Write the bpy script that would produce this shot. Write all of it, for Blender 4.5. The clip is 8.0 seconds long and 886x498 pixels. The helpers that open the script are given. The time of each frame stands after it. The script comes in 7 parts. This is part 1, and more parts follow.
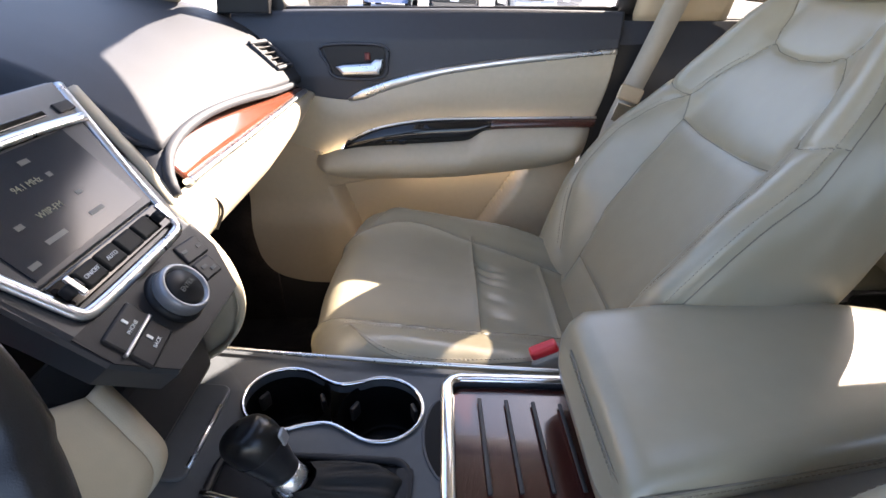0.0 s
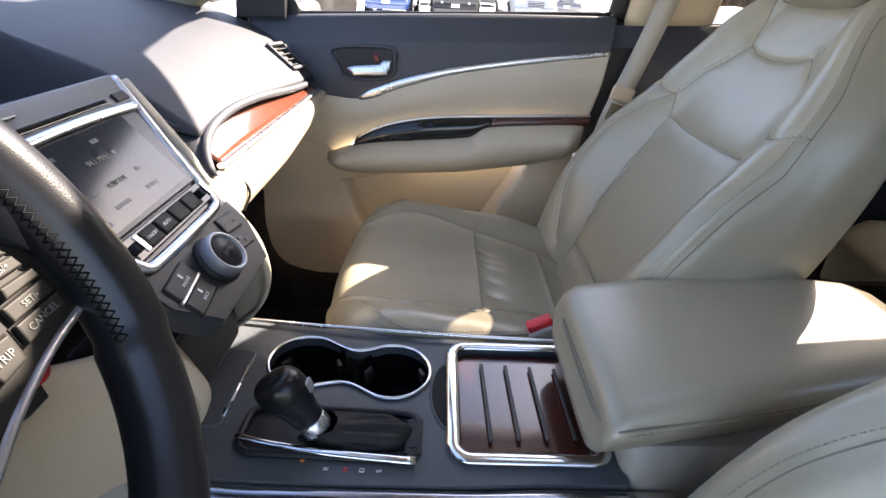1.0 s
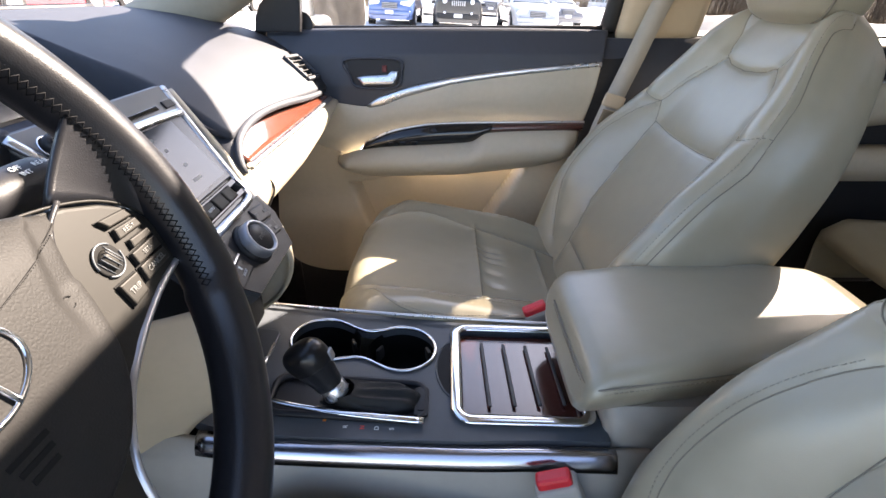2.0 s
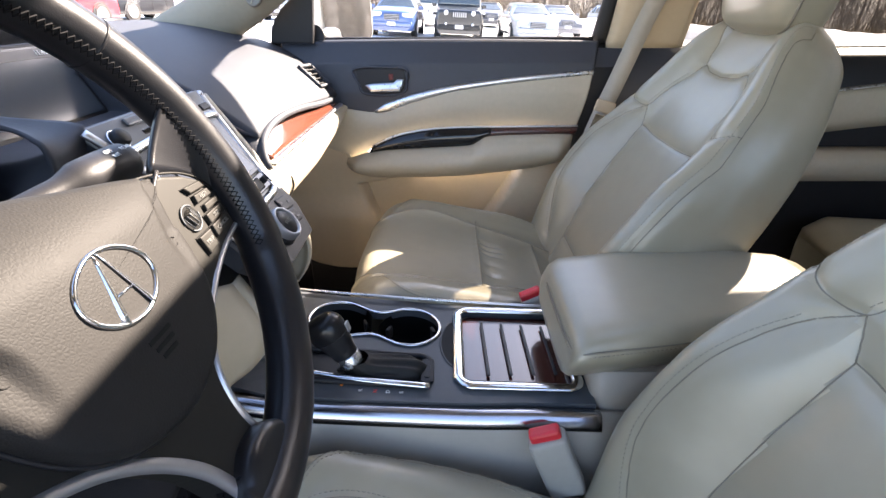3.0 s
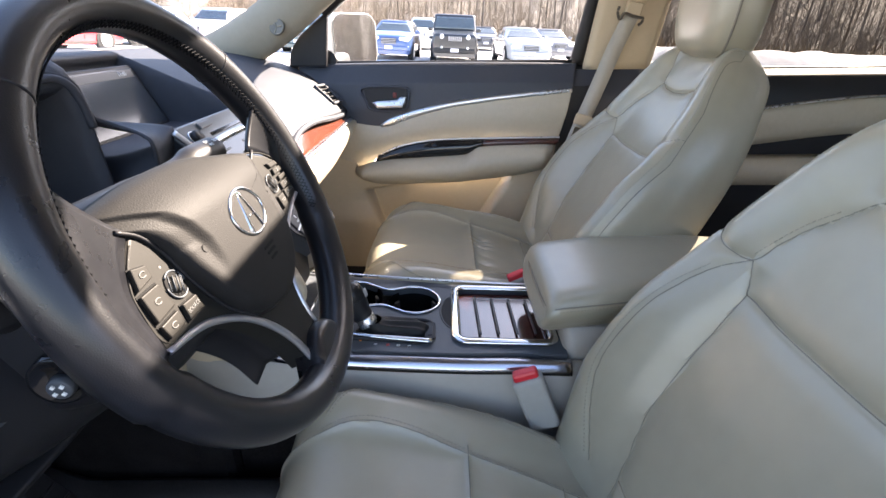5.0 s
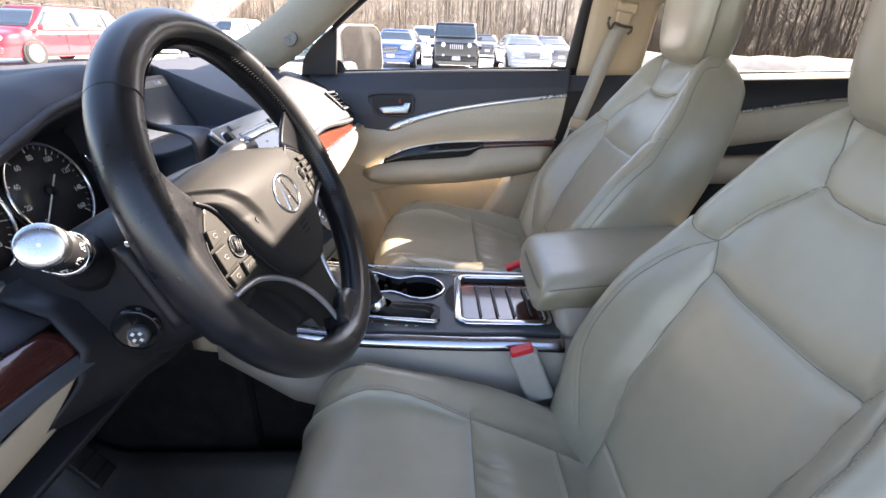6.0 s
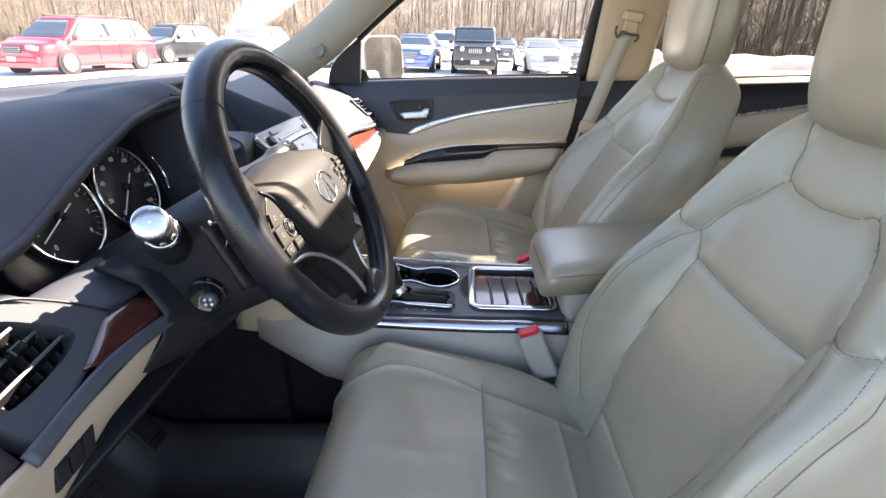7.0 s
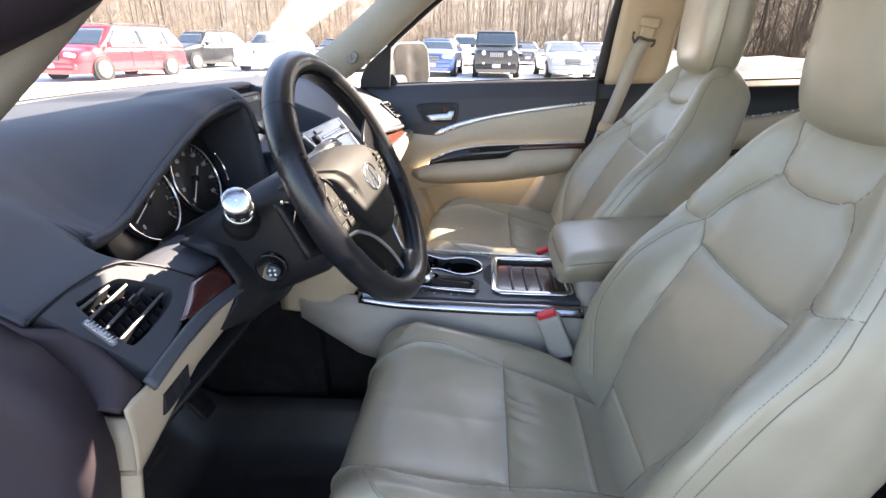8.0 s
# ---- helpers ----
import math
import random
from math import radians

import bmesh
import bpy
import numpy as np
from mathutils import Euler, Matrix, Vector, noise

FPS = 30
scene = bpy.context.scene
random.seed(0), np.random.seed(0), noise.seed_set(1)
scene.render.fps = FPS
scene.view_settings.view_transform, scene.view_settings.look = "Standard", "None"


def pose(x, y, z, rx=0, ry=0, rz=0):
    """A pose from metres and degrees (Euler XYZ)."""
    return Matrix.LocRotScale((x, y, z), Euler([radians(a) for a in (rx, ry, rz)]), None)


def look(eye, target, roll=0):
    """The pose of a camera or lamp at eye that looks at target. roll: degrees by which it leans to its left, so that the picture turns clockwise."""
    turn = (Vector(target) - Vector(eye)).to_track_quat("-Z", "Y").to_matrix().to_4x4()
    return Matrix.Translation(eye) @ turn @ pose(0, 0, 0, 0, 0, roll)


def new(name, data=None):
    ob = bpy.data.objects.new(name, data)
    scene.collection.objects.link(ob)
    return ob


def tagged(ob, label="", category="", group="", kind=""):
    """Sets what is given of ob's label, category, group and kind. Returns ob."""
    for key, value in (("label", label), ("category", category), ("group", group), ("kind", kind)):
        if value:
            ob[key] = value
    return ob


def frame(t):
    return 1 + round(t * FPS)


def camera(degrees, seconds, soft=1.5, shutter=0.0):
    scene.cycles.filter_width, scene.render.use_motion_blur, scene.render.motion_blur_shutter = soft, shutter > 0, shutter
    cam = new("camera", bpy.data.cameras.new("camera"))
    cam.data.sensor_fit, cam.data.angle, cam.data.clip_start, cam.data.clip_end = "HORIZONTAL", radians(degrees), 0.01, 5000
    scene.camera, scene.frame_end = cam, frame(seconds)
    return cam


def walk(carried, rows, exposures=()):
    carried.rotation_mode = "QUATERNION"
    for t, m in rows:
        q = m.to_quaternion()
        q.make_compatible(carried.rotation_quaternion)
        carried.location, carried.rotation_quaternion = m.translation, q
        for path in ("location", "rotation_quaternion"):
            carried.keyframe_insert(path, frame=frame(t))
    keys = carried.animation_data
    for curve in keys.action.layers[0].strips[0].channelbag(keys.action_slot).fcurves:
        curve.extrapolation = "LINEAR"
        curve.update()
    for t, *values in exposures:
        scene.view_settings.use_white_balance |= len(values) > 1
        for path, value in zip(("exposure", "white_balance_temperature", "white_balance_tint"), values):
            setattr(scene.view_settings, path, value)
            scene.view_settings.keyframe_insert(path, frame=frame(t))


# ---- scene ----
cam = camera(83.6, 8.0)
METRES, EYE, TILT, LEAN, TURN = 0.716, 1.27, -29.0, 0.0, 0.0
TIP = Matrix.Translation((0, 0, 1.2)) @ pose(0, 0, 0, 0, -2.8, 0) @ Matrix.Translation((0, 0, -1.2))
EXPOSURE, KELVIN = 3.36, 6850.0
ROWS = [
    (0.0, 0.0, 0.0, 0.0, 0.0, 0.0, -0.0),
    (0.5, -0.0081, -0.0501, -0.027, 0.0, 0.29, -0.13),
    (1.0, -0.0105, -0.0936, -0.049, 0.0, 0.59, -0.2),
    (1.5, -0.011, -0.1473, -0.0672, 0.16, 1.03, -0.21),
    (3.0, -0.0157, -0.3125, -0.139, 0.53, 2.58, -0.04),
    (3.5, -0.0164, -0.3676, -0.1671, 0.59, 3.2, -0.25),
    (4.0, -0.019, -0.4217, -0.1904, 0.46, 3.81, -0.38),
    (4.5, -0.0187, -0.4759, -0.2153, 0.29, 4.35, 0.08),
    (6.0, -0.022, -0.6488, -0.2983, 0.55, 5.65, 0.65),
    (6.5, -0.0193, -0.7131, -0.3234, 1.74, 5.88, 0.57),
    (7.0, -0.0099, -0.7844, -0.3454, 2.71, 6.07, 0.33),
    (7.5, -0.0111, -0.8454, -0.3704, 3.86, 6.29, 0.05),
    (8.0, -0.0211, -0.9108, -0.4028, 4.92, 6.47, -0.39),
]
walk(cam, [(t, TIP @ pose(0, -0.345, EYE, TILT, LEAN, TURN) @ pose(METRES * x, METRES * y, METRES * z, 90 + pitch, roll, yaw)) for t, x, y, z, yaw, pitch, roll in ROWS],
     exposures=[(0.0, EXPOSURE + 0.02, KELVIN, 18.0), (1.5, EXPOSURE - 0.02, KELVIN, 18.0), (3.2, EXPOSURE + 0.12, KELVIN, 18.0), (4.5, EXPOSURE + 0.08, KELVIN, 18.0), (6.0, EXPOSURE + 0.03, KELVIN + 50, 18.0), (8.0, EXPOSURE + 0.11, KELVIN + 250, 17.0)])

# ---- light ----
SUN_DIR = (TIP.to_3x3() @ Vector((1.12, 1.08, 1.0))).normalized()
world = bpy.data.worlds.new("sky")
scene.world = world
world.use_nodes = True
wn = world.node_tree.nodes
sky = wn.new("ShaderNodeTexSky")
sky.sky_type, sky.sun_disc = "NISHITA", False
sky.sun_elevation = math.asin(SUN_DIR.z)
sky.sun_rotation = math.atan2(SUN_DIR.x, SUN_DIR.y)
sky.air_density, sky.dust_density = 1.0, 1.5
wn["Background"].inputs["Strength"].default_value = 0.08
world.node_tree.links.new(sky.outputs[0], wn["Background"].inputs["Color"])
sun = new("sun", bpy.data.lights.new("sun", "SUN"))
sun.data.energy, sun.data.angle, sun.data.color = 4.5, radians(0.5), (1.0, 0.91, 0.77)
sun.matrix_world = look(SUN_DIR * 50, (0, 0, 0))


# ---- materials ----
def mat(name, col, rough=0.5, metal=0.0, var=0.06, scale=6.0, bump=0.0, bscale=400.0, coat=0.0, spec=0.5, grain="noise", col2=None, rvar=0.07, crease=0.0):
    m = bpy.data.materials.new(name)
    m.use_nodes = True
    nt = m.node_tree
    n, l = nt.nodes, nt.links
    b = n["Principled BSDF"]
    tc = n.new("ShaderNodeTexCoord")
    big = n.new("ShaderNodeTexNoise")
    big.inputs["Scale"].default_value, big.inputs["Detail"].default_value = scale, 5
    small = n.new("ShaderNodeTexNoise")
    small.inputs["Scale"].default_value, small.inputs["Detail"].default_value = scale * 14, 3
    for t in (big, small):
        l.new(tc.outputs["Object"], t.inputs["Vector"])
    add = n.new("ShaderNodeMath")
    add.operation = "MULTIPLY_ADD"
    add.inputs[1].default_value, add.inputs[2].default_value = 0.4, 0.0
    l.new(small.outputs["Fac"], add.inputs[0])
    s2 = n.new("ShaderNodeMath")
    s2.operation = "MULTIPLY_ADD"
    s2.inputs[1].default_value = 0.6
    l.new(big.outputs["Fac"], s2.inputs[0])
    l.new(add.outputs[0], s2.inputs[2])
    ramp = n.new("ShaderNodeValToRGB")
    c2 = col2 or [min(1, c * (1 + var)) for c in col]
    ramp.color_ramp.elements[0].position, ramp.color_ramp.elements[1].position = 0.35, 0.65
    ramp.color_ramp.elements[0].color = (*[c * (1 - var) for c in col], 1)
    ramp.color_ramp.elements[1].color = (*c2, 1)
    l.new(s2.outputs[0], ramp.inputs[0])
    l.new(ramp.outputs[0], b.inputs["Base Color"])
    rr = n.new("ShaderNodeMapRange")
    rr.inputs["To Min"].default_value, rr.inputs["To Max"].default_value = max(0.02, rough - rvar), min(1, rough + rvar)
    l.new(s2.outputs[0], rr.inputs["Value"])
    l.new(rr.outputs[0], b.inputs["Roughness"])
    b.inputs["Metallic"].default_value = metal
    b.inputs["Coat Weight"].default_value = coat
    b.inputs["Coat Roughness"].default_value = 0.06
    b.inputs["Specular IOR Level"].default_value = spec
    if bump:
        if grain == "cells":
            g = n.new("ShaderNodeTexVoronoi")
            g.feature = "DISTANCE_TO_EDGE"
            out = g.outputs["Distance"]
        else:
            g = n.new("ShaderNodeTexNoise")
            out = g.outputs["Fac"]
        g.inputs["Scale"].default_value = bscale
        l.new(tc.outputs["Object"], g.inputs["Vector"])
        bp = n.new("ShaderNodeBump")
        bp.inputs["Strength"].default_value, bp.inputs["Distance"].default_value = bump, 0.001
        l.new(out, bp.inputs["Height"])
        l.new(bp.outputs[0], b.inputs["Normal"])
        if crease:
            soft = n.new("ShaderNodeTexNoise")
            soft.inputs["Scale"].default_value, soft.inputs["Detail"].default_value, soft.inputs["Distortion"].default_value = 16, 1.5, 0.5
            l.new(tc.outputs["Object"], soft.inputs["Vector"])
            b2 = n.new("ShaderNodeBump")
            b2.inputs["Strength"].default_value, b2.inputs["Distance"].default_value = crease, 0.006
            l.new(soft.outputs["Fac"], b2.inputs["Height"])
            l.new(b2.outputs[0], bp.inputs["Normal"])
    return m


def glass(name, col=(0.95, 0.97, 0.97), rough=0.0, mixed=0.9):
    """A thin pane: mostly clear, with a gloss that grows at grazing angles."""
    m = bpy.data.materials.new(name)
    m.use_nodes = True
    n, l = m.node_tree.nodes, m.node_tree.links
    n.remove(n["Principled BSDF"])
    tr, gl, mx, fr = n.new("ShaderNodeBsdfTransparent"), n.new("ShaderNodeBsdfGlossy"), n.new("ShaderNodeMixShader"), n.new("ShaderNodeFresnel")
    tr.inputs[0].default_value = (*col, 1)
    gl.inputs["Roughness"].default_value = rough
    fr.inputs[0].default_value = 1.28
    l.new(fr.outputs[0], mx.inputs[0])
    l.new(tr.outputs[0], mx.inputs[1])
    l.new(gl.outputs[0], mx.inputs[2])
    l.new(mx.outputs[0], n["Material Output"].inputs[0])
    return m


def wood(name, a, b_, scale=9.0):
    m = mat(name, a, 0.18, coat=0.9)
    n, l = m.node_tree.nodes, m.node_tree.links
    tc = n["Texture Coordinate"]
    mp = n.new("ShaderNodeMapping")
    mp.inputs["Scale"].default_value = (30, 4, 8)
    w = n.new("ShaderNodeTexWave")
    w.inputs["Scale"].default_value, w.inputs["Distortion"].default_value, w.inputs["Detail"].default_value = scale, 7, 4
    l.new(tc.outputs["Object"], mp.inputs[0])
    l.new(mp.outputs[0], w.inputs["Vector"])
    r = n.new("ShaderNodeValToRGB")
    r.color_ramp.elements[0].color, r.color_ramp.elements[1].color = (*a, 1), (*b_, 1)
    l.new(w.outputs["Fac"], r.inputs[0])
    l.new(r.outputs[0], n["Principled BSDF"].inputs["Base Color"])
    return m


def lamp_mat(name, col, strength):
    m = mat(name, col, 0.4)
    b = m.node_tree.nodes["Principled BSDF"]
    b.inputs["Emission Color"].default_value = (*col, 1)
    b.inputs["Emission Strength"].default_value = strength
    return m


LEATHER = mat("cream_leather", (0.298, 0.267, 0.193), 0.31, var=0.05, scale=2.5, bump=0.12, bscale=900, rvar=0.05, spec=0.75, crease=0.06)
THREAD = mat("seam_thread", (0.19, 0.168, 0.13), 0.8)
STITCH = mat("pale_stitching", (0.27, 0.24, 0.19), 0.8)
BEIGE = mat("beige_moulded_trim", (0.45, 0.37, 0.262), 0.55, var=0.04, bump=0.15, bscale=900)
BEIGE_SOFT = mat("beige_soft_trim", (0.43, 0.38, 0.29), 0.5, var=0.05, bump=0.2, bscale=500, grain="cells")
GREY_BEIGE = mat("grey_beige_plastic", (0.36, 0.33, 0.285), 0.5, var=0.04, bump=0.12, bscale=900)
DASH = mat("dark_dash_vinyl", (0.041, 0.044, 0.053), 0.60, var=0.08, bump=0.3, bscale=600, grain="cells", spec=0.30)
NAVY = mat("dark_slate_vinyl", (0.032, 0.037, 0.05), 0.5, var=0.08, bump=0.25, bscale=600, grain="cells")
BLACK = mat("black_plastic", (0.016, 0.016, 0.018), 0.42, var=0.1, bump=0.1, bscale=800, spec=0.25)
PANEL = mat("satin_silver_grey_panel", (0.16, 0.165, 0.17), 0.3, metal=0.6, var=0.05)
SATIN = mat("satin_charcoal_panel", (0.066, 0.073, 0.082), 0.40, var=0.08, bump=0.05, bscale=1500, spec=0.3)
GLOSSB = mat("gloss_black", (0.008, 0.008, 0.009), 0.08, var=0.05)
RIMLEATHER = mat("black_wheel_leather", (0.010, 0.0103, 0.0125), 0.29, var=0.15, bump=0.10, bscale=700, grain="cells")
HUB = mat("grey_black_airbag_vinyl", (0.020, 0.0192, 0.0185), 0.58, var=0.08, bump=0.2, bscale=500, grain="cells", spec=0.12)
SWITCH = mat("grey_switch_plastic", (0.019, 0.018, 0.016), 0.50, var=0.05, spec=0.14)
CHROME = mat("chrome", (0.75, 0.76, 0.78), 0.12, metal=1.0, var=0.03)
SATINCHROME = mat("satin_chrome", (0.62, 0.63, 0.65), 0.28, metal=1.0, var=0.04)
GUNMETAL = mat("silver_grey_paint", (0.30, 0.31, 0.33), 0.35, metal=0.6, var=0.04)
POLISHED = mat("satin_silver_trim", (0.46, 0.46, 0.48), 0.30, metal=0.75, var=0.04)
STRIP = mat("blue_grey_polished_strip", (0.42, 0.42, 0.46), 0.20, metal=1.0, var=0.03)
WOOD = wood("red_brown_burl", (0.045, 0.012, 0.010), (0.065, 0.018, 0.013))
# lighter copy of the burl, with sunlight put into its colour
WOODLIT = wood("sunlit_red_wood", (0.105, 0.027, 0.015), (0.14, 0.040, 0.021))
CARPET = mat("black_carpet", (0.017, 0.0155, 0.016), 0.95, var=0.35, scale=20, bump=1.0, bscale=500, spec=0.04)
RUBBER = mat("black_rubber", (0.028, 0.0262, 0.0265), 0.40, var=0.3, scale=12, bump=0.4, bscale=300)
BELT = mat("beige_webbing", (0.34, 0.325, 0.29), 0.7, var=0.05, bump=0.5, bscale=1200)
REDB = mat("red_plastic", (0.6, 0.02, 0.03), 0.35, var=0.05)
HEADLINER = mat("beige_headliner", (0.5, 0.45, 0.37), 0.9, var=0.04, bump=0.3, bscale=800)
WHITEINK = mat("pale_print", (0.75, 0.75, 0.72), 0.5)
GREYINK = mat("grey_print", (0.11, 0.11, 0.106), 0.6)
REDINK = mat("red_print", (0.7, 0.05, 0.03), 0.5)
CLEAR = glass("clear_glass")
TINT = glass("privacy_glass", (0.30, 0.295, 0.28))
SCREEN = mat("grey_lcd_screen", (0.016, 0.022, 0.032), 0.13, var=0.1)
LCD = mat("matt_grey_lcd", (0.040, 0.050, 0.062), 0.14, var=0.05, spec=0.6)


# ---- mesh tools ----
def thing(name, label, category, group="", kind=""):
    return tagged(new(name), label, category, group, kind)


def link(name, verts, faces, material, parent=None, label="", smooth=True):
    me = bpy.data.meshes.new(name)
    me.from_pydata([tuple(map(float, v)) for v in verts], [], faces)
    me.materials.append(material)
    if smooth:
        me.polygons.foreach_set("use_smooth", [True] * len(me.polygons))
    me.update()
    ob = new(name, me)
    if parent:
        ob.parent = parent
    return tagged(ob, label)


def part(name, bm, material, parent=None, label="", smooth=False):
    bmesh.ops.recalc_face_normals(bm, faces=bm.faces)
    me = bpy.data.meshes.new(name)
    bm.to_mesh(me)
    bm.free()
    me.materials.append(material)
    if smooth:
        me.polygons.foreach_set("use_smooth", [True] * len(me.polygons))
    ob = new(name, me)
    if parent:
        ob.parent = parent
    return tagged(ob, label)


def curve(pts, n=40, closed=False):
    """A smooth line through the points, in n even steps."""
    p = np.array(pts, float)
    if closed:
        p = np.vstack([p[-1:], p, p[:2]])
    else:
        p = np.vstack([2 * p[:1] - p[1:2], p, 2 * p[-1:] - p[-2:-1]])
    out = []
    k = 24
    for a, b, c, d in zip(p[:-3], p[1:-2], p[2:-1], p[3:]):
        t = np.linspace(0, 1, k, endpoint=False)[:, None]
        out.append(0.5 * (2 * b + (c - a) * t + (2 * a - 5 * b + 4 * c - d) * t ** 2 + (3 * b - a - 3 * c + d) * t ** 3))
    q = np.vstack(out + [p[-2:-1]])
    s = np.r_[0, np.cumsum(np.linalg.norm(np.diff(q, axis=0), axis=1))]
    at = np.linspace(0, s[-1], n + 1)[:-1] if closed else np.linspace(0, s[-1], n)
    return np.stack([np.interp(at, s, q[:, i]) for i in range(q.shape[1])], 1)


def grid_faces(nu, nv, cu=False, cv=False):
    f = []
    for i in range(nu if cu else nu - 1):
        for j in range(nv if cv else nv - 1):
            a, b = i, (i + 1) % nu
            c, d = j, (j + 1) % nv
            f.append((a * nv + c, b * nv + c, b * nv + d, a * nv + d))
    return f


def sheet(name, P, material, parent=None, label="", cu=False, cv=False, caps=False, thick=0.0, smooth=True):
    P = np.asarray(P, float)
    nu, nv = P.shape[:2]
    f = grid_faces(nu, nv, cu, cv)
    if caps:
        f += [tuple(range(nv)), tuple((nu - 1) * nv + j for j in reversed(range(nv)))]
    ob = link(name, P.reshape(-1, 3), f, material, parent, label, smooth)
    if caps:
        for p in list(ob.data.polygons)[-2:]:
            p.use_smooth = False
    if thick:
        md = ob.modifiers.new("thick", "SOLIDIFY")
        md.thickness, md.offset = thick, 0
    return ob


def tube(name, pts, r, material, parent=None, label="", closed=False, n=10, flat=1.0, up=None):
    """A round or flattened bar along the points; r is one radius or one for each point."""
    p = np.asarray(pts, float)
    m = len(p)
    r = np.broadcast_to(np.asarray(r, float), (m,))
    tan = np.gradient(p, axis=0) if not closed else np.roll(p, -1, 0) - np.roll(p, 1, 0)
    tan /= np.linalg.norm(tan, axis=1)[:, None] + 1e-12
    ref = np.array(up if up is not None else (0, 0, 1.0))
    rings = []
    for i in range(m):
        a = np.cross(tan[i], ref)
        if np.linalg.norm(a) < 1e-3:
            a = np.cross(tan[i], (1.0, 0, 0))
        a /= np.linalg.norm(a)
        b = np.cross(a, tan[i])
        th = np.linspace(0, 2 * np.pi, n, endpoint=False)
        rings.append(p[i] + r[i] * (np.cos(th)[:, None] * a + flat * np.sin(th)[:, None] * b))
    return sheet(name, np.array(rings), material, parent, label, cu=closed, cv=True, caps=not closed)


def lathe(name, profile, m, material, parent=None, label="", n=32):
    """Turns a profile of (radius, height) round the local z of m."""
    th = np.linspace(0, 2 * np.pi, n, endpoint=False)
    P = np.array([[m @ Vector((r * math.cos(a), r * math.sin(a), z)) for a in th] for r, z in profile])
    return sheet(name, P, material, parent, label, cv=True, caps=True)


def box(name, size, m, material, parent=None, label="", bevel=0.004, seg=2, taper=1.0):
    bm = bmesh.new()
    bmesh.ops.create_cube(bm, size=1)
    for v in bm.verts:
        k = taper if v.co.z > 0 else 1.0
        v.co = Vector((v.co.x * size[0] * k, v.co.y * size[1] * k, v.co.z * size[2]))
    if bevel:
        bmesh.ops.bevel(bm, geom=bm.edges[:], offset=min(bevel, 0.45 * min(size)), segments=seg, profile=0.5, affect="EDGES")
    bm.transform(m)
    return part(name, bm, material, parent, label, smooth=False)


def prism(name, outline, depth, m, material, parent=None, label="", bevel=0.002, seg=2, smooth=False):
    """A plate with the outline in the local xy of m, from z = 0 up to depth."""
    bm = bmesh.new()
    f = bm.faces.new([bm.verts.new((x, y, 0)) for x, y in outline])
    r = bmesh.ops.extrude_face_region(bm, geom=[f])
    for v in r["geom"]:
        if isinstance(v, bmesh.types.BMVert):
            v.co.z += depth
    if bevel:
        top = [e for e in bm.edges if all(abs(v.co.z - depth) < 1e-6 for v in e.verts)]
        bmesh.ops.bevel(bm, geom=top, offset=bevel, segments=seg, profile=0.5, affect="EDGES")
    bm.transform(m)
    return part(name, bm, material, parent, label, smooth)


def rounded(w, h, r, n=5, cx=0.0, cy=0.0):
    """The outline of a rectangle with round corners."""
    out = []
    for sx, sy, a0 in ((1, 1, 0), (-1, 1, 90), (-1, -1, 180), (1, -1, 270)):
        for i in range(n + 1):
            a = radians(a0 + 90 * i / n)
            out.append((cx + sx * (w / 2 - r) + r * math.cos(a), cy + sy * (h / 2 - r) + r * math.sin(a)))
    return out


def frame_m(o, xa, ya):
    """A pose at o whose local x and y run along xa and ya."""
    x = Vector(xa).normalized()
    z = x.cross(Vector(ya)).normalized()
    y = z.cross(x)
    m = Matrix((x, y, z)).transposed().to_4x4()
    m.translation = o
    return m


def text(name, body, size, m, material, parent, label=""):
    cu = bpy.data.curves.new(name, "FONT")
    cu.body, cu.size, cu.align_x, cu.align_y, cu.extrude = body, size, "CENTER", "CENTER", 0.0002
    tmp = bpy.data.objects.new("tmp", cu)
    scene.collection.objects.link(tmp)
    bpy.context.view_layer.update()
    me = bpy.data.meshes.new_from_object(tmp.evaluated_get(bpy.context.evaluated_depsgraph_get()))
    bpy.data.objects.remove(tmp)
    me.transform(m)
    me.materials.clear()
    me.materials.append(material)
    ob = new(name, me)
    ob.parent = parent
    return tagged(ob, label)


# ---- front seats ----
def polydist(S, Y, line):
    """Distance from the points (S, Y) to a polyline of (s, y)."""
    d = np.full(S.shape, 9.0)
    for (s0, y0), (s1, y1) in zip(line[:-1], line[1:]):
        vs, vy = s1 - s0, y1 - y0
        t = np.clip(((S - s0) * vs + (Y - y0) * vy) / (vs * vs + vy * vy + 1e-12), 0, 1)
        d = np.minimum(d, np.hypot(S - s0 - t * vs, Y - y0 - t * vy))
    return d


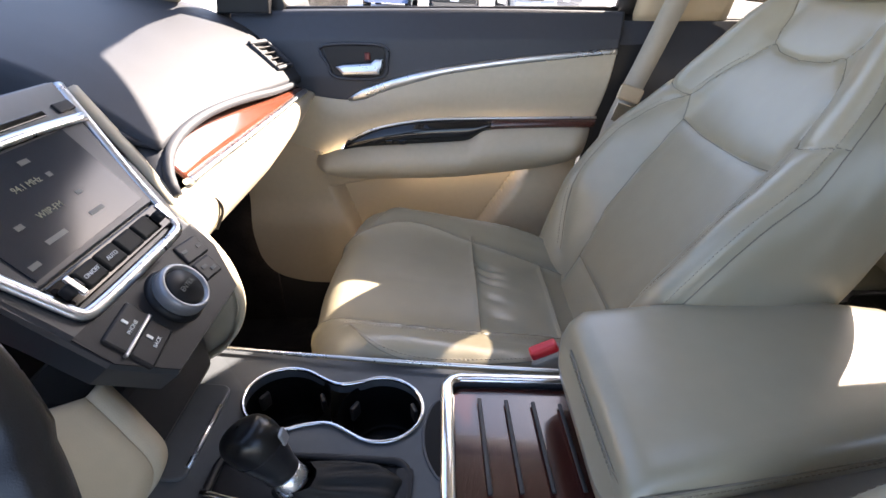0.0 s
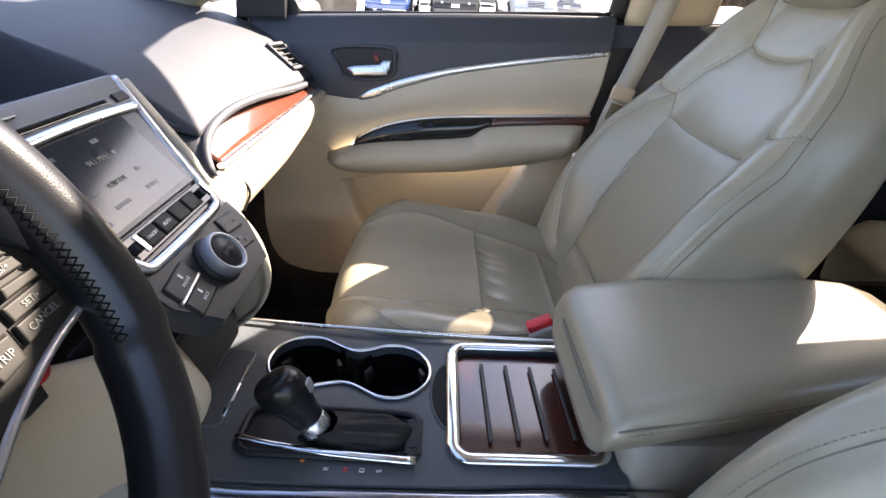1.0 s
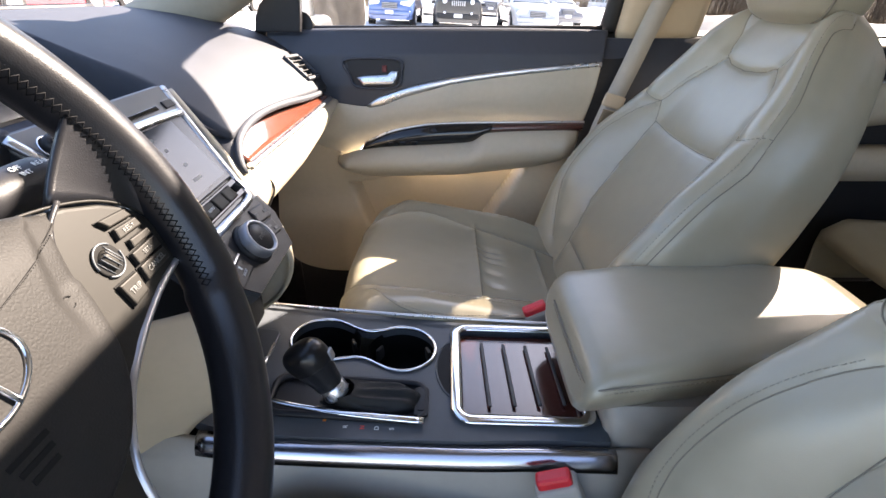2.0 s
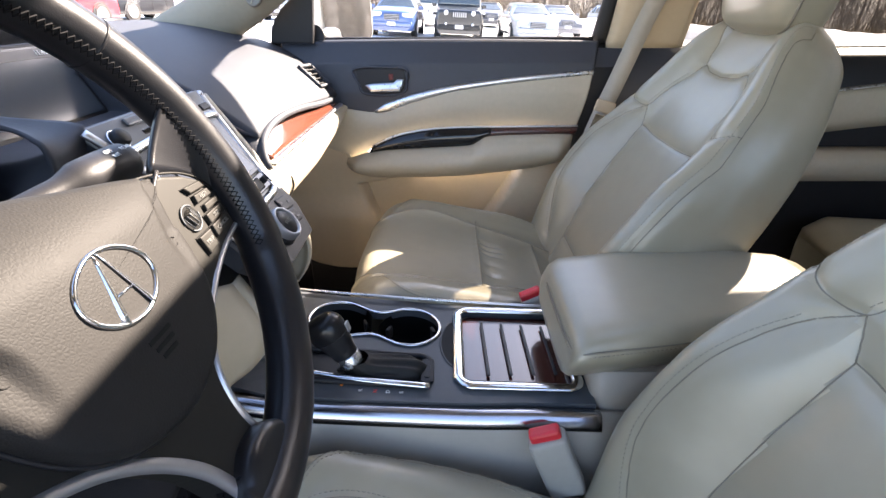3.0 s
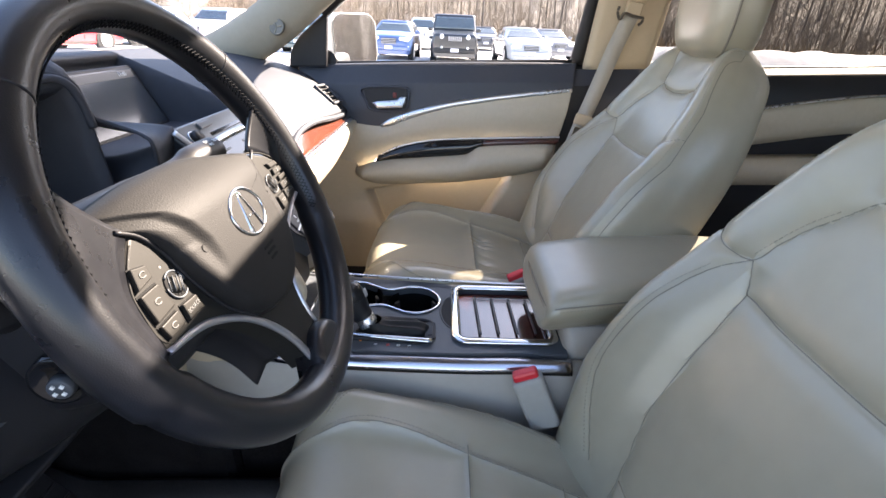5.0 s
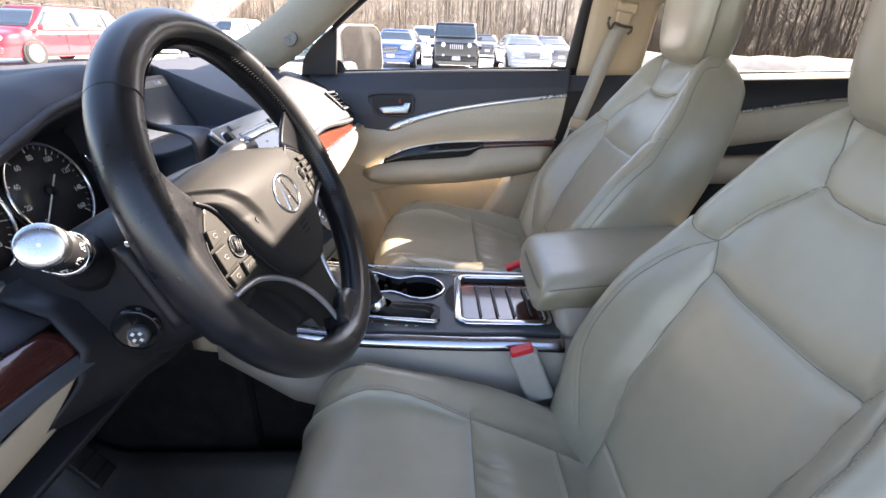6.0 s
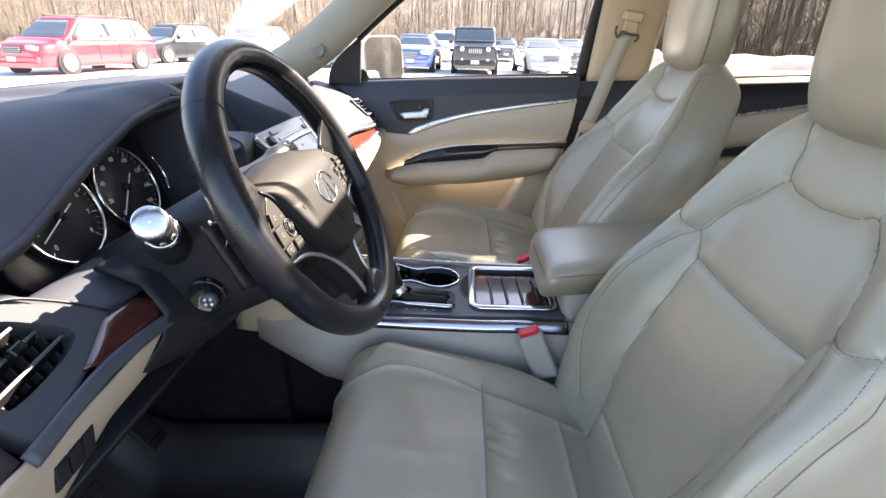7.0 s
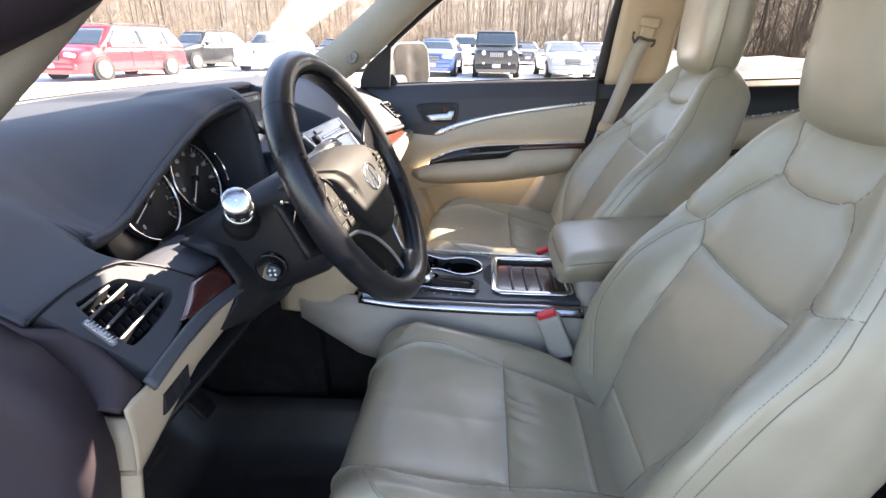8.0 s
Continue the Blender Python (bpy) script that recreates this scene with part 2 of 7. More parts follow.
def dashes(name, pts, r, material, parent, pitch=0.0062, length=0.0042):
    """Single stitches along the points, in one mesh."""
    p = np.asarray(pts, float)
    d = np.r_[0, np.cumsum(np.linalg.norm(np.diff(p, axis=0), axis=1))]
    V, F = [], []
    for s0 in np.arange(0.0, d[-1] - length, pitch):
        e = [np.array([np.interp(q, d, p[:, c]) for c in range(3)]) for q in (s0, s0 + length)]
        t = (e[1] - e[0]) / (np.linalg.norm(e[1] - e[0]) + 1e-9)
        a = np.cross(t, (0.3, 0.2, 0.93))
        a /= np.linalg.norm(a)
        c = np.cross(a, t)
        k = len(V)
        for q in e:
            V += [q + r * (math.cos(h) * a + math.sin(h) * c) for h in (0.8, 2.4, 3.9, 5.5)]
        F += [(k + i, k + (i + 1) % 4, k + 4 + (i + 1) % 4, k + 4 + i) for i in range(4)] + [(k + 3, k + 2, k + 1, k), (k + 4, k + 5, k + 6, k + 7)]
    return link(name, V, F, material, parent)


def panels(root, P, S, Y, seams, area, names, front, closed=False, extra=None, stitches=()):
    """Cuts a padded sheet along its seams into panels, each with a rolled edge."""
    nu, nv = S.shape
    du, dv = np.gradient(P, axis=0), np.gradient(P, axis=1)
    N = np.cross(du, dv)
    N /= np.linalg.norm(N, axis=2)[..., None] + 1e-12
    d = np.full(S.shape, 9.0)
    for line in seams:
        d = np.minimum(d, polydist(S, Y, line))
    lift = 0.0030 * (1 - np.exp(-(d / 0.016) ** 2)) - 0.0032 * np.exp(-(d / 0.0032) ** 2)
    wr = np.array([[noise.noise((s * 9, y * 9, 3.1)) * 0.0016 + noise.noise((s * 28, y * 24, 1.7)) * 0.0006 for s, y in zip(rs, ry)] for rs, ry in zip(S, Y)])
    if extra is not None:
        wr = wr + extra(S, Y)
    Q = P + N * (lift + wr)[..., None]
    f = np.array(grid_faces(nu, nv, False, closed))
    sm, ym = S.reshape(-1)[f].mean(1), Y.reshape(-1)[f].mean(1)
    a = area(sm, ym)
    flat = Q.reshape(-1, 3)
    obs = {}
    for k, nm in enumerate(names):
        ff = f[a == k]
        if not len(ff):
            continue
        used, inv = np.unique(ff, return_inverse=True)
        obs[nm] = link(nm, flat[used], inv.reshape(ff.shape).tolist(), LEATHER, root)
    for line, rad, mt, nm_ in [(ln, 0.0008, THREAD, "seam") for ln in seams] + [(ln, 0.0007, STITCH, "stitching") for ln in stitches]:
        q = curve(line, max(12, int(60 * sum(math.dist(a, b) for a, b in zip(line[:-1], line[1:])) / 0.3)))
        pts = []
        for s0, y0 in q:
            i = int(np.clip(np.searchsorted(S[:, 0], s0) - 1, 0, nu - 2))
            k = (s0 - S[i, 0]) / (S[i + 1, 0] - S[i, 0])
            rows = []
            for r in (i, i + 1):
                lo, hi = front(r)
                rows.append([np.interp(y0, Y[r, lo:hi], Q[r, lo:hi, c]) for c in range(3)])
            pts.append(np.array(rows[0]) * (1 - k) + np.array(rows[1]) * k)
        if nm_ == "seam":
            tube(nm_, pts, rad, mt, root, n=5)
        else:
            dashes(nm_, pts, rad, mt, root)
    return Q


def blur(q, n=31):
    """Rounds off the corners of a run of values."""
    w = np.hanning(n + 2)[1:-1]
    pad = np.r_[2 * q[0] - q[n // 2:0:-1], q, 2 * q[-1] - q[-2:-n // 2 - 1:-1]]
    return np.convolve(pad, w / w.sum(), "valid")


def seat(name, label, origin, recline, round_front=0.03, rise=(0.5, 1.0, 1.0, 1.0, 0.6)):
    root = thing(name, label, "car seat", group="front seats")
    # cushion: stations along the middle line from the crease to the front skirt
    mid = curve([(0.06, -0.035), (0.0, -0.008), (-0.09, 0.02), (-0.20, 0.045), (-0.32, 0.068), (-0.40, 0.078), (-0.44, 0.068), (-0.462, 0.035), (-0.466, -0.02), (-0.455, -0.10), (-0.44, -0.15)], 190)
    s = np.r_[0, np.cumsum(np.linalg.norm(np.diff(mid, axis=0), axis=1))]
    cross = curve([(0.0, 0.0), (0.09, 0.003), (0.15, 0.012), (0.185, 0.028), (0.215, 0.036), (0.24, 0.026), (0.255, -0.004), (0.258, -0.05), (0.25, -0.11), (0.235, -0.17)], 100)
    cross = np.vstack([cross[::-1] * (-1, 1), cross[1:]])
    amp = np.interp(s, [0, 0.08, 0.22, 0.40, 0.47, 0.55, 0.7], [*rise, 0.15, 0.0])
    wide = np.interp(s, [0, 0.1, 0.35, 0.5, 0.6, 0.7], [0.93, 0.97, 1.03, 1.0, 0.96, 0.92])
    amp, wide = blur(amp), blur(wide)
    P = np.zeros((len(s), len(cross), 3))
    for i in range(len(s)):
        dz = np.where(cross[:, 1] > 0, cross[:, 1] * amp[i], cross[:, 1])
        P[i, :, 0] = mid[i, 0] - round_front * np.abs(cross[:, 0] / 0.25) ** 2 * -1.0 * (s[i] > 0.3) * np.clip((s[i] - 0.3) / 0.2, 0, 1)
        P[i, :, 1] = cross[:, 0] * wide[i] * 0.935
        P[i, :, 2] = np.maximum(mid[i, 1] + dz, -0.16)
    arc = np.r_[0, np.cumsum(np.linalg.norm(np.diff(cross, axis=0), axis=1))]
    arc -= arc[-1] / 2
    S, Y = np.meshgrid(s, arc, indexing="ij")
    ins = [(0.05, 0.112), (0.16, 0.134), (0.272, 0.158), (0.34, 0.174), (0.40, 0.181), (0.445, 0.176), (0.485, 0.160), (0.53, 0.148), (0.60, 0.142), (0.72, 0.142)]
    low_seam = [(0.055, 0.185), (0.12, 0.218), (0.25, 0.246), (0.36, 0.258), (0.415, 0.252), (0.445, 0.236), (0.462, 0.214), (0.475, 0.190)]
    seams = []
    for k in (1, -1):
        seams += [[(a, k * b) for a, b in ins], [(a, k * b) for a, b in low_seam]]
    seams += [[(0.265, -0.17), (0.265, 0.17)], [(0.125, -0.13), (0.125, 0.13)]]

    def creases(S_, Y_):
        """Wear folds just behind the cross seam."""
        out = 0 * S_
        for y0, w_, a_ in ((0.085, 0.008, 0.0075), (0.055, 0.0065, 0.0065), (0.025, 0.007, 0.0048), (-0.03, 0.012, 0.0022), (-0.08, 0.010, 0.0028)):
            bend = y0 + 0.25 * (S_ - 0.25)
            out = out + a_ * np.exp(-((Y_ - bend) / w_) ** 2) * np.exp(-((S_ - 0.238) / 0.022) ** 2)
        return out - 0.008 * np.exp(-((S_ - 0.2) / 0.10) ** 2) * np.exp(-(Y_ / 0.11) ** 2)

    def area(a, b):
        lim = np.interp(a, [q[0] for q in ins], [q[1] for q in ins])
        out = np.where(b > lim, 1, np.where(b < -lim, 2, 0))
        return np.where((out == 0) & (a < 0.265), 3, np.where((out == 0) & (a > 0.556), 4, out))

    panels(root, P, S, Y, seams, area, ["cushion_front_panel", "cushion_bolster", "cushion_side_bolster", "cushion_rear_panel", "cushion_skirt"], lambda r: (0, len(arc)), extra=creases,
           stitches=[[(a, k * (b + 0.007)) for a, b in ins[:-3]] for k in (1, -1)] + [[(a, k * (b - 0.007)) for a, b in low_seam] for k in (1, -1)])
    box("seat_base", (0.44, 0.40, 0.14), pose(-0.20, 0, -0.20), BLACK, root, "black plastic seat base", bevel=0.02)
    for k in (1, -1):
        prism("recliner_cover", rounded(0.20, 0.10, 0.03), 0.025, pose(0.0, k * 0.235 + (-0.0125), -0.06, 90, 0, 0) @ pose(0, 0, -0.025), GREY_BEIGE, root, bevel=0.006)
        box("seat_rail", (0.5, 0.04, 0.03), pose(-0.15, k * 0.17, -0.285), BLACK, root, bevel=0.005)

    # backrest, in (s up the back, y across, n forward of the back plane)
    H = 0.63
    sv = np.linspace(-0.05, H, 190)
    hw = np.interp(sv, [-0.05, 0.0, 0.1, 0.2, 0.3, 0.38, 0.43, 0.48, 0.53, 0.58, 0.61, 0.63], [0.225, 0.235, 0.252, 0.256, 0.25, 0.236, 0.222, 0.203, 0.176, 0.146, 0.125, 0.09])
    bol = np.interp(sv, [-0.05, 0.05, 0.15, 0.28, 0.38, 0.46, 0.55, H], [0.03, 0.05, 0.072, 0.070, 0.040, 0.030, 0.026, 0.010])
    cush = np.interp(sv, [-0.05, 0.05, 0.15, 0.3, 0.45, 0.58, 0.61, H], [0.01, 0.012, 0.014, 0.006, 0.006, 0.006, 0.0, -0.02])
    thick = np.interp(sv, [-0.05, 0.1, 0.4, 0.6, 0.62, H], [0.10, 0.13, 0.12, 0.10, 0.08, 0.035])
    hw, bol, cush, thick = [blur(q) for q in (hw, bol, cush, thick)]
    prof = [(0.0, 0.0), (0.38, 0.02), (0.53, 0.10), (0.66, 0.52), (0.79, 0.92), (0.90, 0.96), (0.975, 0.60)]
    ring = []
    Y = []
    for i in range(len(sv)):
        half = [(a * hw[i], cush[i] + b * bol[i]) for a, b in prof]
        half += [(hw[i], cush[i] * 0.2 - 0.015), (hw[i] * 0.985, -thick[i] * 0.55), (hw[i] * 0.93, -thick[i] * 0.92), (hw[i] * 0.8, -thick[i])]
        half += [(hw[i] * 0.4, -thick[i] - 0.012), (0, -thick[i] - 0.014)]
        q = curve(half, 90)
        ring.append(np.vstack([q[::-1] * (-1, 1), q[1:-1]]))
    ring = np.array(ring)
    ca, sa = math.cos(radians(recline)), math.sin(radians(recline))
    P = np.zeros((*ring.shape[:2], 3))
    P[..., 0] = sv[:, None] * sa - ring[..., 1] * ca
    P[..., 1] = ring[..., 0]
    P[..., 2] = sv[:, None] * ca + ring[..., 1] * sa
    S = np.repeat(sv[:, None], ring.shape[1], 1)
    Yc = ring[..., 0].copy()
    back = ring[..., 1] < -0.06
    n_ = ring[..., 1]
    Yc = np.where(n_ < -0.012, np.sign(Yc + 1e-9) * (hw[:, None] - 0.012 - n_), Yc)
    Yc = np.where(back, np.sign(Yc + 1e-9) * 0.6, Yc)
    side = [(0.357, 0.134), (0.26, 0.136), (0.15, 0.130), (0.05, 0.102), (0.0, 0.095)]
    mid_line = [(0.396, 0.150), (0.365, 0.174), (0.32, 0.191), (0.25, 0.203), (0.18, 0.203), (0.10, 0.184), (0.03, 0.150)]
    outer = [(0.415, 0.2215), (0.38, 0.231), (0.345, 0.2375), (0.26, 0.2455), (0.15, 0.247), (0.03, 0.232)]
    wing = [(0.357, 0.134), (0.376, 0.141), (0.396, 0.150)]
    yoke = [(0.415, 0.2215), (0.399, 0.202), (0.392, 0.178), (0.396, 0.150), (0.424, 0.139), (0.455, 0.124), (0.485, 0.102), (0.512, 0.077), (0.503, 0.05), (0.498, 0.0)]
    cap = [(0.512, 0.077), (0.535, 0.087), (0.556, 0.088), (0.60, 0.10), (0.63, 0.1)]
    crest = [(0.415, 0.2215), (0.446, 0.2115), (0.48, 0.198), (0.53, 0.171), (0.58, 0.142), (0.612, 0.122)]
    seams = [[(0.357, -0.134), (0.350, -0.06), (0.350, 0.06), (0.357, 0.134)], [(0.055, -0.10), (0.055, 0.10)]]
    for k in (1, -1):
        for ln in (side, mid_line, outer, wing, yoke, cap, crest):
            seams.append([(a, k * b) for a, b in ln])

    def area2(a, b):
        m = np.abs(b)
        lim = np.interp(a, [0.0, 0.05, 0.15, 0.26, 0.357], [0.095, 0.102, 0.130, 0.136, 0.134])
        yk = np.interp(m, [0.0, 0.05, 0.077, 0.102, 0.124, 0.150, 0.18, 0.25], [0.498, 0.503, 0.512, 0.485, 0.455, 0.396, 0.389, 0.40])
        out = np.where(a > yk, np.where((m < 0.08) & (a > 0.49), 3, np.where(b > 0, 4, 5)), np.where((a < 0.353) & (m < lim), 0, np.where((a >= 0.353) & (m < 0.150), 1, np.where(b > 0, 2, 6))))
        return np.where(m > 0.5, np.where(a > 0.40, np.where(b > 0, 4, 5), np.where(b > 0, 2, 6)), out)

    panels(root, P, S, Yc, seams, area2, ["backrest_lower_panel", "backrest_upper_panel", "backrest_bolster", "backrest_yoke", "shoulder_wing", "shoulder_wing_inner", "backrest_side_bolster"], lambda r: (int(np.argmax(~back[r])), len(back[r]) - int(np.argmax(~back[r][::-1]))), closed=True,
           stitches=[[(a, k * (b + 0.007)) for a, b in mid_line[1:]] for k in (1, -1)] + [[(a - 0.002, k * (b - 0.008)) for a, b in outer] for k in (1, -1)] + [[(a + 0.007, k * (b + 0.002)) for a, b in yoke[3:7]] for k in (1, -1)] + [[(a, k * (b - 0.008)) for a, b in crest] for k in (1, -1)])
    # headrest
    foot = Matrix.Rotation(radians(recline - 4), 4, "Y") @ Vector((0.0, 0, 0.572))
    M = Matrix.Translation(foot) @ Matrix.Rotation(radians(15), 4, "Y") @ Matrix.Translation((0.006, 0, -0.572))
    th = np.linspace(0, 2 * np.pi, 64, endpoint=False)
    zz = curve([(0.0, 0.0), (0.35, 0.006), (0.75, 0.02), (0.95, 0.06), (1.0, 0.13), (0.99, 0.20), (0.93, 0.245), (0.65, 0.278), (0.0, 0.29)], 50)
    P = []
    for k, h in zz:
        c, sn = np.cos(th), np.sin(th)
        x = -np.sign(c) * np.abs(c) ** 0.75 * 0.062 * max(k, 0.001) ** 0.7 + 0.047 - 0.045 * (h / 0.26)
        y = np.sign(sn) * np.abs(sn) ** 0.62 * (0.119 + 0.006 * math.sin(h / 0.26 * 3.1)) * max(k, 0.001) ** 0.6
        P.append([M @ Vector((a, b, 0.572 + h)) for a, b in zip(x, y)])
    P = np.array(P)
    sheet("headrest", P, LEATHER, root, cv=True)
    for j in (13, 51):
        tube("seam", P[6:-6, j], 0.0024, THREAD, root, n=6)
    for k in (1, -1):
        tube("headrest_post", [M @ Vector((0.055, k * 0.06, z)) for z in (0.57, 0.62, 0.66)], 0.006, CHROME, root)
    root.matrix_world = pose(*origin)
    return root


passenger_seat = seat("front_seat", "cream leather front passenger seat, empty, beside the door", (0.25, 0.397, 0.735), 31.0)
driver_seat = seat("front_seat", "cream leather driver seat, worn, behind the steering wheel", (0.21, -0.37, 0.675), 25.5, 0.002, (0.1, 0.45, 0.85, 1.25, 1.25))

# ---- shell of the car ----
PLUM = mat("dark_plum_trim", (0.030, 0.022, 0.027), 0.62, var=0.1, bump=0.1, bscale=700, spec=0.3)
CY = 0.035
floor = tagged(box("floor", (2.9, 1.50, 0.04), pose(0.45, CY, 0.40), CARPET, bevel=0), "black carpeted car floor", "floor", kind="structure")
firewall = tagged(box("wall_front", (0.04, 1.50, 0.80), pose(-0.97, CY, 0.80), CARPET, bevel=0), "black insulated bulkhead under the dashboard", "wall", kind="structure")
tailgate = tagged(box("wall_rear", (0.06, 1.50, 1.2), pose(1.95, CY, 1.0), GREY_BEIGE, bevel=0.02), "grey-beige tailgate trim at the rear", "wall", kind="structure")
# roof with an unseen opening, added to shape the sun on wheel and vent
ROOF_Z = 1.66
SUN_HOLE = (0.15, 0.440, -0.06, 0.335)
roof = thing("ceiling", "beige fabric headliner with an unseen opening that shapes the sun", "ceiling", kind="structure")
for nm, x0, x1, y0, y1 in (("headliner", -0.12, SUN_HOLE[0], -0.62, 0.69), ("headliner", SUN_HOLE[1], 1.95, -0.62, 0.69), ("headliner", SUN_HOLE[0], SUN_HOLE[1], -0.62, SUN_HOLE[2]), ("headliner", SUN_HOLE[0], SUN_HOLE[1], SUN_HOLE[3], 0.69)):
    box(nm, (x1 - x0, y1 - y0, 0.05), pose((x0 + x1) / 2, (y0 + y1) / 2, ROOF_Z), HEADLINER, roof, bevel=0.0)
pane = box("roof_opening_pane", (SUN_HOLE[1] - SUN_HOLE[0], SUN_HOLE[3] - SUN_HOLE[2], 0.005), pose((SUN_HOLE[0] + SUN_HOLE[1]) / 2, (SUN_HOLE[2] + SUN_HOLE[3]) / 2, ROOF_Z + 0.03), CLEAR, roof, "clear pane over the unseen roof opening", bevel=0)
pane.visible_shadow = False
for y, dz, r in ((-0.66, 0.0, 0.055), (0.74, 0.04, 0.045)):
    tube("roof_rail", curve([(-0.15, y, 1.60 + dz), (0.4, y, 1.645 + dz), (1.2, y, 1.64 + dz), (1.95, y, 1.58 + dz)], 24), r, HEADLINER, roof, flat=0.8)
tube("header_rail", curve([(-0.14, -0.66, 1.60), (-0.19, 0.03, 1.64), (-0.14, 0.73, 1.60)], 20), 0.04, HEADLINER, roof)

# windscreen
ws = []
for u in np.linspace(0, 1, 12):
    y = -0.70 + 1.47 * u
    bow = 0.10 * (1 - (2 * u - 1) ** 2)
    ws.append([(-0.86 - bow + k * (0.70 + bow * 0.55), y * (1 - 0.06 * k), 1.235 + 0.385 * k + 0.03 * math.sin(math.pi * k)) for k in np.linspace(0, 1, 10)])
windscreen = tagged(sheet("window_1", ws, CLEAR), "clear curved windscreen above the dashboard", "windscreen", kind="structure")
windscreen.visible_shadow = False
low = [(q[0][0] + 0.03, q[0][1], 1.254) for q in ws]
tagged(tube("trim", curve(low, 40), 0.009, BLACK), "black seal along the foot of the windscreen", "window seal", kind="structure")


PILLAR = mat("beige_pillar_cloth", (0.30, 0.27, 0.21), 0.85, var=0.05, bump=0.3, bscale=700, spec=0.2)


def a_pillar(name, side, label):
    y0, y1 = (0.735, 0.665) if side > 0 else (-0.675, -0.578)
    root = thing(name, label, "pillar", kind="structure")
    a = curve([(-0.72, y0, 1.20), (-0.50, y0 - side * 0.012, 1.31), (-0.25, y0 - side * 0.03, 1.49), (-0.08, y1, 1.60)], 30)
    w = np.linspace(0.066, 0.058, 30)
    P = []
    for i, p in enumerate(a):
        prof = curve([(-0.9, 0.2), (-0.6, -0.35), (0.1, -0.5), (0.9, -0.15), (1.0, 0.45), (0.2, 0.6)], 20, closed=True)
        t = np.array([0.78, 0, 0.62])
        nrm = np.array([-0.62, 0, 0.78])
        P.append([p - nrm * q[0] * w[i] + np.array([0, side * q[1] * w[i], 0]) for q in prof])
    sheet("pillar_trim", np.array(P), PILLAR, root, cv=True, caps=True)
    return root


pillar_right = a_pillar("wall_pillar_right", 1, "beige windscreen pillar trim with a round tweeter")
TM = frame_m((-0.458, 0.692, 1.305), (0.8, 0, 0.6), (-0.6, 0.35, 0.75))
TWEET = mat("grey_tweeter_mesh", (0.15, 0.14, 0.115), 0.6, bump=0.6, bscale=900)
tweeter = lathe("tweeter_grille", [(0.0, 0.004), (0.015, 0.004), (0.0185, 0.006), (0.021, 0.005), (0.022, 0.0)], TM, TWEET, pillar_right, "round grey tweeter grille", n=28)
for i in range(3):
    a = radians(90 + 120 * i)
    tube("grille_spoke", [TM @ Vector((0.001 * math.cos(a), 0.001 * math.sin(a), 0.0045)), TM @ Vector((0.017 * math.cos(a), 0.017 * math.sin(a), 0.0045))], 0.0014, PILLAR, tweeter, n=6)
pillar_left = a_pillar("wall_pillar_left", -1, "beige driver side windscreen pillar with a dark seal")
tube("door_seal", curve([(-0.72, -0.73, 1.225), (-0.5, -0.715, 1.325), (-0.385, -0.705, 1.372), (-0.28, -0.70, 1.415), (-0.1, -0.69, 1.53), (0.0, -0.68, 1.62)], 30), 0.040, PLUM, pillar_left, "black rubber door seal")
prism("door_frame", curve([(-0.85, 1.145), (-0.50, 1.138), (-0.415, 1.110), (-0.376, 1.055), (-0.370, 0.985), (-0.395, 0.88), (-0.44, 0.75), (-0.52, 0.60), (-0.85, 0.55)], 50, closed=True)[::-1], 0.05, frame_m((0, -0.715, 0), (1, 0, 0), (0, 0, 1)), PLUM, pillar_left, "dark body side of the door opening", bevel=0.02, seg=5, smooth=True)

# sill and rear bodywork on the driver's side
sill = tagged(box("wall_sill", (2.3, 0.12, 0.16), pose(0.55, -0.72, 0.42), BLACK, bevel=0.02), "dark door sill on the driver side", "sill", kind="structure")
bp = thing("wall_pillar_centre", "beige centre pillar trim on the driver side", "pillar", kind="structure")
sheet("pillar_trim", [[(0.62 + dx + 0.05 * k, -0.70 + 0.09 * k * k + dy, 0.45 + 1.18 * k) for dx, dy in ((-0.09, 0.0), (-0.08, 0.05), (0.08, 0.05), (0.09, 0), (0.09, -0.06), (-0.09, -0.06))] for k in np.linspace(0, 1, 10)], GREY_BEIGE, bp, cv=True, caps=True)
rear_side = tagged(box("wall_side_left", (1.25, 0.06, 0.75), pose(1.34, -0.74, 0.80), NAVY, bevel=0.01), "dark rear door trim on the driver side", "wall", kind="structure")


# ---- passenger door ----
def door_y(x, z):
    return np.interp(z, [0.45, 0.72, 0.95, 1.08, 1.15, 1.195, 1.21], [0.785, 0.775, 0.765, 0.762, 0.772, 0.795, 0.815])


def band(name, top, bottom, material, parent, out=None, nu=120, nv=40, label="", thick=0.012):
    a, b = curve(top, nu), curve(bottom, nu)
    v = np.linspace(0, 1, nv)[None, :, None]
    q = a[:, None, :] * (1 - v) + b[:, None, :] * v
    x, z = q[..., 0], q[..., 1]
    y = door_y(x, z)
    if out is not None:
        y = y - out(x, z, np.broadcast_to(v[..., 0], x.shape), np.linspace(0, 1, nu)[:, None])
    return sheet(name, np.stack([x, y, z], -1), material, parent, label, thick=thick)


